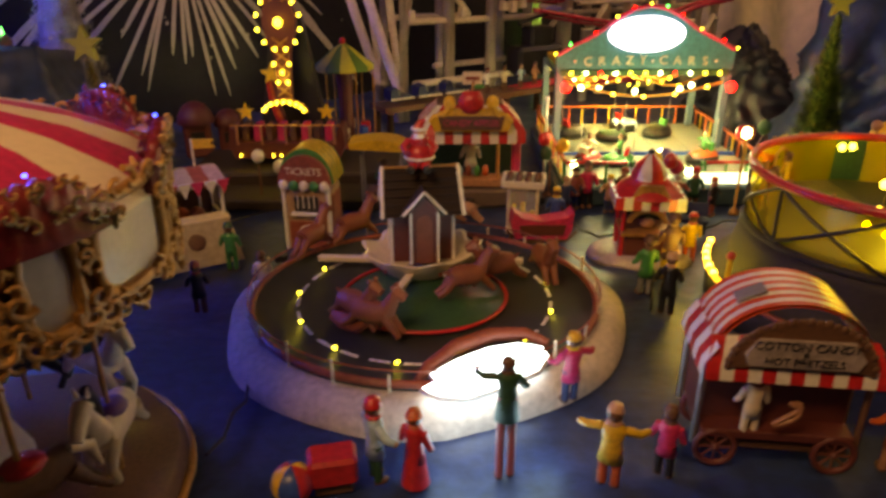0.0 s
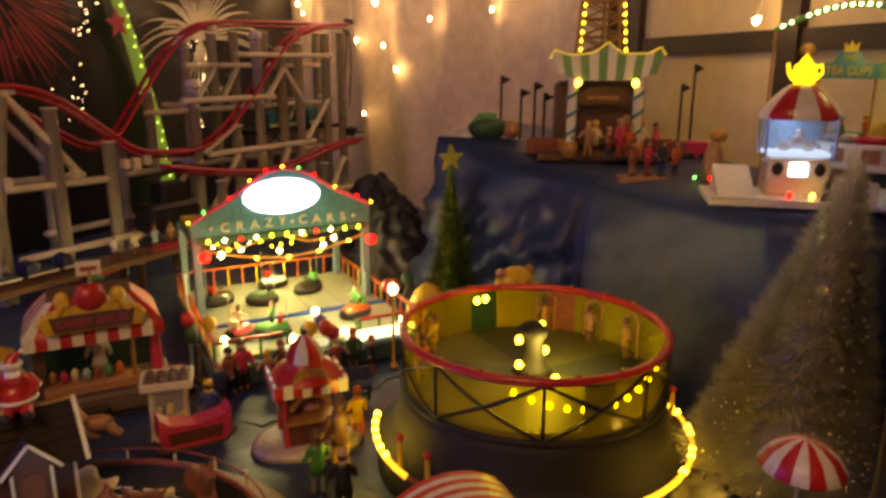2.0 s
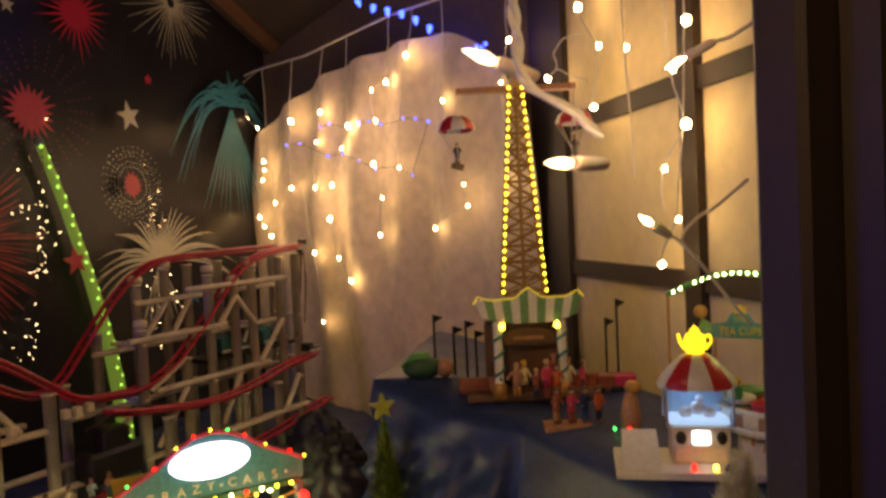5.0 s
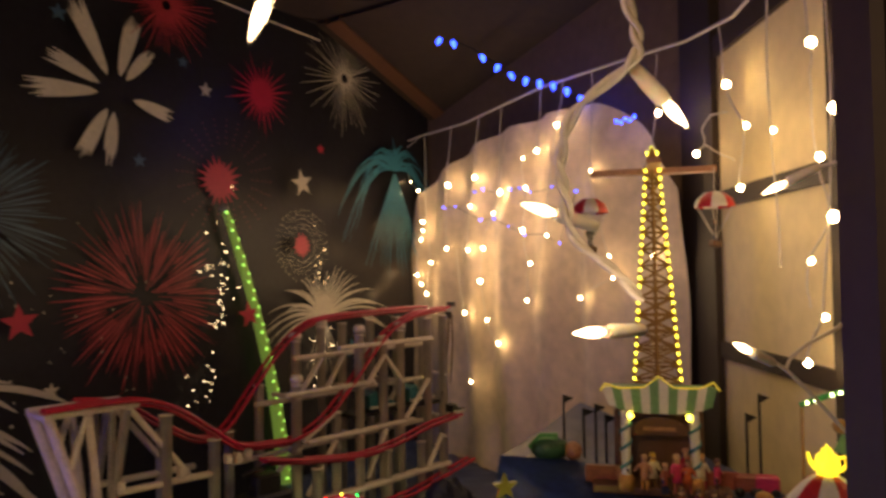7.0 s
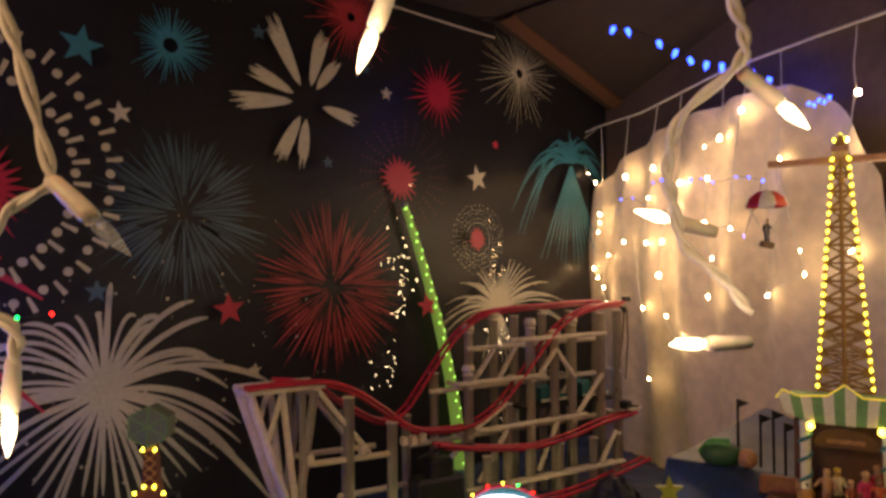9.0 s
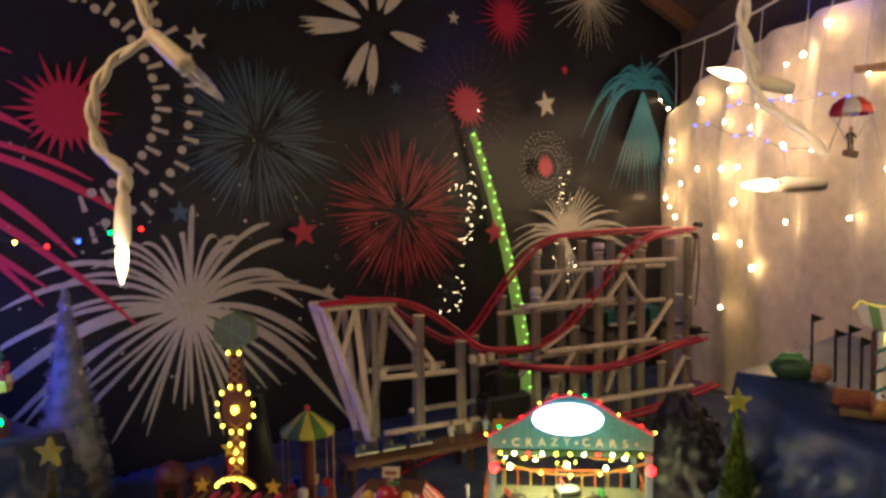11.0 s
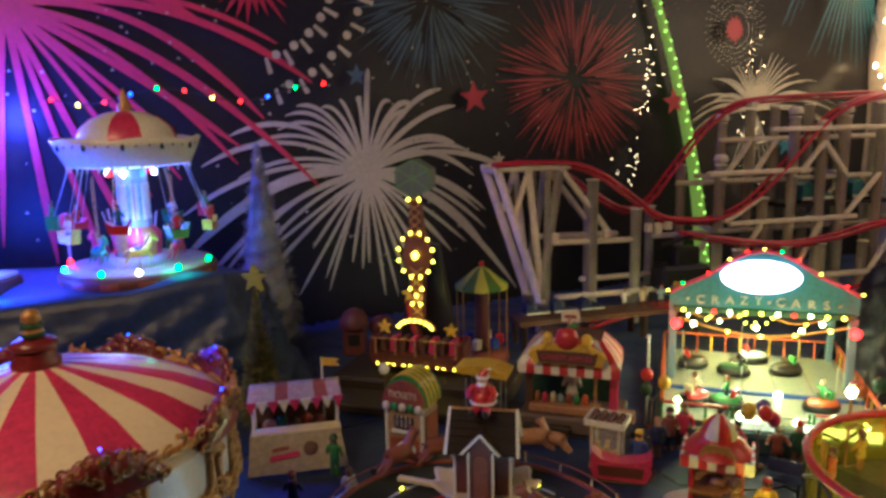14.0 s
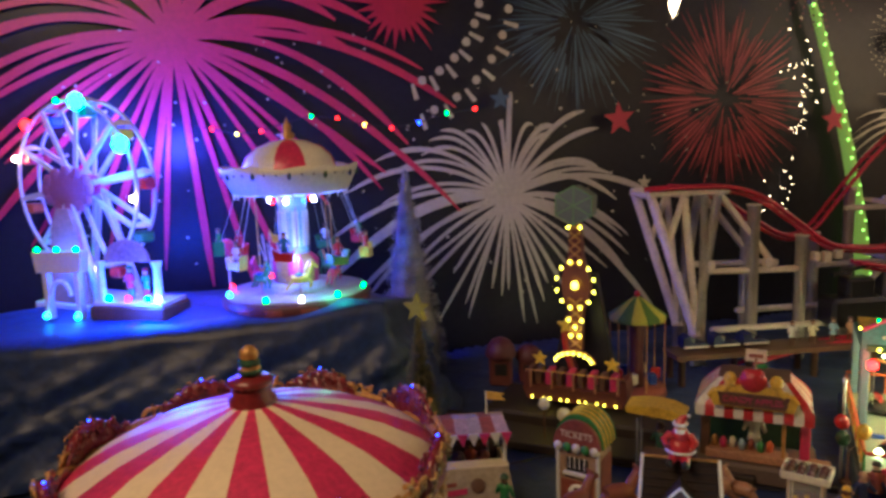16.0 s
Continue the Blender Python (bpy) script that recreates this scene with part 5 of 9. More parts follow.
for i in range(16):
    ang = 22.5 * i - 7.5
    m = pose(0, 0, 0, 0, 0, ang)
    big = i % 2 == 0
    w, h0, h1 = (0.032, 0.150, 0.209) if big else (0.014, 0.147, 0.205)
    zc, hh = (h0 + h1) / 2, (h1 - h0) / 2
    R1 = 0.1255

    def curved(x, out, z):
        a = x / R1
        return ((R1 + out) * math.sin(a), -(R1 + out) * math.cos(a), z)

    def edge(t, k):
        """A rounded-rectangle outline, pinched at the sides."""
        c, sn_ = math.cos(t), math.sin(t)
        q = 0.62
        return (w * k * math.copysign(abs(c) ** q, c), zc + hh * k * math.copysign(abs(sn_) ** q, sn_) * (1 + 0.10 * math.cos(2 * t)))

    rows = [[curved(0, 0.0035, zc)] * 28] + [[curved(edge(2 * math.pi * j / 28, kk)[0], 0.0035, edge(2 * math.pi * j / 28, kk)[1]) for j in range(28)] for kk in (0.5, 0.84)]
    mp = part("mirror_panel", Mesh().sheet(rows, closed=True), MIRROR, car, "old mirror", m)
    fr = Mesh()
    rim = [curved(edge(2 * math.pi * j / 36, 0.85)[0], 0.0045, edge(2 * math.pi * j / 36, 0.85)[1]) for j in range(36)]
    fr.tube(rim, [0.0022 + 0.0016 * rg.random() for _ in range(36)], 6, closed=True)
    n = 24 if big else 16
    for j in range(n):
        x, z = edge(2 * math.pi * (j + rg.uniform(-0.3, 0.3)) / n, rg.uniform(0.92, 1.06))
        curl(fr, lambda p, q, o: curved(p, 0.005 + o, q), x, z, rg.uniform(0.0042, 0.0074), rg)
    part("frame", fr, GOLD, mp, "ornate gold frame")
    if not big:
        crest = [(-0.037, 0.194)] + [(0.037 * u, 0.197 + 0.022 * (1 - abs(u) ** 2.2) + 0.0022 * abs(math.sin(4.5 * math.pi * u))) for u in [-1 + k / 18 for k in range(37)]] + [(0.037, 0.194)]
        rows = [[((0.1345 + out) * math.sin(cx / 0.132), -(0.1345 + out) * math.cos(cx / 0.132), cz) for cx, cz in crest] for out in (-0.005, 0.0)]
        low = [[((0.1345 + out) * math.sin(cx / 0.132), -(0.1345 + out) * math.cos(cx / 0.132), 0.192) for cx, cz in crest] for out in (-0.005, 0.0)]
        cr = part("crest", Mesh().sheet([low[0], rows[0], rows[1], low[1]]), CRESTRED, car, "red and gold scrolled crest", m)
        me = Mesh()
        for j in range(13):
            u = -1 + 2 * (j + rg.uniform(-0.3, 0.3)) / 12
            curl(me, lambda p, q, o: ((0.1350 + o) * math.sin(p / 0.132), -(0.1350 + o) * math.cos(p / 0.132), q), 0.034 * u, 0.197 + 0.022 * (1 - abs(u) ** 2.2) * rg.uniform(0.25, 1.0), rg.uniform(0.0026, 0.0040), rg)
        tagged(part("scroll", me, BRONZE, cr, "bronze scrolls on the crest's outer face"), kind="stuff")
        me = Mesh()
        for j in range(16):
            u = -1 + 2 * (j + rg.uniform(-0.3, 0.3)) / 15
            curl(me, lambda p, q, o: ((0.1290 - o) * math.sin(p / 0.132), -(0.1290 - o) * math.cos(p / 0.132), q), 0.034 * u, 0.205 + 0.015 * (1 - abs(u) ** 2.2) * rg.uniform(0.25, 1.0), rg.uniform(0.0026, 0.0042), rg)
        tagged(part("inner_scroll", me, CRESTRED, cr, "red scrolls on the crest's inner face"), kind="stuff")
        me = Mesh()
        for j in range(9):
            u = -1 + j / 4
            curl(me, lambda p, q, o: ((0.1350 + o) * math.sin(p / 0.132), -(0.1350 + o) * math.cos(p / 0.132), q), 0.036 * u, 0.1975 + 0.0225 * (1 - abs(u) ** 2.2), rg.uniform(0.0022, 0.0034), rg)
        tagged(part("gilt_edge", me, GOLD, cr, "worn gold edge of the crest"), kind="stuff")
        bulb(car, L_BLU, (0.131 * math.sin(radians(ang)), -0.131 * math.cos(radians(ang)), 0.2230), 0.0008)
part("valance", Mesh().lathe([(0.118, 0.148), (0.1235, 0.152), (0.1235, 0.194), (0.122, 0.199)], n=60), TAN, car)
me = Mesh()
for j in range(64):
    x0 = 2 * math.pi * 0.1245 * (j + rg.uniform(-0.3, 0.3)) / 64
    curl(me, lambda p, q, o: ((0.1235 + o) * math.sin(p / 0.1245), -(0.1235 + o) * math.cos(p / 0.1245), q), x0, 0.149 + rg.uniform(-0.006, 0.008), rg.uniform(0.0040, 0.0068), rg)
tagged(part("valance_scroll", me, GOLD, car, "gold scrolls under the mirrors"), kind="stuff")


def horse_mesh(mane):
    me = Mesh()
    me.tube([(-0.018, 0, 0.030), (-0.007, 0, 0.029), (0.008, 0, 0.030), (0.018, 0, 0.034)], [0.007, 0.0085, 0.008, 0.0065], 12)
    me.tube([(0.016, 0, 0.035), (0.024, 0, 0.048), (0.027, 0, 0.055)], [0.0062, 0.0045, 0.004], 10)
    me.tube([(0.025, 0, 0.056), (0.033, 0, 0.052), (0.038, 0, 0.047)], [0.0046, 0.0036, 0.0026], 10)
    for sy in (-1, 1):
        me.tube([(0.015, sy * 0.005, 0.030), (0.024, sy * 0.005, 0.021), (0.020, sy * 0.005, 0.012)], [0.0036, 0.0024, 0.002], 8)
        me.tube([(-0.015, sy * 0.005, 0.028), (-0.022, sy * 0.005, 0.018), (-0.030, sy * 0.005, 0.010)], [0.0042, 0.0026, 0.002], 8)
        me.rod((0.024, sy * 0.002, 0.059), (0.024, sy * 0.003, 0.064), 0.0012, 0.0003, 6)
    me.tube([(0.020, 0, 0.060), (0.014, 0, 0.050), (0.010, 0, 0.038)], [0.0025, 0.003, 0.0015], 8, 1)
    me.tube([(-0.019, 0, 0.033), (-0.027, 0, 0.030), (-0.030, 0, 0.018)], [0.002, 0.003, 0.001], 8, 1)
    me.ball((-0.001, 0, 0.0365), 0.0085, (1.1, 0.95, 0.45), 12, 2)
    return me


for i, (coat, mane, sad) in enumerate(((CREAM, BLACK, PURPLE), (IVORY, BROWN, TEAL), (BLACK, WHITE, RED), (IVORY, GOLD, BLUE), (TAN, CREAM, GREEN), (CREAM, BLACK, TEAL), (IVORY, BLACK, PURPLE), (BROWN, CREAM, RED))):
    ang = 45 * i + 8
    a = radians(ang)
    m = pose(0.082 * math.cos(a), 0.082 * math.sin(a), 0.016 + 0.010 * (i % 2), 0, 0, ang - 90)
    hs = part("horse", horse_mesh(mane), [coat, mane, sad], car, "", m @ Matrix.Scale(1.25, 4))
    part("pole", Mesh().rod((0, 0, 0.0), (0, 0, 0.12), 0.0012, n=8), GOLD, hs)

# ---- snack stall, ticket booth, sweets stall ----
DULLBOARD = material("dull_cream_board", (0.40, 0.33, 0.23), 0.55, var=0.4)
BOOTHTAN = material("tan_booth_resin", (0.42, 0.27, 0.16), 0.5, var=0.45, coat=0.2)
st = thing("snack_stall", "cream snack stall with a fringed awning", "stall", pose(-0.268, 0.652, 0, 0, 0, 30) @ Matrix.Diagonal((1.02, 1.0, 1.02, 1)))
BOARD = pose(0, -0.040, 0.021, -26, 0, 0)
part("counter", Mesh().slab([(-0.054, -0.022), (0.054, -0.022), (0.048, 0.020), (-0.050, 0.022)], -0.002, 0.002), DULLBOARD, st, "dull cream slanted front board with writing", BOARD)
part("counter_top", Mesh().box((0, -0.024, 0.040), (0.098, 0.018, 0.003)), CREAM, st)
part("base", Mesh().box((0, 0.008, 0.004), (0.10, 0.068, 0.008)), BROWN, st)
for sx in (-1, 1):
    part("side_board", Mesh().box((sx * 0.047, 0.004, 0.020), (0.004, 0.05, 0.030)), CREAM, st)
    for y in (-0.022, 0.03):
        part("post", Mesh().rod((sx * 0.046, y, 0.008), (sx * 0.046, y, 0.076), 0.0018, n=8), WHITE, st)
part("back_board", Mesh().box((0, 0.030, 0.040), (0.092, 0.004, 0.068)), BROWN, st)
for i in range(7):
    x0, x1 = -0.052 + 0.104 * i / 7, -0.052 + 0.104 * (i + 1) / 7
    part("awning_stripe", Mesh().add([(x0, -0.031, 0.074), (x1, -0.031, 0.074), (x1 * 0.93, 0.0, 0.084), (x0 * 0.93, 0.0, 0.084), (x1, 0.034, 0.076), (x0, 0.034, 0.076), (x0, -0.031, 0.072), (x1, -0.031, 0.072), (x1, 0.034, 0.073), (x0, 0.034, 0.073)],
                                [(0, 1, 2, 3), (3, 2, 4, 5), (0, 1, 7, 6), (6, 7, 8, 9), (5, 4, 8, 9), (0, 3, 5, 9, 6), (1, 2, 4, 8, 7)]), (LILAC, AGED, RUST)[i % 3], st)
for i in range(9):
    x = -0.047 + 0.01175 * i
    part("pennant", Mesh().slab([(x - 0.0058, 0.078), (x + 0.0058, 0.078), (x, 0.064)], -0.0325, -0.031), IVORY if i % 2 else CRIMSON, st)
part("writing_bar", Mesh().box((-0.014, -0.0030, -0.004), (0.032, 0.001, 0.006), (0, -6, 0)), CRIMSON, st, "", BOARD)
part("writing_bar", Mesh().box((-0.018, -0.0030, 0.004), (0.018, 0.001, 0.004), (0, -6, 0)), RUST, st, "", BOARD)
part("picture", Mesh().ball((0.014, -0.003, 0.002), 0.008, (1, 0.15, 1), 14), BROWN, st, "", BOARD)
for i in range(5):
    part("food_item", Mesh().ball((-0.03 + 0.014 * i, 0.005 + 0.006 * (i % 2), 0.036), 0.008, (1, 1, 0.9), 10), (TAN, GREEN, BROWN, ORANGE, RUST)[i], st)
fl = thing("flag", "small yellow pennant on a white pole", "flag", pose(-0.250, 0.688, 0))
part("pole", Mesh().rod((0, 0, 0), (0, 0, 0.108), 0.0012, n=8), WHITE, fl)
part("pennant", Mesh().slab([(0.0005, 0.098), (0.024, 0.100), (0.018, 0.104), (0.024, 0.108), (0.0005, 0.108)], -0.0008, 0.0008), YELLOW, fl)
figurine((-0.200, 0.612, 0), 0.048, GREEN, GREEN, "green-clothed ornament by the snack stall", 180, DKGREEN)
figurine((-0.158, 0.56, 0), 0.042, CREAM, TAN, "seated pale ornament near the round ride", 180, BROWN)
figurine((-0.205, 0.53, 0), 0.046, BLACK, BROWN, "dark-clothed ornament near the carousel", 200, RUST)

tk = thing("ticket_booth", "round-topped ticket booth in red and cream", "booth", pose(-0.132, 0.678, 0, 0, 0, -8) @ Matrix.Diagonal((0.92, 0.95, 1, 1)))
part("body", Mesh().box((0, 0, 0.034), (0.052, 0.042, 0.066), bev=0.004), BOOTHTAN, tk)
part("lower_panel", Mesh().box((0, -0.0215, 0.018), (0.040, 0.002, 0.028)), RUST, tk)
for sx in (-1, 1):
    part("corner_trim", Mesh().rod((sx * 0.0245, -0.0205, 0.002), (sx * 0.0245, -0.0205, 0.068), 0.0025, n=8), WHITE, tk)
    part("side_panel", Mesh().box((sx * 0.0262, 0, 0.034), (0.002, 0.030, 0.048)), RUST, tk)
part("hatch", Mesh().box((0.0, -0.0213, 0.050), (0.026, 0.002, 0.016)), BLACK, tk)
part("hatch_shelf", Mesh().box((0.0, -0.024, 0.041), (0.032, 0.007, 0.003)), WHITE, tk)
for i in range(4):
    part("hatch_bar", Mesh().rod((-0.009 + 0.006 * i, -0.0225, 0.046), (-0.009 + 0.006 * i, -0.0225, 0.059), 0.0008, n=6), WHITE, tk)
arc = [(0.030 * math.cos(math.pi * k / 14), 0.071 + 0.034 * math.sin(math.pi * k / 14)) for k in range(15)]
part("roof", Mesh().slab(arc, -0.018, 0.022), GREEN, tk, "rounded green and yellow roof")
for k in range(4):
    part("roof_band", Mesh().slab([(p[0] * 1.02, 0.071 + (p[1] - 0.071) * 1.03) for p in arc], -0.014 + 0.009 * k, -0.010 + 0.009 * k), YELLOW, tk)
part("sign", Mesh().slab([(p[0] * 0.95, 0.072 + (p[1] - 0.071) * 0.82) for p in arc], -0.024, -0.018), RUST, tk, "arched red sign")
words("sign_lettering", "TICKETS", 0.0105, CREAM, tk, pose(0, -0.0245, 0.084) @ FACE)
for i in range(5):
    part("scallop", Mesh().ball((-0.022 + 0.011 * i, -0.025, 0.070), 0.0055, (1, 0.6, 1), 10), IVORY if i % 2 == 0 else GREEN, tk)
part("price_tag", Mesh().lathe([(0, -0.001), (0.009, -0.001), (0.009, 0.001), (0, 0.001)], n=18, sx=1.5, sy=1.05), WHITE, tk, "", pose(0.003, -0.0235, 0.020) @ FACE)
words("price_lettering", "5¢", 0.015, BROWN, tk, pose(0.003, -0.0252, 0.020) @ FACE)

sh = thing("sweets_stall", "sweets stall with a red and white striped awning", "stall", pose(0.030, 0.822, 0.0) @ Matrix.Diagonal((0.90, 0.95, 0.97, 1)))
part("base", Mesh().box((0.004, 0.0, 0.011), (0.142, 0.085, 0.022)), material("dull_tan_resin", (0.13, 0.09, 0.07), 0.6), sh)
for x, mt in ((-0.056, BROWN), (0.060, CRIMSON)):
    part("post", Mesh().box((x, -0.020, 0.056), (0.011, 0.010, 0.072)), mt, sh)
part("pole", Mesh().rod((0.036, -0.030, 0.02), (0.036, -0.030, 0.09), 0.0022, n=8), GOLD, sh)
part("back_wall", Mesh().box((0, 0.030, 0.056), (0.118, 0.006, 0.070)), DKGREEN, sh)
part("counter", Mesh().box((-0.006, -0.022, 0.028), (0.096, 0.024, 0.010)), TAN, sh)
for i in range(12):
    x0, x1 = -0.066 + 0.0112 * i, -0.066 + 0.0112 * (i + 1)
    c = RED if i % 2 else IVORY
    k = 0.62
    me = Mesh().sheet([[(x0 * k, -0.012, 0.118), (x1 * k, -0.012, 0.118)], [(x0 * 0.86, -0.034, 0.105), (x1 * 0.86, -0.034, 0.105)], [(x0, -0.047, 0.094), (x1, -0.047, 0.094)], [(x0, -0.048, 0.080), ((x0 + x1) / 2 + 0.0056, -0.048, 0.080)]])
    me.sheet([[(x0 * k, -0.010, 0.116), (x1 * k, -0.010, 0.116)], [(x0 * 0.86, -0.032, 0.103), (x1 * 0.86, -0.032, 0.103)], [(x0, -0.045, 0.093), (x1, -0.045, 0.093)], [(x0, -0.046, 0.080), (x1, -0.046, 0.080)]])
    part("awning_stripe", me, c, sh)
for sx in (-1, 1):
    for i in range(6):
        y0, y1 = -0.047 + 0.014 * i, -0.047 + 0.014 * (i + 1)
        x = sx * 0.067
        me = Mesh().sheet([[(x * 0.62, -0.012 + (y0 + 0.047) * 0.5, 0.118), (x * 0.62, -0.012 + (y1 + 0.047) * 0.5, 0.118)], [(x * 0.86, y0 * 0.8 + 0.004, 0.105), (x * 0.86, y1 * 0.8 + 0.004, 0.105)], [(x, y0, 0.094), (x, y1, 0.094)], [(x * 1.01, y0, 0.082), (x * 1.01, y1, 0.082)]])
        part("awning_stripe", me, RED if i % 2 else IVORY, sh)
part("roof", Mesh().box((0, 0.010, 0.1175), (0.084, 0.046, 0.004)), BROWN, sh)
sg = part("sign_frame", Mesh().slab([(-0.044, 0.096), (0.046, 0.096), (0.050, 0.106), (0.040, 0.118), (0.018, 0.122), (-0.018, 0.122), (-0.040, 0.118), (-0.048, 0.106)], -0.054, -0.048), YELLOW, sh, "yellow sign frame with a dark board")
part("sign_board", Mesh().slab([(-0.036, 0.098), (0.037, 0.098), (0.041, 0.114), (-0.040, 0.114)], -0.056, -0.0535), BROWN, sg)
words("sign_lettering", "CANDY APPLES", 0.0098, CRIMSON, sg, pose(0, -0.0566, 0.106) @ FACE)
part("apple", Mesh().ball((0, -0.050, 0.128), 0.0145, (1.1, 0.7, 0.95), 18).ball((-0.006, -0.050, 0.136), 0.007, (1, 0.8, 0.8), 12).ball((0.006, -0.050, 0.136), 0.007, (1, 0.8, 0.8), 12), RED, sh, "glossy red apple over the sign")
part("apple_stick", Mesh().rod((0, -0.050, 0.136), (0.003, -0.050, 0.154), 0.0016, n=6), TAN, sh)
part("apple_leaf", Mesh().ball((0.009, -0.050, 0.146), 0.006, (1.2, 0.3, 0.5), 10), GREEN, sh)
for sx in (-1, 1):                                    # scrolled yellow icing round the sign
    part("scroll", Mesh().tube([(sx * (0.020 + 0.006 * k), -0.052, 0.124 + 0.004 * math.sin(1.9 * k) - 0.0035 * k) for k in range(6)], [0.005, 0.0045, 0.0045, 0.004, 0.0035, 0.003], 8), YELLOW, sh)
for x in (-0.026, 0.026):
    part("bun", Mesh().ball((x, -0.050, 0.128), 0.008, (1, 0.8, 1.1), 10), YELLOW, sh)
part("top_sign", Mesh().box((0.002, -0.030, 0.152), (0.024, 0.003, 0.014)), CREAM, sh)
part("top_sign_leg", Mesh().rod((0.002, -0.028, 0.118), (0.002, -0.028, 0.148), 0.0012, n=6), CREAM, sh)
part("writing_bar", Mesh().box((0.002, -0.032, 0.152), (0.016, 0.001, 0.004)), RUST, sh)
for i in range(7):
    part("jar", Mesh().lathe([(0, 0.033), (0.004, 0.033), (0.0042, 0.042), (0.002, 0.045), (0, 0.046)], n=10, c=(-0.045 + 0.011 * i, -0.016 - 0.004 * (i % 2), 0)), (GOLD, CRIMSON, CREAM, PALEBLUE, RUST, GREEN, ORANGE)[i], sh)
figurine((0.032, 0.812, 0.022), 0.056, IVORY, PALEBLUE, "shopkeeper ornament in a white apron in the sweets stall", 180, ORANGE)
tray = thing("crate", "small tan crate on the sweets stall base", "crate", pose(0.098, 0.795, 0.02))
part("box", Mesh().box((0, 0, 0.006), (0.024, 0.018, 0.012)), TAN, tray)

um = thing("canopy_table", "small yellow canopy on thin posts", "canopy", pose(-0.069, 0.772, 0))
part("canopy", Mesh().slab([(-0.034, 0.078), (0.030, 0.074), (0.032, 0.080), (0.016, 0.086), (0.0, 0.088), (-0.018, 0.087), (-0.035, 0.084)], -0.018, 0.018), YELLOW, um)
for sx in (-1, 1):
    for sy in (-1, 1):
        part("post", Mesh().rod((sx * 0.022, sy * 0.014, 0), (sx * 0.022, sy * 0.014, 0.071), 0.0013, n=6), GREY, um)
part("table", Mesh().box((0, 0, 0.026), (0.034, 0.022, 0.003)), BROWN, um)
figurine((-0.069, 0.790, 0), 0.055, DKGREEN, BROWN, "green-clothed ornament under the yellow canopy", 180, BROWN)

rc = thing("display_case", "glass display case with a cream tray of dark apples on top", "display case", pose(0.084, 0.712, 0.0, 0, 0, -10))
part("base", Mesh().box((0, 0, 0.004), (0.034, 0.026, 0.008), bev=0.001), CREAM, rc)
for x in (-0.015, 0.015):
    for y in (-0.011, 0.011):
        part("corner_post", Mesh().rod((x, y, 0.008), (x, y, 0.052), 0.0014, n=6), CREAM, rc)
part("glass_case", Mesh().box((0, 0, 0.030), (0.029, 0.021, 0.042)), FILM_CLEAR, rc, "clear case")
pc_ = Mesh()
rg = random.Random(8)
for _ in range(34):
    pc_.ball((rg.uniform(-0.012, 0.012), rg.uniform(-0.008, 0.008), 0.011 + rg.random() ** 2 * 0.018), 0.0028, n=6)
tagged(part("popcorn", pc_, YELLOW, rc, "heap of yellow popcorn"), kind="stuff")
tr_ = part("tray", Mesh().box((0, 0, 0.0535), (0.044, 0.034, 0.003), bev=0.0008), IVORY, rc, "cream top tray")
for x0, y0, sx, sy in ((0, -0.0165, 0.044, 0.002), (0, 0.0165, 0.044, 0.002), (-0.0215, 0, 0.002, 0.031), (0.0215, 0, 0.002, 0.031)):
    part("lip", Mesh().box((x0, y0, 0.0575), (sx, sy, 0.005)), IVORY, tr_)
for i in range(4):
    for j in range(3):
        part("apple", Mesh().ball((-0.0145 + 0.0097 * i, -0.010 + 0.010 * j, 0.0588), 0.0042, (1, 1, 0.9), 8), MAROON if (i + j) % 3 else BROWN, tr_)
sl_ = thing("red_sleigh", "small red sleigh with rounded ends before the sweets stall", "sleigh", pose(0.100, 0.686, 0.0, 0, 0, 4))
part("body", Mesh().slab([(-0.028, 0.006), (0.026, 0.004), (0.031, 0.014), (0.032, 0.034), (0.026, 0.028), (0.0, 0.024), (-0.020, 0.028), (-0.030, 0.036), (-0.032, 0.020)], -0.011, 0.009), CRIMSON, sl_)
for y in (-0.009, 0.007):
    part("runner", Mesh().tube([(-0.034, y, 0.008), (-0.028, y, 0.0022), (0.0, y, 0.0018), (0.026, y, 0.0022), (0.036, y, 0.012)], 0.0016, 6), BROWN, sl_)
part("side_panel", Mesh().slab([(-0.022, 0.010), (0.022, 0.009), (0.024, 0.020), (-0.024, 0.021)], -0.0125, -0.011), MAROON, sl_)
figurine((0.118, 0.704, 0), 0.050, BLUE, DENIM, "blue-clothed ornament behind the red sleigh", 160, YELLOW)
fp = thing("flagpole", "plain white pole beside the sweets stall", "pole", pose(0.122, 0.835, 0))
part("pole", Mesh().rod((0, 0, 0), (0, 0, 0.115), 0.0018, n=8), SILVER, fp)
part("knob", Mesh().ball((0, 0, 0.116), 0.003), WHITE, fp)

# red striped booth on its snow base
rb = thing("popcorn_booth", "red booth with a striped canopy on a snow base", "booth", pose(0.193, 0.642, 0, 0, 0, -6))
part("snow_base", Mesh().lathe([(0, 0), (0.052, 0), (0.050, 0.006), (0.044, 0.009), (0, 0.009)], n=28, sy=0.72), AGED, rb)
for sx in (-1, 1):
    for sy in (-1, 1):
        part("post", Mesh().rod((sx * 0.022, sy * 0.018, 0.008), (sx * 0.022, sy * 0.018, 0.060), 0.0024, n=8), RED, rb)
part("counter", Mesh().box((0, -0.004, 0.020), (0.042, 0.034, 0.024)), MAROON, rb)
part("back_board", Mesh().box((0, 0.016, 0.046), (0.042, 0.003, 0.030)), BLACK, rb)
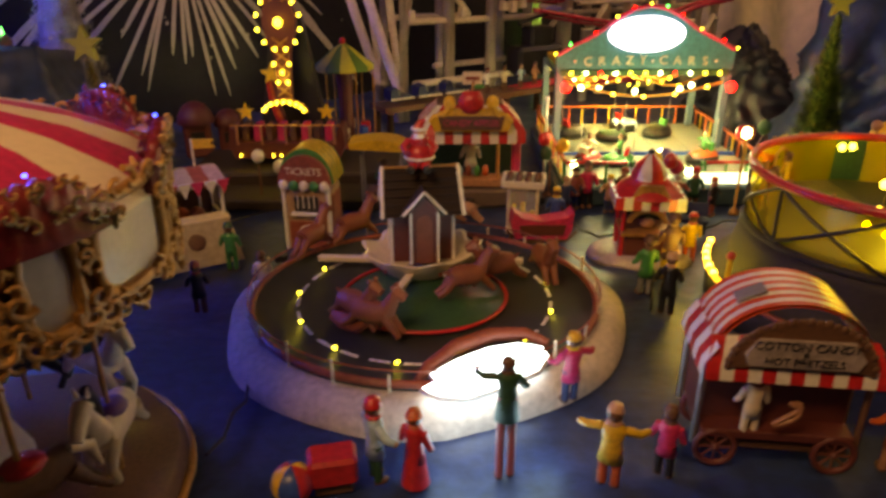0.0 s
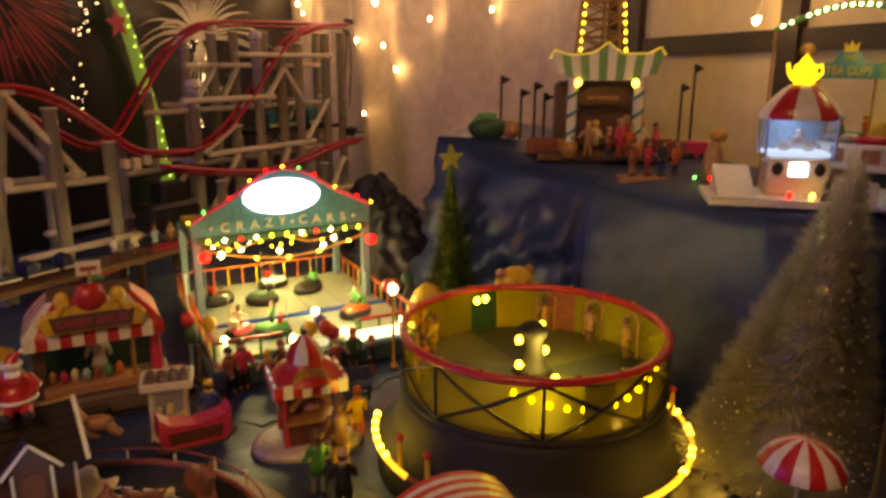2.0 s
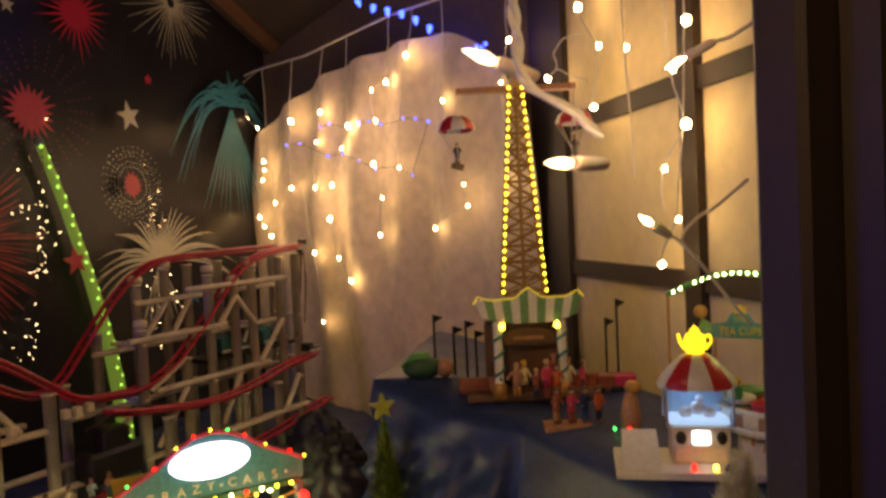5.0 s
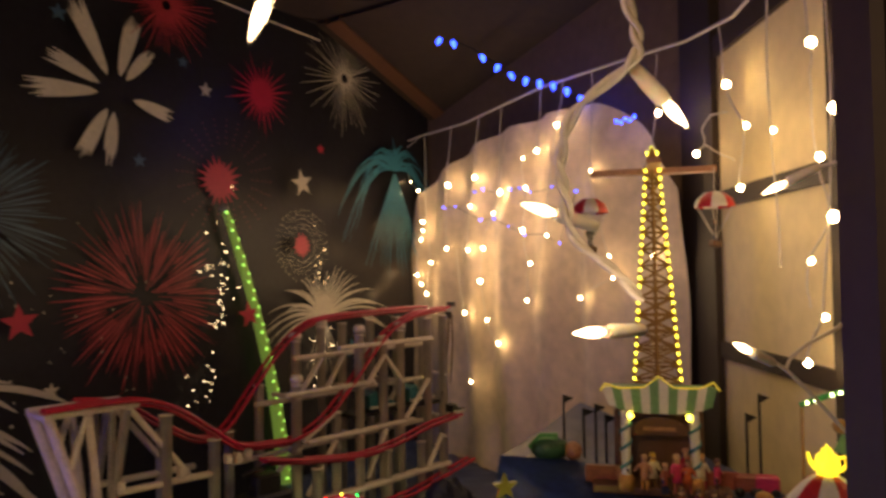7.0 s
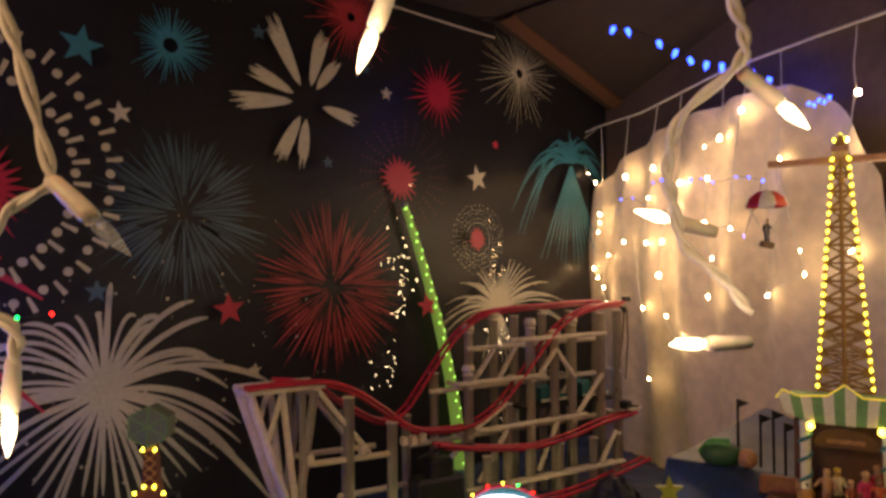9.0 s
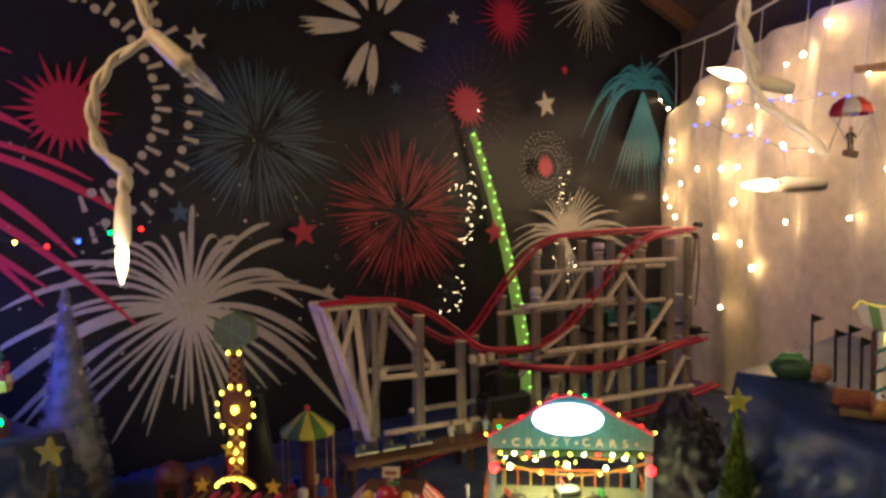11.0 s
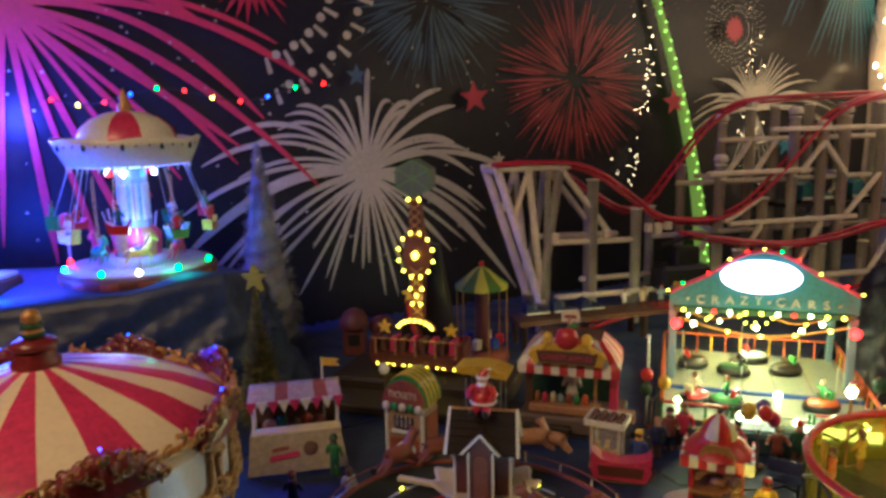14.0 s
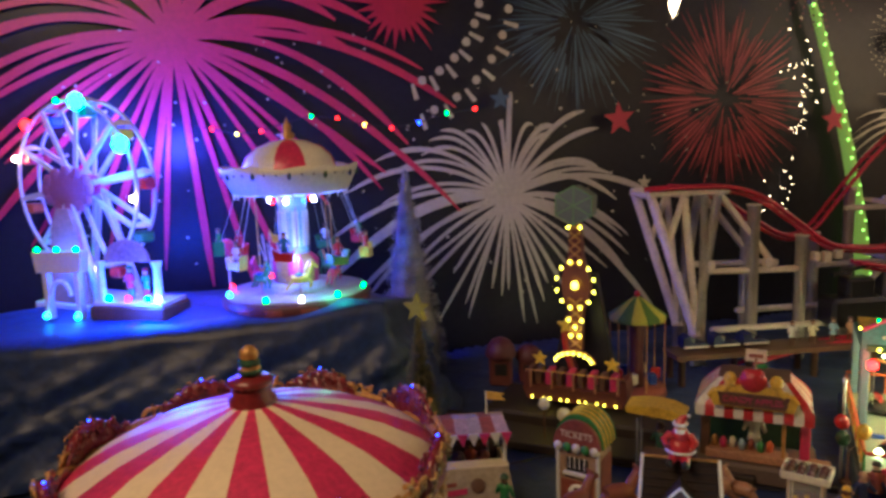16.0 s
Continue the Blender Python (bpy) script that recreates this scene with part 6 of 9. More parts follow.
part("counter_top", Mesh().box((0, -0.006, 0.033), (0.048, 0.040, 0.003)), GOLD, rb)
arch = [(0.019 * math.cos(math.pi * k / 10), 0.044 + 0.014 * math.sin(math.pi * k / 10)) for k in range(11)]
part("arch", Mesh().slab(arch + [(p[0] * 0.75, 0.044 + (p[1] - 0.044) * 0.7) for p in arch[::-1]], -0.022, -0.018), GOLD, rb)
for i in range(8):
    x0, x1 = -0.032 + 0.008 * i, -0.024 + 0.008 * i
    part("valance_stripe", Mesh().slab([(x0, 0.058), (x1, 0.058), (x1, 0.070), (x0, 0.070)], -0.027, -0.024), RED if i % 2 == 0 else IVORY, rb)
for sx in (-1, 1):
    for i in range(6):
        part("valance_stripe", Mesh().box((sx * 0.031, -0.020 + 0.008 * i, 0.064), (0.003, 0.008, 0.012), bev=0.0004), RED if i % 2 else IVORY, rb)
part("roof", Mesh().lathe([(0.032, 0.068), (0.026, 0.076), (0.016, 0.082), (0.017, 0.086), (0.012, 0.096), (0.004, 0.104), (0, 0.105)], n=24, mi=lambda i, j: (j // 3) % 2 if i > 1 else 0), [RED, IVORY], rb, "red and cream domed roof")
part("roof_sign", Mesh().slab([(-0.018, 0.069), (0.018, 0.069), (0.010, 0.082), (-0.010, 0.082)], -0.026, -0.022), GOLD, rb)
part("knob", Mesh().ball((0, 0, 0.107), 0.003), BLACK, rb)
part("popcorn", Mesh().ball((0.002, -0.010, 0.040), 0.0065, (1.2, 1, 0.7), 10), TAN, rb)
figurine((0.236, 0.628, 0.0), 0.050, YELLOW, ORANGE, "yellow-clothed ornament beside the red booth", 180, RED)
figurine((0.205, 0.590, 0.0), 0.064, BROWN, YELLOW, "tall ornament in brown with yellow trousers", 180, BROWN)
bench = thing("bench", "dark blue bench on the cloth", "bench", pose(0.262, 0.705, 0, 0, 0, -15))
part("seat", Mesh().box((0, 0, 0.014), (0.034, 0.014, 0.003)), DENIM, bench)
part("backrest", Mesh().box((0, 0.008, 0.024), (0.034, 0.003, 0.014), (-12, 0, 0)), DENIM, bench)
for x in (-0.014, 0.014):
    part("leg", Mesh().box((x, 0, 0.0065), (0.003, 0.013, 0.013)), BLACK, bench)

# ---- sweets cart with a vaulted striped roof ----
SCARLET = material("orange_scarlet_paint", (0.62, 0.07, 0.02), 0.4)
ct = thing("sweets_cart", "dark red sweets cart with a vaulted striped roof", "cart", pose(0.194, 0.340, 0, 0, 0, -7) @ Matrix.Diagonal((0.93, 0.93, 0.97, 1)))
part("body", Mesh().box((0, 0.030, 0.042), (0.094, 0.040, 0.048), bev=0.003), MAROON, ct)
part("counter", Mesh().box((0, 0.004, 0.024), (0.092, 0.018, 0.006)), MAROON, ct)
part("chassis", Mesh().box((0, 0.025, 0.014), (0.090, 0.050, 0.006)), BROWN, ct)
for sx in (-1, 1):
    for y in (0.0, 0.048):
        part("post", Mesh().rod((sx * 0.049, y, 0.014), (sx * 0.049, y, 0.078), 0.0022, n=8), SILVER if sx < 0 else BROWN, ct)
    for y in (0.006, 0.050):
        wh = part("wheel", Mesh().tube([(0.012 * math.cos(2 * math.pi * k / 24), 0.012 * math.sin(2 * math.pi * k / 24), 0) for k in range(24)], 0.0022, 8, closed=True), MAROON, ct, "", pose(sx * 0.036, y - 0.010, 0.0135) @ FACE)
        me = Mesh().ball((0, 0, 0), 0.003, n=8)
        for k in range(4):
            a = math.pi * k / 4
            me.rod((-0.012 * math.cos(a), -0.012 * math.sin(a), 0), (0.012 * math.cos(a), 0.012 * math.sin(a), 0), 0.0009, n=6)
        part("spokes", me, MAROON, wh)
for i in range(11):                                   # each stripe is an arch across the roof
    y0, y1 = 0.0046 * i, 0.0046 * (i + 1)
    rows = [[], []]
    for k in range(15):
        a = math.pi * (0.06 + 0.88 * k / 14)
        for row, y in zip(rows, (y0, y1)):
            row.append((0.046 * math.cos(a), y, 0.078 + 0.034 * math.sin(a)))
    inner = [[(p[0] * 0.95, p[1], p[2] - 0.002) for p in row] for row in rows]
    part("roof_stripe", Mesh().sheet(rows).sheet(inner), SCARLET if i % 2 == 0 else IVORY, ct)
part("roof_patch", Mesh().box((-0.024, 0.020, 0.1085), (0.018, 0.012, 0.002), (0, -26, 0)), GREY, ct)
for i in range(13):
    x0, x1 = -0.052 + 0.104 * i / 13, -0.052 + 0.104 * (i + 1) / 13
    c = RED if i % 2 == 0 else IVORY
    part("valance_stripe", Mesh().sheet([[(x0 * 0.9, 0.0, 0.090), (x1 * 0.9, 0.0, 0.090)], [(x0, -0.014, 0.078), (x1, -0.014, 0.078)], [(x0, -0.015, 0.068), (x1, -0.015, 0.068)]]).sheet([[(x0 * 0.9, 0.002, 0.088), (x1 * 0.9, 0.002, 0.088)], [(x0, -0.012, 0.077), (x1, -0.012, 0.077)], [(x0, -0.013, 0.068), (x1, -0.013, 0.068)]]), c, ct)
for sx in (-1, 1):
    for i in range(7):
        y0, y1 = -0.012 + 0.009 * i, -0.012 + 0.009 * (i + 1)
        part("valance_stripe", Mesh().sheet([[(sx * 0.046, y0, 0.088), (sx * 0.046, y1, 0.088)], [(sx * 0.053, y0, 0.077), (sx * 0.053, y1, 0.077)], [(sx * 0.054, y0, 0.068), (sx * 0.054, y1, 0.068)]]), RED if i % 2 else IVORY, ct)
gab = [(0.040 * math.cos(math.pi * k / 12), 0.078 + 0.030 * math.sin(math.pi * k / 12)) for k in range(13)]
gb = part("gable_sign", Mesh().slab(gab, -0.016, -0.010), BROWN, ct, "arched brown sign with a dark board")
part("sign_board", Mesh().slab([(-0.030, 0.081), (0.030, 0.081), (0.033, 0.088), (0.026, 0.098), (-0.026, 0.098), (-0.033, 0.088)], -0.0185, -0.0155), AGED, gb, "pale worn board with dark letters")
me = Mesh()
for k in range(27):
    a = math.pi * k / 26
    me.ball((0.0405 * math.cos(a), -0.015, 0.078 + 0.0305 * math.sin(a)), 0.0024 + 0.0006 * (k % 2), (1, 0.6, 1), 6)
tagged(part("scroll", me, BROWN, gb), kind="stuff")
words("sign_lettering", "COTTON CANDY", 0.0072, BLACK, gb, pose(0, -0.0190, 0.0945) @ FACE)
words("sign_lettering", "&", 0.0050, BLACK, gb, pose(0, -0.0190, 0.0898) @ FACE)
words("sign_lettering", "HOT PRETZELS", 0.0066, BLACK, gb, pose(0, -0.0190, 0.0848) @ FACE)
pz = Mesh().tube([(0.007 * math.sin(k * 0.6), -0.012, 0.046 + 0.008 * math.cos(k * 0.4 + 0.3)) for k in range(16)], 0.0016, 6)
part("pretzel", pz, TAN, ct)
figurine((0.178, 0.340, 0.02), 0.046, CREAM, CREAM, "pale ornament serving in the sweets cart", 180, BROWN)


# ---- bumper-car hall ----
STEELBLUE = material("steel_blue_paint", (0.13, 0.20, 0.26), 0.45)
cc = thing("bumper_car_hall", "lit bumper-car hall with a blue arched sign", "fairground ride", pose(0.258, 0.935, 0.0))
part("base", Mesh().box((0.0, -0.01, 0.012), (0.252, 0.285, 0.024)), material("dark_slate_paint", (0.035, 0.07, 0.09), 0.5), cc)
part("floor", Mesh().box((0.0, -0.005, 0.027), (0.238, 0.265, 0.005)), STAGE, cc, "pale metal driving floor")
part("kerb", Mesh().box((0.0, -0.038, 0.031), (0.236, 0.006, 0.005)), BLUE, cc)
top = [(-0.113, 0.128), (-0.113, 0.150), (-0.095, 0.161), (-0.065, 0.176), (-0.040, 0.195), (-0.020, 0.206), (0, 0.210), (0.020, 0.207), (0.040, 0.197), (0.065, 0.180), (0.095, 0.166), (0.113, 0.156), (0.113, 0.132)]
sgn = part("sign", Mesh().slab(top, -0.006, 0.006), TEAL, cc, "blue-green arched front sign")
part("sign_edge", Mesh().tube([(x, -0.004, z) for x, z in top[1:-1]], 0.003, 6), CRIMSON, sgn)
part("lit_oval", Mesh().lathe([(0, 0), (0.96, 0), (1.0, 0.0)], n=40, sx=0.048, sy=0.022), L_SIGN, sgn, "glowing white oval", pose(-0.003, -0.010, 0.177) @ FACE)
for ch, x in zip("CRAZYCARS", (-0.074, -0.056, -0.038, -0.021, -0.004, 0.022, 0.040, 0.058, 0.075)):
    words("sign_letter", ch, 0.0158, CREAM, sgn, pose(x, -0.0085, 0.143 + 0.10 * max(0, 0.02 - abs(x) * 0.3)) @ FACE)
for x in (-0.090, 0.009, 0.090):
    part("sign_dot", Mesh().ball((x, -0.007, 0.1435), 0.0022, n=8), IVORY, sgn)
part("light_bar", Mesh().box((0, -0.006, 0.129), (0.215, 0.006, 0.008)), DKGREEN, cc)
for i in range(11):
    bulb(cc, (L_YEL, L_GREENW, L_RED, L_GREENW, L_YEL)[i % 5], (-0.095 + 0.019 * i, -0.012, 0.129), 0.0024)
for i in range(11):
    k = i / 10 * (len(top) - 3) + 1
    a, b = Vector(top[int(k)]), Vector(top[min(len(top) - 1, int(k) + 1)])
    p = a.lerp(b, k - int(k))
    bulb(cc, (L_YEL, L_GRN, L_RED, L_YEL, L_RED)[i % 5], (p.x * 1.02, -0.006, p.y + 0.003), 0.0017)
for sx in (-1, 1):
    part("post", Mesh().box((sx * 0.108, 0, 0.076), (0.010, 0.010, 0.104)), STEELBLUE, cc)
    part("back_post", Mesh().box((sx * 0.108, 0.120, 0.076), (0.009, 0.009, 0.104)), STEELBLUE, cc)
    part("red_lamp", Mesh().ball((sx * 0.104 + 0.001, -0.030, 0.115), 0.0064, n=12), glow("red_signal_lamp", (1.0, 0.006, 0.006), 10), cc, "glowing red lamp")
    part("side_beam", Mesh().box((sx * 0.108, 0.06, 0.126), (0.008, 0.12, 0.008)), TEAL, cc)
    for i in range(13):
        part("rail_bar", Mesh().rod((sx * 0.118, -0.135 + 0.021 * i, 0.026), (sx * 0.118, -0.135 + 0.021 * i, 0.052), 0.0013, n=6), YELLOW if i % 2 else ORANGE, cc)
    part("rail", Mesh().box((sx * 0.118, -0.008, 0.052), (0.004, 0.262, 0.003)), ORANGE, cc)
for i in range(12):
    part("rail_bar", Mesh().rod((-0.11 + 0.02 * i, 0.126, 0.028), (-0.11 + 0.02 * i, 0.126, 0.056), 0.0015, n=6), YELLOW if i % 2 else ORANGE, cc)
part("back_rail", Mesh().box((0, 0.126, 0.056), (0.236, 0.004, 0.003)), ORANGE, cc)
for x0, x1 in ((-0.118, -0.045), (0.045, 0.118)):
    part("front_rail", Mesh().box(((x0 + x1) / 2, -0.140, 0.050), (x1 - x0, 0.003, 0.003)), RED, cc)
    for k in range(4):
        part("rail_bar", Mesh().rod((x0 + (x1 - x0) * k / 3, -0.140, 0.026), (x0 + (x1 - x0) * k / 3, -0.140, 0.051), 0.0016, n=6), GREEN, cc)
gate = part("gate", Mesh().box((0, -0.142, 0.044), (0.086, 0.002, 0.002)).box((0, -0.142, 0.034), (0.086, 0.002, 0.002)), SILVER, cc)
for x in (-0.04, 0.04):
    part("gate_bar", Mesh().rod((x, -0.142, 0.024), (x, -0.142, 0.052), 0.0015, n=6), GREEN, gate)
# Yellow lamp light under the canopy is put into its paint colour.
part("canopy", Mesh().box((0, 0.062, 0.134), (0.216, 0.120, 0.005)), YELLOW, cc, "roof panel, yellow standing in for the lamp light under it")
for i in range(9):
    part("back_scallop", Mesh().slab([(-0.106 + 0.0236 * i, 0.131), (-0.0834 + 0.0236 * i, 0.131), (-0.086 + 0.0236 * i, 0.114), (-0.0947 + 0.0236 * i, 0.109), (-0.1034 + 0.0236 * i, 0.114)], 0.121, 0.124), RUST if i % 2 else YELLOW, cc)
for gy, gz, dip in ((0.045, 0.122, 0.020), (0.090, 0.120, 0.016), (0.125, 0.112, 0.020)):
    g2 = [(-0.104 + 0.0208 * i, gy, gz - dip * abs(math.sin(2 * math.pi * i / 10))) for i in range(11)]
    gr2 = part("garland", Mesh().tube(g2, 0.0020, 6), GOLD, cc, "golden tinsel garland")
    for q in g2[::2]:
        bulb(gr2, L_YEL, (q[0], q[1] - 0.003, q[2]), 0.0022)
for i in range(6):
    a0 = -0.11 + 0.044 * i
    part("floor_line", Mesh().box((a0, 0.035, 0.0299), (0.0016, 0.17, 0.0006), bev=0.0001), GREY, cc)
gl = [(-0.10 + 0.02 * i, -0.012 + 0.0, 0.118 - 0.018 * math.sin(math.pi * i / 10)) for i in range(11)]
gr = part("garland", Mesh().tube(gl, 0.0022, 6), GOLD, cc, "golden tinsel garland")
for p in gl[1::2]:
    bulb(gr, L_GOLD, (p[0], p[1] - 0.003, p[2]), 0.0022)
for x, y, z in ((-0.082, -0.016, 0.112), (0.0, 0.03, 0.098), (0.050, 0.0, 0.106), (-0.045, 0.05, 0.10), (0.085, 0.06, 0.10)):
    bulb(cc, L_GREENW, (x, y, z), 0.0036, "ceiling_lamp")
# Hall light on the front ramp, added as two bars that glow.
part("lit_step", Mesh().box((0.070, -0.1445, 0.032), (0.084, 0.004, 0.012)), glow("white_lit_step", (0.95, 1.0, 0.62), 1.7), cc, "white front step, hall light on it put in as glow")
part("lit_step", Mesh().box((-0.02, -0.1445, 0.032), (0.050, 0.004, 0.008)), glow("dim_lit_step", (0.95, 1.0, 0.6), 0.6), cc, "white front step, weaker hall light put in as glow")
rg = random.Random(12)
for k in range(16):
    bulb(cc, (L_YEL, L_GREENW, L_GOLD)[k % 3], (-0.104 + 0.208 * rg.random(), rg.choice((0.122, 0.06, 0.0)), 0.104 + 0.018 * rg.random()), 0.0017, "garland_bulb")
for x, y in ((-0.10, -0.10), (-0.03, -0.128), (0.03, -0.130), (0.10, -0.128), (0.02, -0.05)):
    bulb(cc, L_GREENW, (x, y, 0.036), 0.0045, "floor_lamp_bulb")
for p, e in (((0.258, 0.985, 0.112), 0.72), ((0.20, 0.845, 0.085), 0.20), ((0.31, 0.845, 0.085), 0.20)):
    lamp("hall_glow", "POINT", Matrix.Translation(p), e, (1.0, 0.97, 0.42), 0.012)

for sx in (-1, 1):
    lamp("red_lamp_glow", "POINT", Matrix.Translation((0.258 + sx * 0.116, 0.885, 0.112)), 0.05, (1.0, 0.04, 0.03), 0.006)


def bumper_car(at, turn, body, trim, label, rider=None):
    t = thing("bumper_car", label, "bumper car", pose(*at, 0, 0, turn), "bumper cars")
    part("bumper", Mesh().lathe([(0.8, 0.001), (1, 0.002), (1.05, 0.006), (1, 0.010), (0.8, 0.010)], n=24, sx=0.021, sy=0.015), BLACK, t, "black rubber bumper")
    rows = []
    for x, w, z in ((-0.017, 0.008, 0.014), (-0.010, 0.012, 0.017), (0.0, 0.0125, 0.015), (0.010, 0.011, 0.0145), (0.018, 0.006, 0.011)):
        rows.append([(x, w * math.cos(math.pi * k / 8), 0.008 + (z - 0.004) * math.sin(math.pi * k / 8) * 0.8) for k in range(9)])
    part("body", Mesh().sheet(rows), body, t)
    part("seat", Mesh().box((-0.009, 0, 0.020), (0.005, 0.014, 0.012), (0, -10, 0)), trim, t)
    part("wheel", Mesh().tube([(0.004 + 0.002 * math.cos(k), 0.004 * math.sin(k), 0.021) for k in range(7)], 0.0007, 5), BLACK, t)
    part("pole", Mesh().rod((-0.016, 0, 0.012), (-0.016, 0, 0.055), 0.0007, n=6), SILVER, t)
    if rider:
        figurine((at[0], at[1], at[2] + 0.006), 0.034, rider[0], rider[1], rider[2], turn + 90, BROWN, (60, 60))
    return t


Z = 0.0297
bumper_car((0.180, 0.985, Z), 20, BLACK, RED, "dark bumper car at the back of the hall")
bumper_car((0.232, 0.965, Z), 170, DKGREEN, BLACK, "dark green bumper car on the pale floor")
bumper_car((0.300, 0.985, Z), 200, BLACK, GREEN, "black bumper car on the pale floor")
bumper_car((0.262, 1.025, Z), 10, PALEBLUE, RED, "pale blue bumper car by the back rail")
bumper_car((0.322, 0.860, Z), 195, ORANGE, GREEN, "orange bumper car with a green seat", (GREEN, GREEN, "green-clothed ornament driving a bumper car"))
bumper_car((0.215, 0.845, Z), 160, GREEN, RED, "bright green bumper car near the front", (GREEN, DENIM, "ornament driving a green bumper car"))
bumper_car((0.178, 0.850, Z), 40, RED, CREAM, "red bumper car near the front", (CREAM, RED, "pale ornament driving a red bumper car"))
figurine((0.165, 0.780, 0.0), 0.055, CRIMSON, BLACK, "ornament in a red coat watching the cars", 0, BROWN)
figurine((0.150, 0.775, 0.0), 0.05, RUST, DENIM, "ornament in a brown coat watching the cars", 0, BLACK)
figurine((0.285, 0.770, 0.0), 0.05, DKGREEN, BROWN, "ornament in a green coat by the hall gate", 0, RED)


for k, (x, y, h, c, l, hat) in enumerate(((0.205, 0.772, 0.050, BROWN, BLACK, RUST), (0.222, 0.765, 0.046, CRIMSON, BROWN, BLACK), (0.188, 0.765, 0.044, TAN, DENIM, YELLOW), (0.262, 0.760, 0.048, RUST, BLACK, CREAM), (0.136, 0.752, 0.046, DENIM, BROWN, TAN), (0.300, 0.752, 0.045, BLACK, RUST, ORANGE))):
    figurine((x, y, 0.0), h, c, l, "dark-coated ornament in the crowd before the hall", 20 * k - 60, hat, (30, 40))


def balloons(at, cols, h, label):
    t = thing("balloons", label, "balloons", pose(*at))
    part("stand", Mesh().lathe([(0, 0), (0.008, 0), (0.007, 0.003), (0.0012, 0.004), (0.0010, h * 0.7)], n=10), BROWN, t)
    rg = random.Random(len(cols) * 7 + int(h * 1000))
    for i, c in enumerate(cols):
        a = 2 * math.pi * i / len(cols)
        x, y, z = 0.014 * math.cos(a), 0.010 * math.sin(a), h + rg.uniform(-0.008, 0.008)
        b = part("balloon", Mesh().ball((x, y, z), 0.0078, (1, 1, 1.15), 12), c, t)
        part("string", Mesh().rod((x, y, z - 0.008), (0, 0, h * 0.6), 0.0003, n=4), WIRE, b)


balloons((0.242, 0.755, 0), (CRIMSON, PURPLE, DKGREEN, YELLOW, RED), 0.062, "bunch of coloured balloons on a stand")
balloons((0.128, 0.825, 0), (YELLOW, RED, DKGREEN), 0.062, "small bunch of balloons by the lit hall")
balloons((0.352, 0.800, 0), (DKGREEN, RED, ORANGE), 0.082, "bunch of balloons near the rotor ride")
lp = thing("lamp_post", "slim lamp post with a glowing globe", "lamp", pose(0.329, 0.758, 0))
part("post", Mesh().lathe([(0, 0), (0.006, 0), (0.005, 0.004), (0.0015, 0.008), (0.0014, 0.088)], n=10), GOLD, lp)
bulb(lp, L_GREENW, (0, 0, 0.094), 0.0055, "globe")
kiosk = thing("candy_kiosk", "small yellow and red kiosk behind the rotor ride", "kiosk", pose(0.392, 0.80, 0))
part("body", Mesh().box((0, 0, 0.03), (0.032, 0.026, 0.06)), RED, kiosk)
part("roof", Mesh().lathe([(0.024, 0.06), (0.016, 0.074), (0, 0.082)], n=4), YELLOW, kiosk)
part("sign", Mesh().box((0, -0.0145, 0.052), (0.024, 0.003, 0.010)), YELLOW, kiosk)

# ---- rotor ride: a yellow drum with a red rim ----
DRUMBASE = material("dull_black_resin", (0.022, 0.018, 0.014), 0.75, var=0.5, bump=0.3)
ro = thing("rotor_ride", "yellow lit drum ride with a red rim and braces", "fairground ride", pose(0.362, 0.535, 0))
R = 0.110
part("plinth", Mesh().lathe([(0, 0.0), (0.134, 0.0), (0.135, 0.024), (0.130, 0.028), (0.121, 0.030), (0.118, 0.044), (0.114, 0.062), (0.112, 0.070), (0, 0.070)], n=64), DRUMBASE, ro, "dull black round plinth")
part("lit_edge", Mesh().tube([(0.1345 * math.cos(radians(145 + 220 * i / 40)), 0.1345 * math.sin(radians(145 + 220 * i / 40)), 0.0285) for i in range(41)], 0.0022, 6), RUST, ro)
for a0, a1 in ((258, 350), (146, 192)):
    part("lit_strip", Mesh().tube([(0.1362 * math.cos(radians(a0 + (a1 - a0) * i / 20)), 0.1362 * math.sin(radians(a0 + (a1 - a0) * i / 20)), 0.0300) for i in range(21)], 0.0024, 6), glow("golden_strip", (1.0, 0.52, 0.03), 1.5), ro, "glowing golden light strip")
part("drum_floor", Mesh().lathe([(0, 0.0785), (R - 0.002, 0.0785)], n=48, mi=lambda i, j: (j // 6) % 2), [material("grey_green_floor", (0.12, 0.115, 0.035), 0.55, var=0.5), material("dark_olive_floor", (0.035, 0.045, 0.02), 0.5, var=0.5)], ro)
part("drum_wall", Mesh().lathe([(R, 0.071), (R, 0.119)], n=72), FILM_YELLOW, ro, "see-through yellow drum wall")
part("lower_ring", Mesh().tube([(R * 1.01 * math.cos(2 * math.pi * i / 64), R * 1.01 * math.sin(2 * math.pi * i / 64), 0.072) for i in range(64)], 0.0030, 8, closed=True), DRUMBASE, ro)
rim = part("rim", Mesh().tube([(R * 1.01 * math.cos(2 * math.pi * i / 64), R * 1.01 * math.sin(2 * math.pi * i / 64), 0.120) for i in range(64)], 0.0036, 8, closed=True), RED, ro, "red tubular rim")
for i in range(20):
    a = 2 * math.pi * i / 20
    part("rim_knob", Mesh().ball((R * 1.01 * math.cos(a), R * 1.01 * math.sin(a), 0.1245), 0.0016, n=8), GOLD, rim)
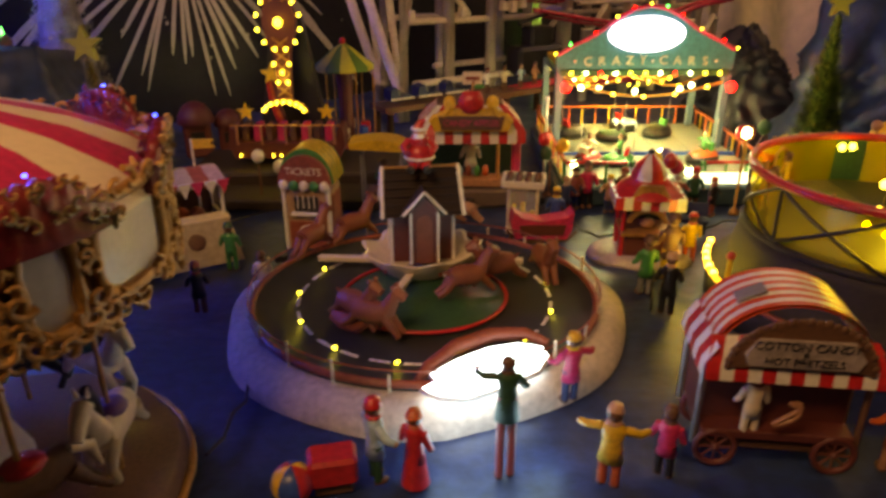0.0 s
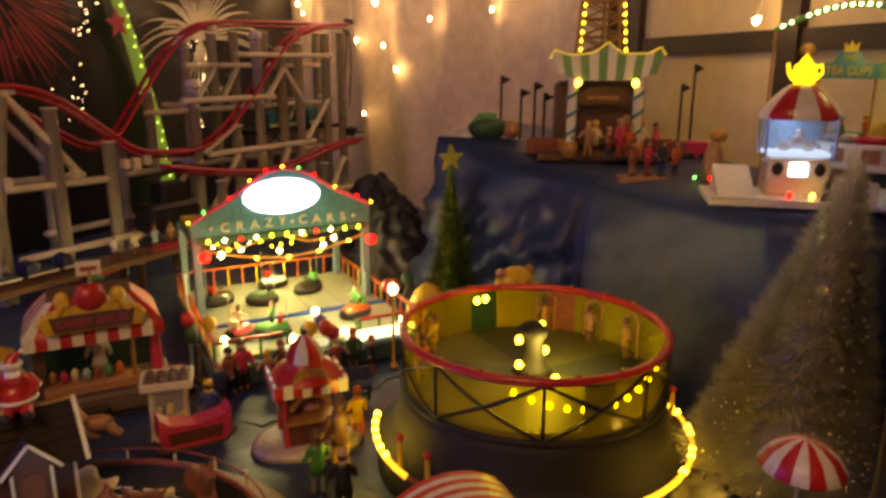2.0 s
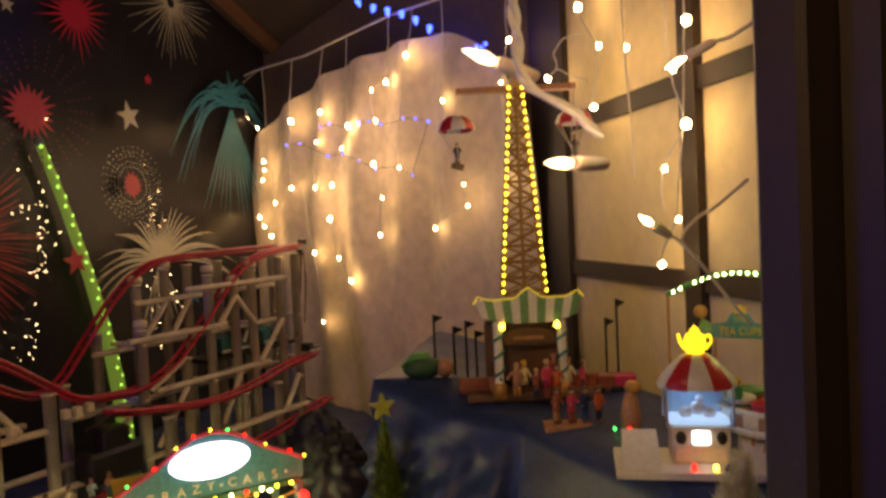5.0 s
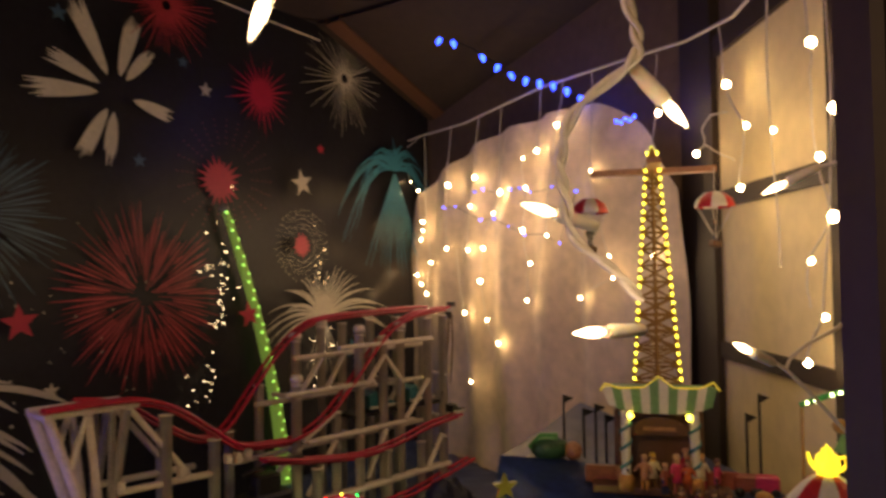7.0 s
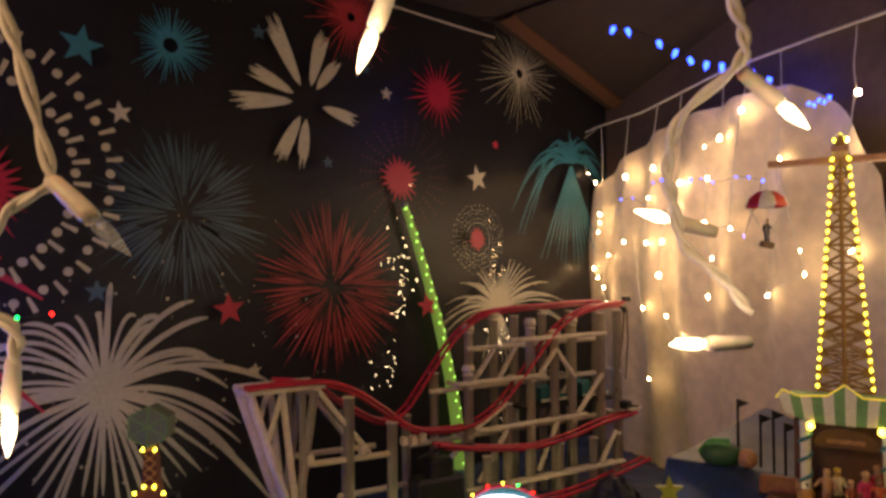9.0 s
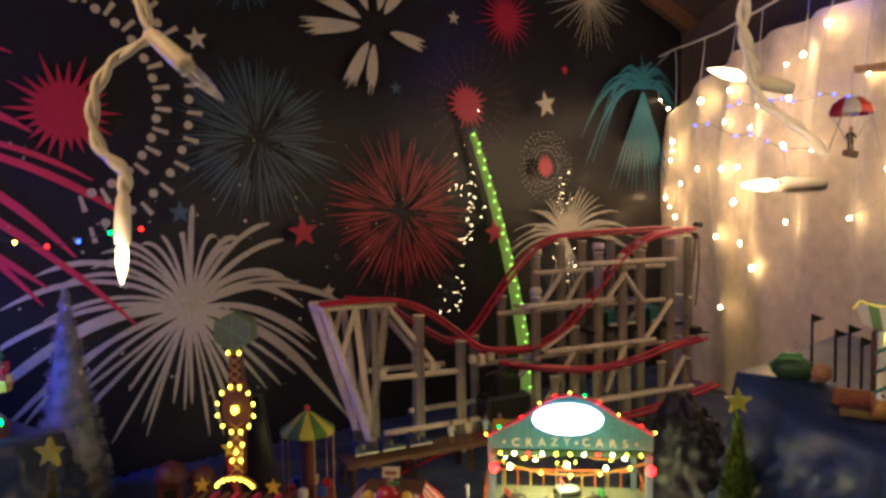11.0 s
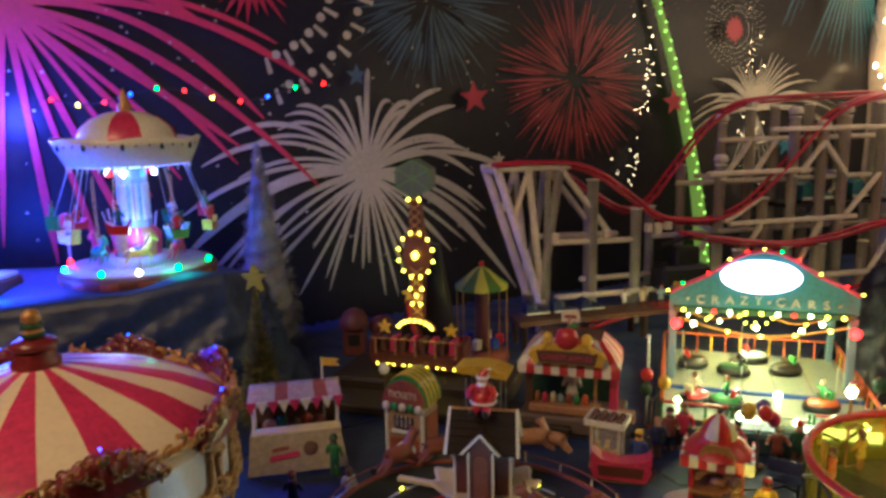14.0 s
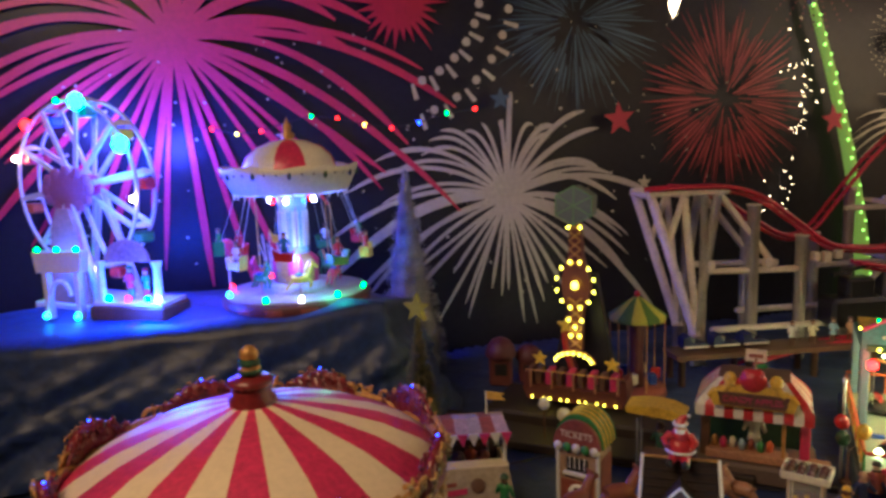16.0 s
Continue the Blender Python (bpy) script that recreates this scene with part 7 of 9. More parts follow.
for i in range(8):
    a, b = radians(45 * i + 14.5), radians(45 * i + 59.5)
    q = R * 1.015
    part("upright", Mesh().rod((q * math.cos(a), q * math.sin(a), 0.072), (q * math.cos(a), q * math.sin(a), 0.119), 0.0014, n=6), BLACK, ro)
    for z0, z1 in ((0.074, 0.118), (0.118, 0.074)):
        ps = [(q * 1.005 * math.cos(a + (b - a) * k / 8), q * 1.005 * math.sin(a + (b - a) * k / 8), z0 + (z1 - z0) * k / 8) for k in range(9)]
        part("brace", Mesh().tube(ps, 0.0014, 6), BLACK, ro)
for ang, mt in ((262, DKGREEN), (82, DKGREEN), (40, RUST)):
    a = radians(ang)
    w = 0.12
    rows = [[(R * 0.985 * math.cos(a - w + 2 * w * k / 5), R * 0.985 * math.sin(a - w + 2 * w * k / 5), z) for k in range(6)] for z in (0.079, 0.117)]
    part("wall_panel", Mesh().sheet(rows), mt, ro)
for i, ang in enumerate((48, 20, 128, -8, 160)):
    a = radians(ang)
    x, y = 0.100 * math.cos(a), 0.100 * math.sin(a)
    part("rider_frame", Mesh().tube([(-0.009, 0, 0.080), (-0.009, 0, 0.114), (0, 0, 0.119), (0.009, 0, 0.114), (0.009, 0, 0.080)], 0.0012, 6, closed=True), GOLD, ro, "", pose(x, y, 0, 0, 0, ang + 90))
    figurine((0.362 + x * 0.93, 0.535 + y * 0.93, 0.0785), 0.036, (GOLD, TAN, YELLOW, GOLD, ORANGE)[i], (TAN, BROWN, GOLD, BROWN, TAN)[i], "small ornament standing against the drum wall", ang + 90, BROWN, group="rotor riders")
part("hub", Mesh().lathe([(0, 0.0785), (0.018, 0.0785), (0.013, 0.084), (0.010, 0.090), (0.009, 0.108), (0.012, 0.112), (0.013, 0.118), (0.008, 0.122), (0, 0.124)], n=18), DRUMBASE, ro, "dark middle column")
# The last two, by the back wall, are reflections built as bulbs.
for x, y, z in ((-0.017, -0.004, 0.112), (0.016, 0.010, 0.115), (-0.017, -0.005, 0.090), (0.017, 0.005, 0.093), (0.003, -0.030, 0.083), (0.0, 0.095, 0.114), (0.010, 0.096, 0.114)):
    bulb(ro, L_GOLD, (x, y, z), 0.0033)
# Reflections along the front wall, built as a drooping row of bulbs.
for i in range(11):
    a = radians(228 + 7 * i)
    bulb(ro, L_GOLD, (R * 0.96 * math.cos(a), R * 0.96 * math.sin(a), 0.108 - 0.014 * math.sin(math.pi * i / 10)), 0.0023)
for i in range(7):
    a = radians(296 + 8 * i + 3 * (i % 2))
    bulb(ro, L_GOLD, (0.136 * math.cos(a), 0.136 * math.sin(a), 0.0315), 0.0030)
for i in range(6):
    a = radians(148 + 6 * i)
    bulb(ro, L_GOLD, (0.136 * math.cos(a), 0.136 * math.sin(a), 0.0315), 0.0030)
for ang in (185, 200, 340, 352):
    a = radians(ang)
    po = part("entrance_post", Mesh().rod((0.131 * math.cos(a), 0.131 * math.sin(a), 0.014), (0.131 * math.cos(a), 0.131 * math.sin(a), 0.052), 0.0022, n=8), YELLOW, ro)
    part("knob", Mesh().ball((0.131 * math.cos(a), 0.131 * math.sin(a), 0.054), 0.0036, n=10), RED, po)
lamp("rotor_glow", "POINT", Matrix.Translation((0.362, 0.515, 0.106)), 0.22, (1.0, 0.86, 0.16), 0.015)
lamp("rotor_edge_glow", "POINT", Matrix.Translation((0.402, 0.380, 0.044)), 0.04, (1.0, 0.70, 0.10), 0.008)
lamp("rotor_edge_glow", "POINT", Matrix.Translation((0.216, 0.560, 0.040)), 0.05, (1.0, 0.74, 0.08), 0.008)
face = thing("lion_sign", "rounded yellow lion-head ornament behind the rotor ride", "ornament", pose(0.435, 0.675, 0.0))
part("body", Mesh().lathe([(0, 0), (0.020, 0), (0.016, 0.05), (0.018, 0.09), (0, 0.095)], n=16), YELLOW, face)
part("head", Mesh().ball((0, 0, 0.108), 0.022, (1.1, 0.7, 0.9), 16), YELLOW, face)
for sx in (-1, 1):
    part("ear", Mesh().ball((sx * 0.018, 0, 0.122), 0.006, n=8), TAN, face)
    part("eye", Mesh().ball((sx * 0.007, -0.014, 0.112), 0.003, n=8), BROWN, face)

# parasol and low bush by the cream tree
pa = thing("parasol", "red and white striped parasol over a small table", "parasol", pose(0.380, 0.292, 0))
part("canopy", Mesh().lathe([(0, 0.132), (0.009, 0.130), (0.018, 0.124), (0.024, 0.115), (0.0235, 0.113)], n=32, mi=lambda i, j: (j // 2) % 2), [RED, IVORY], pa)
part("pole", Mesh().rod((0, 0, 0), (0, 0, 0.13), 0.0014, n=8), WHITE, pa)
part("table", Mesh().lathe([(0, 0.046), (0.020, 0.046), (0.020, 0.049), (0, 0.049)], n=20), CREAM, pa)
for a in (0.5, 2.6, 4.6):
    part("stool", Mesh().lathe([(0, 0), (0.006, 0), (0.002, 0.004), (0.002, 0.024), (0.007, 0.026), (0, 0.028)], n=10, c=(0.026 * math.cos(a), 0.026 * math.sin(a), 0)), GREEN, pa)
rg = random.Random(21)
bu = Mesh()
for _ in range(900):
    d = Vector((rg.gauss(0, 1), rg.gauss(0, 1), abs(rg.gauss(0, 1)))).normalized()
    t = d.orthogonal().normalized() * 0.0012
    c = Vector((0, 0, 0.004))
    bu.add([c + d * 0.012 - t, c + d * 0.012 + t, c + d * 0.030 * rg.uniform(0.8, 1.1)], [(0, 1, 2)])
solid("bush", bu, FROST, "small frosted round bush under the cream tree", "bush", pose(0.425, 0.405, 0))


# ---- swinging ship ride ----
sw = thing("swing_ride", "swinging gondola ride on a tall lit arm", "fairground ride", pose(-0.195, 0.888, 0))
part("platform", Mesh().box((0.01, 0.0, 0.013), (0.26, 0.11, 0.026)), DARKWOOD, sw, "dark brown platform")
part("ramp", Mesh().box((0.02, -0.080, 0.006), (0.42, 0.07, 0.012)), DARKWOOD, sw)
part("support", Mesh().slab([(-0.05, 0.02), (0.05, 0.02), (0.018, 0.205), (-0.018, 0.205)], 0.030, 0.046), BLACK, sw)
arm = part("arm", Mesh().slab([(-0.008, 0.105), (0.008, 0.105), (0.010, 0.16), (0.018, 0.185), (0.020, 0.198), (0.018, 0.211), (0.010, 0.235), (0.006, 0.285), (-0.006, 0.285), (-0.010, 0.235), (-0.018, 0.211), (-0.020, 0.198), (-0.018, 0.185), (-0.010, 0.16)], -0.010, 0.004), MAROON, sw, "dark red swinging arm", pose(0, 0, 0))
me, me2 = Mesh(), Mesh()
for k in range(5):
    z0, z1 = 0.110 + 0.014 * k, 0.124 + 0.014 * k
    me.rod((-0.009, -0.011, z0), (0.009, -0.011, z1), 0.0010, n=5).rod((0.009, -0.011, z0), (-0.009, -0.011, z1), 0.0010, n=5)
    z0, z1 = 0.222 + 0.012 * k, 0.234 + 0.012 * k
    me2.rod((-0.008, -0.011, z0), (0.008, -0.011, z1), 0.0010, n=5).rod((0.008, -0.011, z0), (-0.008, -0.011, z1), 0.0010, n=5)
part("lower_lattice", me, GOLD, arm)
part("upper_lattice", me2, GOLD, arm)
bulb(arm, L_YEL, (0, -0.014, 0.198), 0.0052, "hub_lamp")
for k in range(12):
    a = 2 * math.pi * (k + 0.5) / 12
    bulb(arm, L_YEL, (0.026 * math.cos(a), -0.012, 0.198 + 0.032 * math.sin(a)), 0.0024)
for x, z in ((-0.008, 0.276), (0.008, 0.276), (-0.009, 0.150), (0.009, 0.150), (-0.006, 0.128), (0.006, 0.128), (0.0, 0.140)):
    bulb(arm, L_YEL, (x, -0.013, z), 0.0024)
hexa = [(0.028 * math.cos(math.pi * k / 3 + 0.5), 0.305 + 0.026 * math.sin(math.pi * k / 3 + 0.5)) for k in range(6)]
cw = part("counterweight", Mesh().slab(hexa, -0.016, 0.012), material("grey_green_resin", (0.15, 0.19, 0.17), 0.5), arm, "grey-green six-sided counterweight")
me = Mesh()
for k in range(6):
    me.rod((hexa[k][0], -0.0165, hexa[k][1]), (0, -0.0165, 0.305), 0.0009, n=6).rod((hexa[k][0], -0.0165, hexa[k][1]), (hexa[(k + 1) % 6][0], -0.0165, hexa[(k + 1) % 6][1]), 0.0009, n=6)
part("ribs", me, GREENWHITE, cw)
gon = part("gondola", Mesh().slab([(-0.072, 0.052), (-0.066, 0.036), (0.066, 0.036), (0.072, 0.052), (0.070, 0.074), (0.064, 0.074), (0.062, 0.056), (-0.062, 0.056), (-0.064, 0.074), (-0.070, 0.074)], -0.024, 0.018), MAROON, sw, "dark red gondola with rows of seats")
part("railing", Mesh().rod((-0.068, -0.025, 0.078), (0.068, -0.025, 0.078), 0.001, n=6), GOLD, gon)
for i in range(8):
    part("seat", Mesh().box((-0.052 + 0.0148 * i, -0.004, 0.066), (0.009, 0.026, 0.020)), CRIMSON if i % 2 else BROWN, gon)
for i in range(5):
    part("rail_post", Mesh().rod((-0.06 + 0.03 * i, -0.025, 0.054), (-0.06 + 0.03 * i, -0.025, 0.078), 0.0018, n=6), TAN, gon)
for i in range(10):
    bulb(gon, L_YEL, (-0.058 + 0.0125 * i + (0.003 if i % 2 else 0), -0.026, 0.040), 0.0016)
ar = part("lit_arch", Mesh().tube([(0.026 * math.cos(math.pi * k / 10), -0.018, 0.092 + 0.014 * math.sin(math.pi * k / 10)) for k in range(11)], 0.004, 8), GOLD, gon)
for k in range(9):
    a = math.pi * (0.1 + 0.8 * k / 8)
    bulb(ar, L_YEL, (0.026 * math.cos(a), -0.023, 0.092 + 0.014 * math.sin(a)), 0.0022)
for x in (-0.05, 0.05):
    part("star", Mesh().slab(star_pts(0.011), -0.003, 0.003), YELLOW, gon, "", pose(x, -0.012, 0.092))
for k, mt in ((0, RED), (1, ORANGE), (2, MAROON)):
    part("comet_tail", Mesh().tube([(-0.028 + 0.0045 * k + 0.022 * (u ** 2), 0.024, 0.124 - 0.076 * u) for u in [i / 8 for i in range(9)]], [0.0018 + 0.0012 * i / 8 for i in range(9)], 8), mt, sw, "curved red comet tail")
part("comet_star", Mesh().slab(star_pts(0.014), -0.003, 0.003), YELLOW, sw, "gold star with a red tail", pose(-0.022, 0.023, 0.132))
part("comet_stay", Mesh().rod((-0.008, 0.026, 0.026), (-0.008, 0.026, 0.052), 0.0016, n=6), BLACK, sw)
lamp("swing_glow", "POINT", Matrix.Translation((-0.195, 0.855, 0.13)), 0.02, (1.0, 0.85, 0.2), 0.01)

wbp = thing("globe_post", "small white globe on a thin dark post", "post", pose(-0.214, 0.794, 0.012))
part("pole", Mesh().rod((0, 0, 0), (0, 0, 0.044), 0.0012, n=6), BROWN, wbp)
part("globe", Mesh().ball((0, 0, 0.047), 0.0075, (1, 1, 1.1), 14), WHITE, wbp, "white globe")

# ---- small tent ride, kiosks behind ----
gt = thing("tent_ride", "small ride under a green and yellow striped tent", "fairground ride", pose(-0.142, 1.035, 0) @ Matrix.Diagonal((0.98, 0.98, 1.0, 1)))
part("base", Mesh().lathe([(0, 0), (0.046, 0), (0.044, 0.012), (0, 0.012)], n=28), RUST, gt)
part("canopy", Mesh().lathe([(0.003, 0.152), (0.014, 0.146), (0.030, 0.133), (0.044, 0.123), (0.043, 0.117)], n=36, mi=lambda i, j: (j // 3) % 2), [material("dull_green_canvas", (0.07, 0.15, 0.025), 0.7), material("dull_yellow_canvas", (0.46, 0.42, 0.05), 0.7)], gt)
part("finial", Mesh().ball((0, 0, 0.156), 0.005), RED, gt)
part("column", Mesh().lathe([(0.012, 0.012), (0.010, 0.06), (0.013, 0.118)], n=16), MAROON, gt)
for k in range(6):
    a = math.pi * k / 3
    part("post", Mesh().rod((0.042 * math.cos(a), 0.042 * math.sin(a), 0.012), (0.042 * math.cos(a), 0.042 * math.sin(a), 0.120), 0.0013, n=6), GOLD, gt)
    part("seat", Mesh().box((0.030 * math.cos(a + 0.5), 0.030 * math.sin(a + 0.5), 0.030), (0.014, 0.012, 0.016), (0, 0, math.degrees(a))), (RED, CREAM, BLUE)[k % 3], gt)
for x, y, h, w in ((-0.352, 1.00, 0.064, 0.038), (-0.315, 1.03, 0.050, 0.032)):
    bx = thing("booth", "small round-roofed dark red booth behind the swing ride", "booth", pose(x, y, 0, 0, 0, 20))
    part("body", Mesh().box((0, 0, h * 0.4), (w, w * 0.8, h * 0.8)), MAROON, bx)
    part("roof", Mesh().lathe([(w * 0.66, h * 0.76), (w * 0.68, h * 0.80), (w * 0.60, h * 0.98), (w * 0.42, h * 1.14), (w * 0.18, h * 1.22), (0, h * 1.24)], n=24), material("dull_red_roof_resin", (0.10, 0.022, 0.024), 0.5), bx)
    part("window", Mesh().box((0, -w * 0.405, h * 0.45), (w * 0.5, 0.002, h * 0.3)), BLACK, bx)
gb_ = thing("glass_ball_lamp", "white globe ornament on a short stem", "ornament", pose(-0.19, 0.80, 0))
part("globe", Mesh().ball((0, 0, 0.045), 0.009), IVORY, gb_)
part("stem", Mesh().rod((0, 0, 0), (0, 0, 0.038), 0.002), BROWN, gb_)

# ---- wooden roller coaster ----
CO = Vector((-0.14, 1.16, 0))
CU = Vector((0.853, 0.522, 0))
CV = Vector((-0.522, 0.853, 0))
co = thing("roller_coaster", "white lattice roller coaster with red rails", "roller coaster", Matrix.Identity(4))


def at_co(u, v, z):
    return CO + CU * u + CV * v + Vector((0, 0, z))


def smooth(pts, n=6):
    pts = [Vector(p) for p in pts]
    out = []
    for i in range(len(pts) - 1):
        a, b, c, d = pts[max(0, i - 1)], pts[i], pts[i + 1], pts[min(len(pts) - 1, i + 2)]
        for k in range(n):
            u = k / n
            out.append(0.5 * ((2 * b) + (c - a) * u + (2 * a - 5 * b + 4 * c - d) * u * u + (3 * b - a - 3 * c + d) * u ** 3))
    return out + [pts[-1]]


def track(path, v0, label=""):
    """Two rails with a spine and cross ties along a path of (u, z)."""
    line = smooth([(u, z, v) for u, z, v in [(p[0], p[1], p[2] if len(p) > 2 else v0) for p in path]])
    w = 0.011
    sp = part("rail", Mesh().tube([at_co(p[0], p[2] - w, p[1]) for p in line], 0.0036, 8), TRACK, co)
    part("rail", Mesh().tube([at_co(p[0], p[2] + w, p[1]) for p in line], 0.0036, 8), TRACK, co)
    part("spine", Mesh().tube([at_co(p[0], p[2], p[1] - 0.008) for p in line], 0.0028, 6), TRACK, co)
    me = Mesh()
    for p in line[::2]:
        me.rod(at_co(p[0], p[2] - w, p[1] - 0.003), at_co(p[0], p[2] + w, p[1] - 0.003), 0.0016, n=6)
    tagged(part("cross_tie", me, TRACK, co), kind="stuff")


track([(-0.01, 0.304), (0.055, 0.305), (0.132, 0.302), (0.188, 0.282), (0.246, 0.242), (0.307, 0.200), (0.37, 0.189), (0.435, 0.190), (0.501, 0.218), (0.567, 0.276), (0.636, 0.346), (0.692, 0.386), (0.764, 0.410), (0.855, 0.418)], 0.0)
track([(0.06, 0.303), (0.13, 0.29), (0.20, 0.245), (0.27, 0.207), (0.32, 0.215), (0.368, 0.268), (0.431, 0.342), (0.495, 0.391), (0.563, 0.409), (0.734, 0.416), (0.85, 0.418)], 0.07)
track([(0.34, 0.17), (0.463, 0.148), (0.573, 0.136), (0.674, 0.145), (0.764, 0.163), (0.86, 0.172)], -0.03)
track([(0.10, 0.0, -0.05), (0.20, 0.035, -0.06), (0.335, 0.055, -0.08), (0.50, 0.045, -0.08), (0.666, 0.040, -0.06), (0.80, 0.050, -0.04), (0.90, 0.062, -0.03)], -0.06)


def beam(name, a, b, w=0.0075, mat=TIMBER):
    a, b = Vector(a), Vector(b)
    d = b - a
    m = Matrix.Translation((a + b) / 2) @ d.to_track_quat("Z", "Y").to_matrix().to_4x4()
    w *= 1.4
    if name == "post":
        r, h = w * 0.56, d.length / 2
        return part(name, Mesh().lathe([(0, -h), (r, -h), (r, h - 0.003), (r * 1.2, h - 0.003), (r * 1.2, h), (0, h)], n=10), mat, co, "", m)
    return part(name, Mesh().box((0, 0, 0), (w, w * 0.8, d.length), bev=w * 0.2), mat, co, "", m)


for u, z in ((0.175, 0.278), (0.262, 0.222), (0.433, 0.295), (0.528, 0.228), (0.590, 0.380), (0.655, 0.355), (0.705, 0.380), (0.790, 0.402), (0.842, 0.406)):
    beam("post", at_co(u, 0.0, 0.0), at_co(u, 0.0, z - 0.006), 0.0125)
for u, z in ((0.200, 0.240), (0.330, 0.215), (0.395, 0.292), (0.480, 0.370), (0.545, 0.395), (0.600, 0.400), (0.680, 0.402), (0.760, 0.404), (0.842, 0.406)):
    beam("post", at_co(u, 0.07, 0.0), at_co(u, 0.07, z - 0.006), 0.0115)
for u in (0.455, 0.560, 0.640, 0.735, 0.805):
    beam("post", at_co(u, -0.032, 0.0), at_co(u, -0.032, 0.132), 0.0115)
for v, u0, u1, z in ((0.0, 0.53, 0.80, 0.350), (0.0, 0.40, 0.625, 0.272), (0.0, 0.45, 0.74, 0.176), (0.0, 0.10, 0.345, 0.062), (0.0, 0.42, 0.84, 0.062),
                     (0.07, 0.47, 0.85, 0.330), (0.07, 0.38, 0.85, 0.250), (0.07, 0.33, 0.85, 0.150), (0.07, 0.18, 0.40, 0.075), (-0.032, 0.45, 0.82, 0.070)):
    beam("beam", at_co(u0, v - 0.008, z), at_co(u1, v - 0.008, z), 0.0085)
for v, u0, z0, u1, z1 in ((0.0, 0.600, 0.267, 0.651, 0.325), (0.0, 0.651, 0.325, 0.703, 0.262), (-0.032, 0.747, 0.075, 0.792, 0.140), (0.07, 0.55, 0.26, 0.60, 0.33), (0.07, 0.48, 0.255, 0.54, 0.325),
                          (0.0, 0.44, 0.180, 0.520, 0.225), (0.0, 0.45, 0.075, 0.52, 0.170), (0.07, 0.68, 0.16, 0.76, 0.245), (0.0, 0.60, 0.075, 0.655, 0.170), (0.07, 0.40, 0.085, 0.47, 0.150), (0.0, 0.71, 0.18, 0.785, 0.26)):
    beam("brace", at_co(u0, v - 0.010, z0), at_co(u1, v - 0.010, z1), 0.0075)
for u in (0.433, 0.590, 0.705, 0.842):
    for lv in (0.165, 0.262):
        beam("cross_beam", at_co(u, -0.010, lv), at_co(u, 0.080, lv), 0.0075)
for u, v, z in ((0.590, 0.0, 0.378), (0.655, 0.0, 0.352), (0.705, 0.0, 0.378), (0.433, 0.0, 0.293), (0.545, 0.07, 0.392), (0.480, 0.07, 0.367)):
    part("cap", Mesh().lathe([(0, 0.0), (0.0125, 0.0), (0.0125, 0.010), (0.009, 0.014), (0, 0.014)], n=12), TIMBER, co, "", Matrix.Translation(at_co(u, v, z)))
# black boxes and loose black rail under the dip
part("dark_boxes", Mesh().box(at_co(0.345, -0.02, 0.085), (0.10, 0.05, 0.05), (0, 0, 31)).box(at_co(0.35, -0.02, 0.125), (0.05, 0.035, 0.035), (0, 0, 31)), BLACK, co, "two black boxes under the dip")
part("lower_rail", Mesh().tube([at_co(0.30, -0.03, 0.15), at_co(0.36, -0.035, 0.165), at_co(0.42, -0.03, 0.16), at_co(0.46, -0.02, 0.13)], 0.004, 6), BLACK, co)
for k, (u, z) in enumerate(((0.285, 0.178), (0.305, 0.176), (0.325, 0.180), (0.10, 0.170), (0.20, 0.172))):
    part("track_block", Mesh().box(at_co(u, -0.004, z), (0.012, 0.014, 0.016 + 0.004 * (k % 2)), (0, 0, 31)), TIMBER, co)
# splayed legs under the first drop
for v in (0.0, 0.07):
    beam("post", at_co(-0.005, v, 0.296), at_co(0.075, v, 0.055), 0.010)
    beam("post", at_co(0.075, v, 0.055), at_co(0.112, v, 0.296), 0.010)
    beam("post", at_co(0.052, v, 0.296), at_co(0.080, v, 0.05), 0.008)
    beam("post", at_co(0.088, v, 0.0), at_co(0.088, v, 0.296), 0.008)
    beam("brace", at_co(0.115, v, 0.290), at_co(0.215, v, 0.165), 0.0085)
    beam("brace", at_co(0.025, v, 0.205), at_co(0.052, v, 0.29), 0.0075)
    beam("beam", at_co(0.095, v, 0.162), at_co(0.262, v, 0.158), 0.009)
    beam("beam", at_co(-0.012, v, 0.296), at_co(0.13, v, 0.296), 0.009)
    beam("post", at_co(0.075, v, 0.0), at_co(0.075, v, 0.055), 0.010)
for u in (-0.005, 0.052, 0.112):
    beam("cross_beam", at_co(u, -0.008, 0.292), at_co(u, 0.08, 0.292), 0.008)

def coaster_car(u, v, z, mat, label, k=1.0):
    t = thing("coaster_car", label, "coaster car", Matrix.Translation(at_co(u, v, z)) @ pose(0, 0, 0, 0, 0, 31.5) @ Matrix.Scale(k, 4), "coaster cars")
    part("body", Mesh().slab([(-0.021, 0.004), (-0.021, 0.020), (-0.010, 0.024), (-0.006, 0.012), (0.010, 0.012), (0.022, 0.008), (0.022, 0.004)], -0.012, 0.012), mat, t)
    part("trim", Mesh().box((0, -0.0125, 0.006), (0.042, 0.002, 0.003)), IVORY, t)
    part("seat", Mesh().box((-0.006, 0, 0.014), (0.010, 0.018, 0.012)), GREY, t)


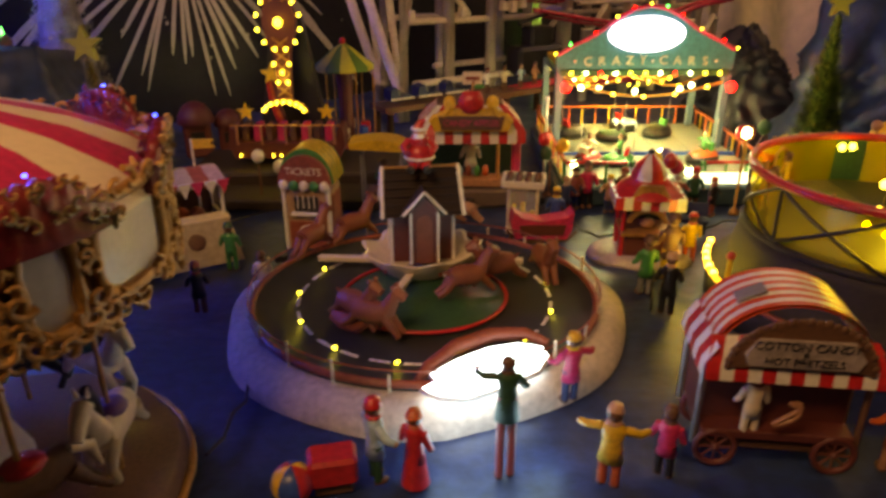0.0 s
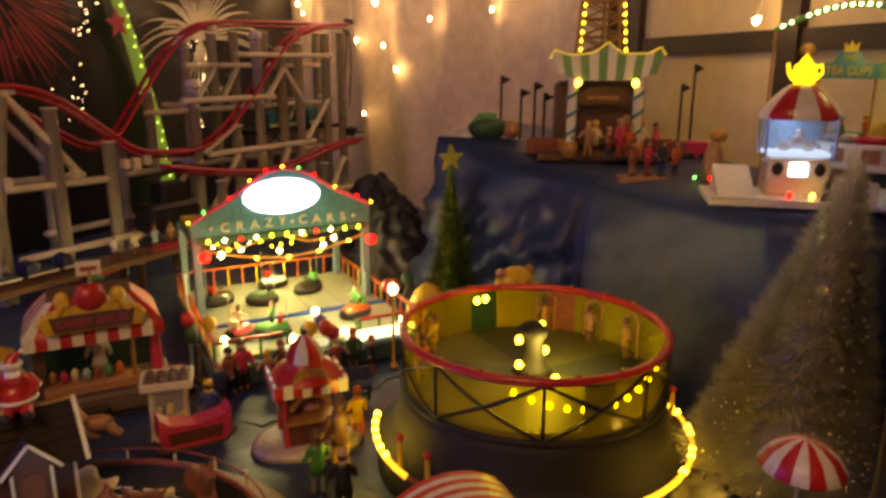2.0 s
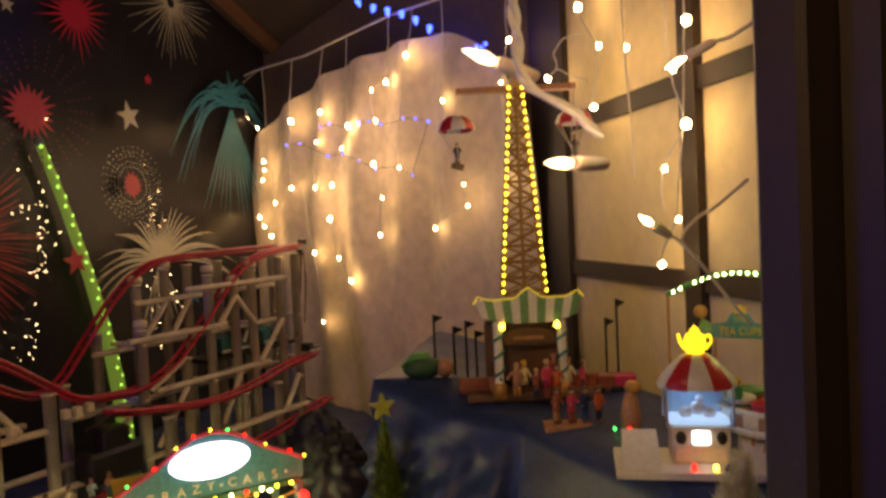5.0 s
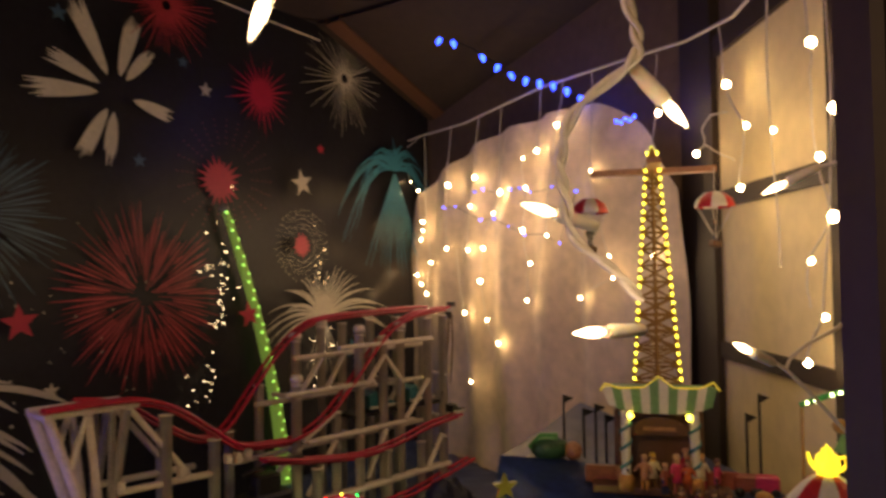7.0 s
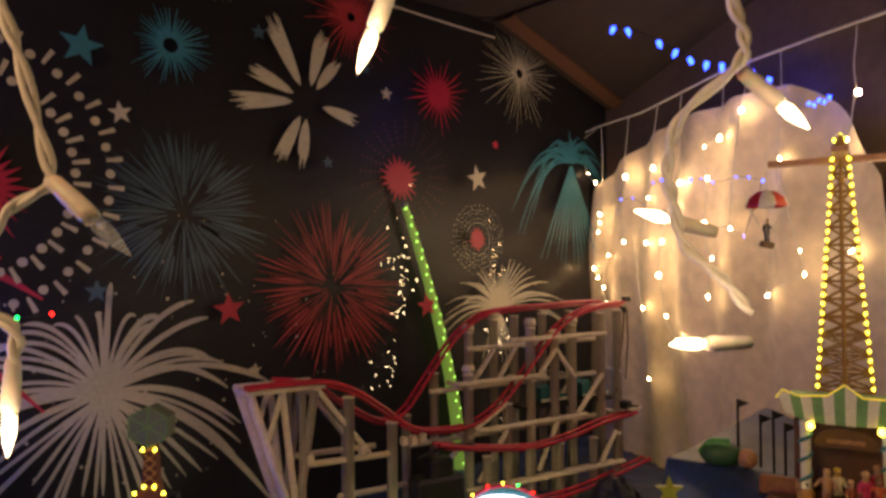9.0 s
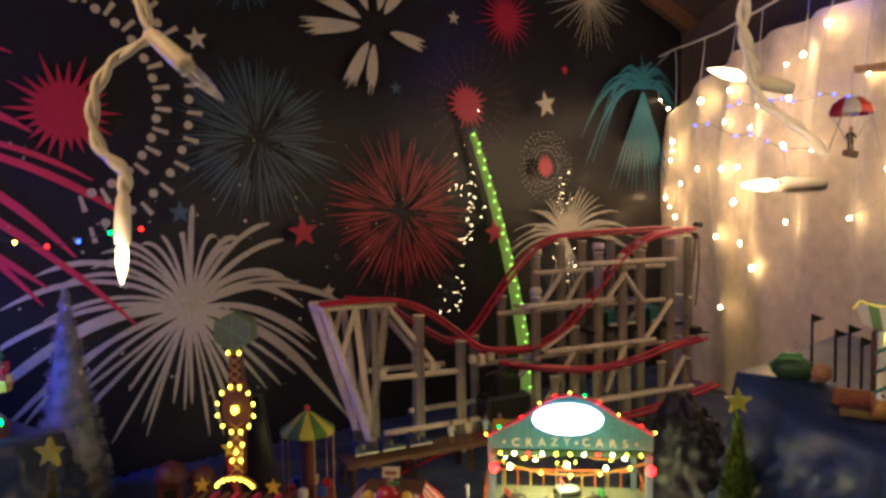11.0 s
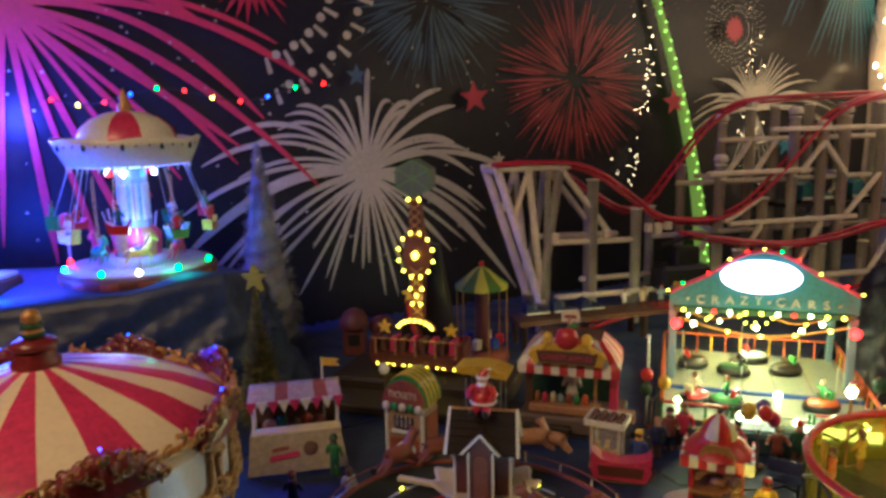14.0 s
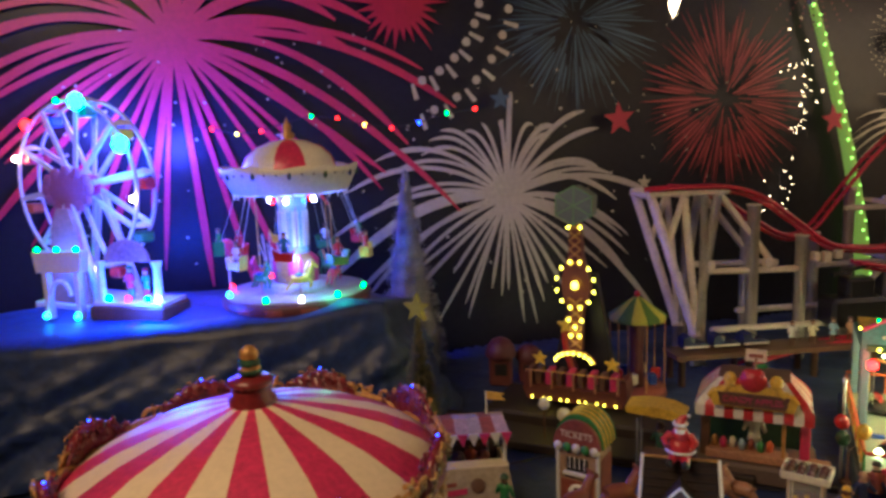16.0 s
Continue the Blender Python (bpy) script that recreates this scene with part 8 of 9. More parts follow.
for u in (0.667, 0.785):
    coaster_car(u, 0.035, 0.202, TEAL, "dark teal coaster car inside the lattice", 1.85)
part("station_floor", Mesh().plate([tuple(at_co(0.58, -0.0, 0).xy), tuple(at_co(0.83, 0.0, 0).xy), tuple(at_co(0.83, 0.07, 0).xy), tuple(at_co(0.58, 0.07, 0).xy)], 0.199, 0.206), BLACK, co)
for u in (0.04, 0.09, 0.14):
    coaster_car(u, -0.07, 0.052, DENIM, "dark blue coaster car with white trim at the station")
part("station_floor", Mesh().plate([tuple(at_co(0.0, -0.10, 0).xy), tuple(at_co(0.34, -0.10, 0).xy), tuple(at_co(0.34, -0.045, 0).xy), tuple(at_co(0.0, -0.045, 0).xy)], 0.042, 0.050), BROWN, co)
for u in (0.01, 0.12, 0.23, 0.33):
    for v in (-0.095, -0.05):
        beam("post", at_co(u, v, 0), at_co(u, v, 0.042), 0.007, BROWN)
for i, u in enumerate((0.20, 0.235, 0.27, 0.30)):
    p = at_co(u, -0.08, 0.050)
    figurine(p, 0.04, (IVORY, CREAM, PALEBLUE, TAN)[i], BROWN, "small pale ornament on the coaster platform", 30, BROWN)
# chain lift at the far end
part("lift_wheel", Mesh().box(at_co(0.872, 0.0, 0.424), (0.018, 0.014, 0.012), (0, 0, 31)), BLACK, co)
part("lift_wheel", Mesh().box(at_co(0.862, 0.0, 0.400), (0.012, 0.012, 0.014), (0, 0, 31)), BLACK, co)
part("chain", Mesh().tube([at_co(0.862, -0.004, 0.40), at_co(0.852, -0.004, 0.32), at_co(0.835, -0.004, 0.22), at_co(0.838, -0.004, 0.19)], 0.0022, 6), BROWN, co)
part("chain", Mesh().tube([at_co(0.870, -0.004, 0.40), at_co(0.872, -0.004, 0.33), at_co(0.862, -0.004, 0.24)], 0.0018, 6), BROWN, co)
coaster_car(0.85, -0.03, 0.176, BLACK, "dark coaster car at the track's end")


# ---- swing carousel, Ferris wheel and their booths on the mound ----
G = 0.172
scn = thing("swing_carousel", "swing carousel with blue-lit canopy and hanging seats", "carousel", pose(-0.573, 0.772, 0.166) @ Matrix.Diagonal((0.87, 0.87, 1, 1)))
part("base", Mesh().lathe([(0, 0), (0.110, 0.0), (0.119, 0.006), (0.121, 0.020), (0.115, 0.026), (0, 0.026)], n=56, mi=lambda i, j: 1 if i == 2 and j % 4 < 2 else 0), [MAROON, RUST], scn, "dark red round base")
part("deck", Mesh().lathe([(0, 0.028), (0.114, 0.028), (0.115, 0.026)], n=48), AGED, scn)
part("step", Mesh().lathe([(0, 0.040), (0.052, 0.040), (0.056, 0.028)], n=36), AGED, scn)
part("skirt", Mesh().lathe([(0.036, 0.040), (0.038, 0.07), (0.028, 0.078), (0.026, 0.080)], n=20, mi=lambda i, j: (j // 2) % 2), [CRIMSON, GOLD], scn)
part("column", Mesh().lathe([(0.024, 0.078), (0.022, 0.12), (0.024, 0.163)], n=8), PALEBLUE, scn)
for k in range(8):
    a = math.pi * k / 4
    part("column_mirror", Mesh().box((0.0225 * math.cos(a), 0.0225 * math.sin(a), 0.115), (0.003, 0.011, 0.050), (0, 0, math.degrees(a))), MIRROR, scn)
for k in range(28):
    a = 2 * math.pi * k / 28
    part("canopy_drip", Mesh().lathe([(0.0018, 0.0), (0.0012, -0.006), (0, -0.010)], n=6), IVORY, scn, "", pose(0.090 * math.cos(a), 0.090 * math.sin(a), 0.168))
rows = []
for r, z, wave in ((0.03, 0.162, 0), (0.088, 0.166, 0), (0.093, 0.169, 0), (0.099, 0.180, 0), (0.106, 0.192, 0.4), (0.110, 0.202, 1), (0.106, 0.203, 1), (0.094, 0.197, 0.4), (0.072, 0.196, 0)):
    rows.append([(r * math.cos(2 * math.pi * j / 96), r * math.sin(2 * math.pi * j / 96), z + 0.0045 * wave * (abs(math.sin(6 * math.pi * j / 96)) - 0.6)) for j in range(96)])
part("crown", Mesh().sheet(rows, closed=True), IVORY, scn, "cream scalloped canopy rim with dark medallions")
part("dome", Mesh().lathe([(0.076, 0.194), (0.074, 0.204), (0.067, 0.217), (0.052, 0.228), (0.030, 0.236), (0.006, 0.239)], n=48, mi=lambda i, j: 1 if (j + 15) % 12 < 5 else 0), [IVORY, CRIMSON], scn, "", pose(0, 0, 0, 0, 0, 42))
part("finial", Mesh().lathe([(0.010, 0.238), (0.012, 0.246), (0.006, 0.250), (0.008, 0.257), (0.004, 0.262), (0, 0.270)], n=14), GOLD, scn)
for k in range(12):
    a = math.pi * k / 6 + 0.12
    part("medallion", Mesh().ball((0.1065 * math.cos(a), 0.1065 * math.sin(a), 0.192), 0.0050, (0.6, 0.6, 1), 10), (DENIM, DKGREEN)[k % 2], scn)
for k in range(36):
    a = 2 * math.pi * k / 36
    if k % 3:
        part("stud", Mesh().ball((0.1065 * math.cos(a + 0.12), 0.1065 * math.sin(a + 0.12), 0.1935), 0.0017, n=6), BROWN, scn)
part("canopy_light", Mesh().lathe([(0.052, 0.1625), (0.087, 0.1655)], n=48), glow("blue_white_canopy_light", (0.20, 0.30, 1.0), 4), scn, "blue-white lit underside")
for k in range(8):
    a = math.pi * k / 4 + 0.4
    bulb(scn, (L_WHITE, L_RED, L_WHITE, L_BLU)[k % 4], (0.036 * math.cos(a), 0.036 * math.sin(a), 0.155), 0.0042)
for k in range(9):
    a = 2 * math.pi * k / 9 + 0.35
    x, y = 0.100 * math.cos(a), 0.100 * math.sin(a)
    x2, y2, z2 = 0.118 * math.cos(a), 0.118 * math.sin(a), 0.078 + 0.012 * (k % 2)
    s = part("swing_seat", Mesh().slab([(-0.014, -0.005), (-0.017, 0.010), (-0.007, 0.005), (0.010, 0.004), (0.017, 0.013), (0.013, -0.007)], -0.008, 0.008), (YELLOW, RED, GREEN)[k % 3], scn, "", pose(x2, y2, z2, 0, 0, math.degrees(a) + 90))
    part("chain", Mesh().rod((0.008, 0, 0.004), (0.006, 0.031, 0.167 - z2), 0.0005, n=5).rod((-0.008, 0, 0.004), (-0.006, 0.031, 0.167 - z2), 0.0005, n=5), SILVER, s)
    figurine(Vector((-0.573, 0.772, 0.166)) + Vector((x2 * 0.87, y2 * 0.87, z2 - 0.004)), 0.034, (RED, GREEN, IVORY, TEAL)[k % 4], DENIM, "tiny ornament seated in a hanging swing", math.degrees(a) + 90, BROWN, group="swing riders")
for k, (ang, mt) in enumerate(((200, L_RED), (235, L_CYAN), (282, L_GRN), (340, L_GRN), (20, L_GRN), (310, L_WHITE), (150, L_RED))):
    a = radians(ang)
    bulb(scn, mt, (0.111 * math.cos(a), 0.111 * math.sin(a), 0.031), 0.0042)
for k in range(6):
    a = math.pi * k / 3 + 0.2
    hs = part("horse", horse_mesh(None), [(CRIMSON, GREEN, YELLOW)[k % 3], GOLD, BLUE], scn, "", pose(0.066 * math.cos(a), 0.066 * math.sin(a), 0.030, 0, 0, math.degrees(a) + 90) @ Matrix.Scale(0.75, 4))
    part("pole", Mesh().rod((0, 0, 0), (0, 0, 0.16), 0.0012, n=6), GOLD, hs)
lamp("swing_carousel_glow", "POINT", Matrix.Translation((-0.535, 0.725, 0.245)), 0.32, (0.14, 0.20, 1.0), 0.01)
lamp("swing_carousel_green", "POINT", Matrix.Translation((-0.470, 0.73, 0.212)), 0.05, (0.1, 1.0, 0.4), 0.006)

fw = thing("ferris_wheel", "white Ferris wheel with coloured lights", "ferris wheel", pose(-0.888, 0.69, 0.0))
HZ, FR = 0.348, 0.125
for y in (-0.016, 0.016):
    part("wheel_rim", Mesh().tube([(FR * math.cos(2 * math.pi * k / 40), y, HZ + FR * math.sin(2 * math.pi * k / 40)) for k in range(40)], 0.0028, 6, closed=True), IVORY, fw)
    for k in range(10):
        a = 2 * math.pi * k / 10 + 0.15
        part("spoke", Mesh().box((FR * 0.5 * math.cos(a), y, HZ + FR * 0.5 * math.sin(a)), (FR * 0.96, 0.003, 0.0080), (0, -math.degrees(a), 0)), IVORY, fw)
part("hub", Mesh().lathe([(0, -0.022), (0.016, -0.022), (0.016, 0.022), (0, 0.022)], n=20), CRIMSON, fw, "", pose(0, 0, HZ) @ FACE)
sgm = part("sign", Mesh().ball((0.0, -0.030, HZ - 0.004), 0.040, (1.2, 0.12, 0.66), 24), TROUSERS, fw, "faded pink scalloped sign")
for k in range(12):
    a = 2 * math.pi * k / 12
    part("petal", Mesh().ball((0.045 * math.cos(a), -0.030, HZ - 0.004 + 0.025 * math.sin(a)), 0.011, (1, 0.4, 1), 10), TROUSERS, sgm)
part("crowd_panel", Mesh().slab([(-0.040, G + 0.006), (0.040, G + 0.006), (0.028, HZ - 0.06), (0.012, HZ - 0.03), (-0.012, HZ - 0.03), (-0.028, HZ - 0.06)], -0.044, -0.038), TAN, fw, "carved pale front panel between the legs")
for sx in (-1, 1):
    for y in (-0.028, 0.028):
        part("leg", Mesh().rod((sx * 0.058, y * 1.3, G - 0.01), (0, y, HZ), 0.0055, 0.004, 8), IVORY, fw)
CABS = (RED, YELLOW, GREEN, BLUE, CRIMSON, ORANGE, TEAL, PURPLE, RED, GREEN)
for k in range(10):
    a = 2 * math.pi * k / 10 + 0.15
    x, z = FR * math.cos(a), HZ + FR * math.sin(a)
    c = part("cabin", Mesh().box((x, 0, z - 0.016), (0.022, 0.024, 0.016), bev=0.003), CABS[k], fw)
    part("cabin_roof", Mesh().lathe([(0.014, 0.0), (0.008, 0.006), (0, 0.008)], n=12, c=(x, 0, z - 0.002)), IVORY, c)
for ang, mt, r in ((76, L_CYAN, 0.0115), (132, L_RED, 0.008), (28, L_CYAN, 0.0115), (-8, L_WARM, 0.0040), (-45, L_RED, 0.0065), (-118, L_GRN, 0.0105), (160, L_WARM, 0.004), (95, L_GRN, 0.004), (-75, L_WHITE, 0.004)):
    a = radians(ang)
    bulb(fw, mt, (FR * math.cos(a), -0.024, HZ + FR * math.sin(a)), r)
part("base", Mesh().box((0, 0, G), (0.15, 0.10, 0.012)), IVORY, fw)
# The last two are added to imitate the blue haze over the banner.
for p, e, c in (((-0.80, 0.640, 0.365), 1.3, (0.02, 0.07, 1.0)), ((-0.87, 0.62, 0.24), 1.0, (0.03, 0.09, 1.0)), ((-0.70, 0.62, 0.205), 2.8, (0.02, 0.06, 1.0)), ((-0.81, 0.775, 0.40), 3.0, (0.06, 0.06, 1.0)), ((-0.92, 0.735, 0.43), 1.6, (0.10, 0.10, 1.0))):
    lamp("mound_glow", "POINT", Matrix.Translation(p), e, c, 0.03)

wb = thing("wheel_booth", "white lit booth with columns before the Ferris wheel", "booth", pose(-0.745, 0.645, 0.170, 0, 0, 12))
part("base", Mesh().box((0, 0, 0.010), (0.116, 0.064, 0.020)), BROWN, wb, "brown wooden base")
part("floor_plate", Mesh().box((0, 0, 0.0225), (0.108, 0.056, 0.005)), IVORY, wb)
for x in (-0.044, 0.044):
    part("column", Mesh().lathe([(0.007, 0.025), (0.006, 0.03), (0.005, 0.07), (0.0065, 0.075), (0.008, 0.08)], n=12, c=(x, -0.018, 0)), IVORY, wb)
part("arch", Mesh().slab([(0.034 * math.cos(math.pi * k / 12), 0.080 + 0.030 * math.sin(math.pi * k / 12)) for k in range(13)], -0.022, -0.016), LILAC, wb)
for x, mt in ((-0.03, L_GRN), (0.0, L_RED), (0.03, L_CYAN), (0.046, L_WHITE)):
    bulb(wb, mt, (x, -0.024, 0.030), 0.0040)
figurine((-0.755, 0.640, 0.195), 0.045, CRIMSON, GREEN, "small bright ornament in the lit booth", 0, GREEN)
figurine((-0.730, 0.645, 0.195), 0.042, GREEN, RED, "small green ornament in the lit booth", 0, RED)
gt2 = thing("entrance_gate", "white lit gate with a curved arch", "gate", pose(-0.838, 0.600, 0.170, 0, 0, 15))
for x in (-0.024, 0.024):
    part("post", Mesh().box((x, 0, 0.034), (0.008, 0.012, 0.068)), IVORY, gt2)
part("arch", Mesh().tube([(0.015 * math.cos(math.pi * k / 10), -0.006, 0.034 + 0.020 * math.sin(math.pi * k / 10)) for k in range(11)], 0.003, 8), WHITE, gt2)
part("header", Mesh().slab([(-0.034, 0.066), (0.034, 0.066), (0.038, 0.095), (-0.038, 0.095)], -0.008, 0.008), IVORY, gt2)
for x in (-0.024, 0.024):
    bulb(gt2, L_CYAN, (x, -0.010, 0.006), 0.0040)
for x in (-0.03, 0.0, 0.03):
    bulb(gt2, L_GRN, (x, -0.006, 0.098), 0.0036)
rg = random.Random(17)
for k in range(26):                                   # pale reed-like poles behind
    u = k / 25
    x, y = -0.73 + 0.12 * u + rg.uniform(-0.01, 0.01), 0.90 - 0.05 * u + rg.uniform(-0.02, 0.02)
    t = thing("pale_stick", "thin pale stick standing on the mound", "stick", pose(x, y, 0.150, rg.uniform(-8, 8), rg.uniform(-14, 14), 0), "pale sticks")
    part("stick", Mesh().rod((0, 0, 0), (0, 0, rg.uniform(0.07, 0.11)), 0.0016, 0.0008, 6), IVORY, t)
mb = thing("lollipop_ornament", "pink round lollipop ornament on a stick", "ornament", pose(-0.705, 0.78, 0.172))
part("disc", Mesh().ball((0, 0, 0.075), 0.014, (1, 0.4, 1), 14), P_PINK, mb)
part("stick", Mesh().rod((0, 0, 0), (0, 0, 0.065), 0.0014, n=6), WHITE, mb)
mc = thing("coloured_lights", "strand of small coloured lights behind the swing carousel", "string lights", Matrix.Identity(4))
line = [Vector((-0.95 + 0.044 * i, 0.86 + 0.012 * i * 0.8, 0.43 + 0.012 * math.sin(i * 1.1))) for i in range(14)]
part("cable", Mesh().tube(line, 0.0010, 5), BLACK, mc)
for i, p in enumerate(line):
    bulb(mc, (L_RED, L_BLU, L_GRN, L_RED, L_GOLD)[i % 5], p, 0.0030)

# ---- parachute tower on the draped platform ----
TX, TY = 0.668, 0.835
PZ = 0.214
pt = thing("parachute_tower", "yellow lattice parachute tower with rows of lights", "fairground ride", pose(TX, TY, PZ, 0, 0, -30))
part("base", Mesh().box((0, 0, 0.004), (0.17, 0.10, 0.010)), BROWN, pt)
part("back_house", Mesh().box((0, 0.020, 0.055), (0.115, 0.04, 0.09)), BROWN, pt)
TH, T0 = 0.425, 0.135
OLDGOLD = material("dark_old_gold_paint", (0.26, 0.13, 0.025), 0.45, var=0.4)
for sx in (-1, 1):
    for sy in (-1, 1):
        part("tower_leg", Mesh().rod((sx * 0.030, 0.016 + sy * 0.020, T0), (sx * 0.0085, 0.016 + sy * 0.007, TH), 0.0022, 0.0016, 8), GOLD, pt)
for k in range(13):
    u0, u1 = k / 13, (k + 1) / 13
    w0, w1 = 0.030 - 0.0215 * u0, 0.030 - 0.0215 * u1
    z0, z1 = T0 + (TH - T0) * u0, T0 + (TH - T0) * u1
    y0, y1 = 0.016 - 0.020 + 0.013 * u0, 0.016 - 0.020 + 0.013 * u1
    part("lattice_bay", Mesh().rod((-w0, y0, z0), (w1, y1, z1), 0.0014, n=5).rod((w0, y0, z0), (-w1, y1, z1), 0.0014, n=5).rod((-w0, y0, z0), (w0, y0, z0), 0.0014, n=5).rod((0, y0, z0), (0, y1, z1), 0.0026, n=5), OLDGOLD, pt)
    part("lattice_bay", Mesh().rod((-w0, 0.032 - y0, z0), (w1, 0.032 - y1, z1), 0.0014, n=5).rod((w0, 0.032 - y0, z0), (-w1, 0.032 - y1, z1), 0.0014, n=5).rod((-w0, 0.032 - y0, z0), (w0, 0.032 - y0, z0), 0.0014, n=5), OLDGOLD, pt)
    for sx in (-1, 1):
        for h in (0.25, 0.75):
            w, zz, yy = w0 + (w1 - w0) * h, z0 + (z1 - z0) * h, y0 + (y1 - y0) * h
            bulb(pt, L_YEL, (sx * w, yy - 0.003, zz), 0.0020)
part("crossarm", Mesh().box((0, 0.016, TH - 0.006), (0.165, 0.018, 0.008)), TAN, pt, "wooden crossarm")
part("crossarm", Mesh().box((0, 0.016, TH - 0.001), (0.018, 0.15, 0.007)), TAN, pt, "wooden crossarm")
part("finial", Mesh().lathe([(0.010, TH), (0.006, TH + 0.012), (0.004, TH + 0.02), (0, TH + 0.026)], n=10), GOLD, pt)
for x in (-0.006, 0.0, 0.006):
    bulb(pt, L_YEL, (x, 0.008, TH + 0.018 + 0.006 * (x == 0)), 0.0026)
zig = [(-0.073, 0.128), (-0.066, 0.138), (-0.050, 0.132), (-0.018, 0.134), (0.0, 0.148), (0.018, 0.134), (0.050, 0.134), (0.066, 0.142), (0.073, 0.132)]
for i in range(12):
    x0, x1 = -0.070 + 0.0117 * i, -0.070 + 0.0117 * (i + 1)

    def crest_z(x):
        for a, b in zip(zig, zig[1:]):
            if a[0] <= x <= b[0]:
                return a[1] + (b[1] - a[1]) * (x - a[0]) / (b[0] - a[0])
        return 0.13

    lo0, lo1 = 0.102 + 0.010 * (abs(x0) / 0.07) ** 3, 0.102 + 0.010 * (abs(x1) / 0.07) ** 3
    part("awning_stripe", Mesh().slab([(x0 * 0.9, lo0), (x1 * 0.9, lo1), (x1, crest_z(x1)), (x0, crest_z(x0))], -0.046, -0.042), GREENWHITE if i % 2 else IVORY, pt)
part("awning_edge", Mesh().tube([(x, -0.045, z + 0.001) for x, z in zig], 0.0014, 6), glow("lit_yellow_edge", (1.0, 0.75, 0.05), 0.35), pt, "glowing yellow edge")
part("awning_top", Mesh().box((0, -0.010, 0.126), (0.120, 0.066, 0.006)), GREENWHITE, pt)
for sx in (-1, 1):
    pl_ = part("pole", Mesh().rod((sx * 0.042, -0.044, 0.004), (sx * 0.042, -0.044, 0.104), 0.006, n=12), IVORY, pt, "cream pole with a green spiral")
    part("spiral", Mesh().tube([(sx * 0.042 + 0.0063 * math.cos(k * 0.5), -0.044 + 0.0063 * math.sin(k * 0.5), 0.02 + 0.00185 * k) for k in range(45)], 0.0022, 6), TEAL, pl_)
    part("pole_foot", Mesh().lathe([(0, 0.004), (0.011, 0.004), (0.010, 0.02), (0.007, 0.024), (0, 0.024)], n=12, c=(sx * 0.042, -0.044, 0)), GOLD, pl_)
    bulb(pt, L_GOLD, (sx * 0.036, -0.048, 0.099), 0.0042)
ars = [(0.033 * math.cos(math.pi * k / 12), 0.078 + 0.016 * math.sin(math.pi * k / 12)) for k in range(13)]
part("arched_sign", Mesh().slab([(-0.046, 0.072)] + [(0.046, 0.072)] + ars, -0.030, -0.026), BROWN, pt)
part("writing_bar", Mesh().box((0, -0.031, 0.080), (0.04, 0.001, 0.005)), TAN, pt)
for sx in (-1, 1):
    part("side_fence", Mesh().box((sx * 0.075, -0.020, 0.016), (0.040, 0.004, 0.022)), RUST, pt)
figurine((0.655, 0.775, 0.218), 0.050, CRIMSON, RUST, "pink-clothed ornament before the parachute tower", 0, SKIN)
figurine((0.678, 0.790, 0.218), 0.052, P_PINK, TAN, "pale pink ornament before the parachute tower", 0, TAN)
figurine((0.640, 0.805, 0.218), 0.046, CREAM, BROWN, "cream ornament under the tower awning", 0, YELLOW)
for k, (x, y, h, c, l, lab) in enumerate(((0.625, 0.800, 0.046, TAN, GOLD, "ornament in a tan coat among the tower crowd"), (0.668, 0.772, 0.044, ORANGE, RUST, "ornament in orange among the tower crowd"), (0.690, 0.775, 0.048, CREAM, CRIMSON, "ornament in a cream shirt among the tower crowd"), (0.640, 0.778, 0.040, RUST, DENIM, "short ornament in rust red among the tower crowd"), (0.702, 0.760, 0.045, CRIMSON, BROWN, "ornament in crimson by the wagons"), (0.612, 0.822, 0.042, DENIM, TAN, "ornament in navy by the wagons"))):
    figurine((x, y, 0.218), h, c, l, lab, 20 * k - 40, (SKIN, BROWN, GOLD)[k % 3], (40, 25))
for k, (x, y, z, lab) in enumerate(((0.596, 0.878, 0.575, "red and white parachute with an ornament hanging below"), (0.738, 0.800, 0.578, "red and white parachute hanging from the crossarm"))):
    pc = thing("parachute", lab, "parachute", pose(x, y, z), "parachutes")
    part("canopy", Mesh().lathe([(0, 0.024), (0.012, 0.022), (0.022, 0.014), (0.026, 0.004), (0.025, 0.002)], n=24, mi=lambda i, j: (j // 3) % 2), [RED, IVORY], pc)
    for a in range(6):
        part("line", Mesh().rod((0.025 * math.cos(a * 1.05), 0.025 * math.sin(a * 1.05), 0.003), (0, 0, -0.040), 0.0005, n=4), WIRE, pc)
    part("hanging_line", Mesh().rod((0, 0, 0.023), (0, 0, 0.056), 0.0006, n=4), WIRE, pc)
    if k < 2:
        part("basket", Mesh().box((0, 0, -0.046), (0.016, 0.010, 0.008), (0, 12, 0)), BROWN, pc)
        figurine((x, y, z - 0.044), 0.030, BLACK, DENIM, "tiny dark ornament hanging under a parachute", 0, BROWN, group="parachute riders")
for x, y, h in ((0.582, 0.945, 0.108), (0.612, 0.905, 0.100), (0.625, 0.900, 0.085), (0.762, 0.780, 0.10), (0.778, 0.775, 0.125), (0.606, 0.93, 0.09)):
    f = thing("small_flag", "dark flag on a thin pole by the parachute tower", "flag", pose(x, y, 0.212), "tower flags")
    part("pole", Mesh().rod((0, 0, 0), (0, 0, h), 0.0018, n=6), BLACK, f)
    part("pennant", Mesh().slab([(0, h - 0.012), (0.016, h - 0.006), (0, h)], -0.0008, 0.0008), BLACK, f)
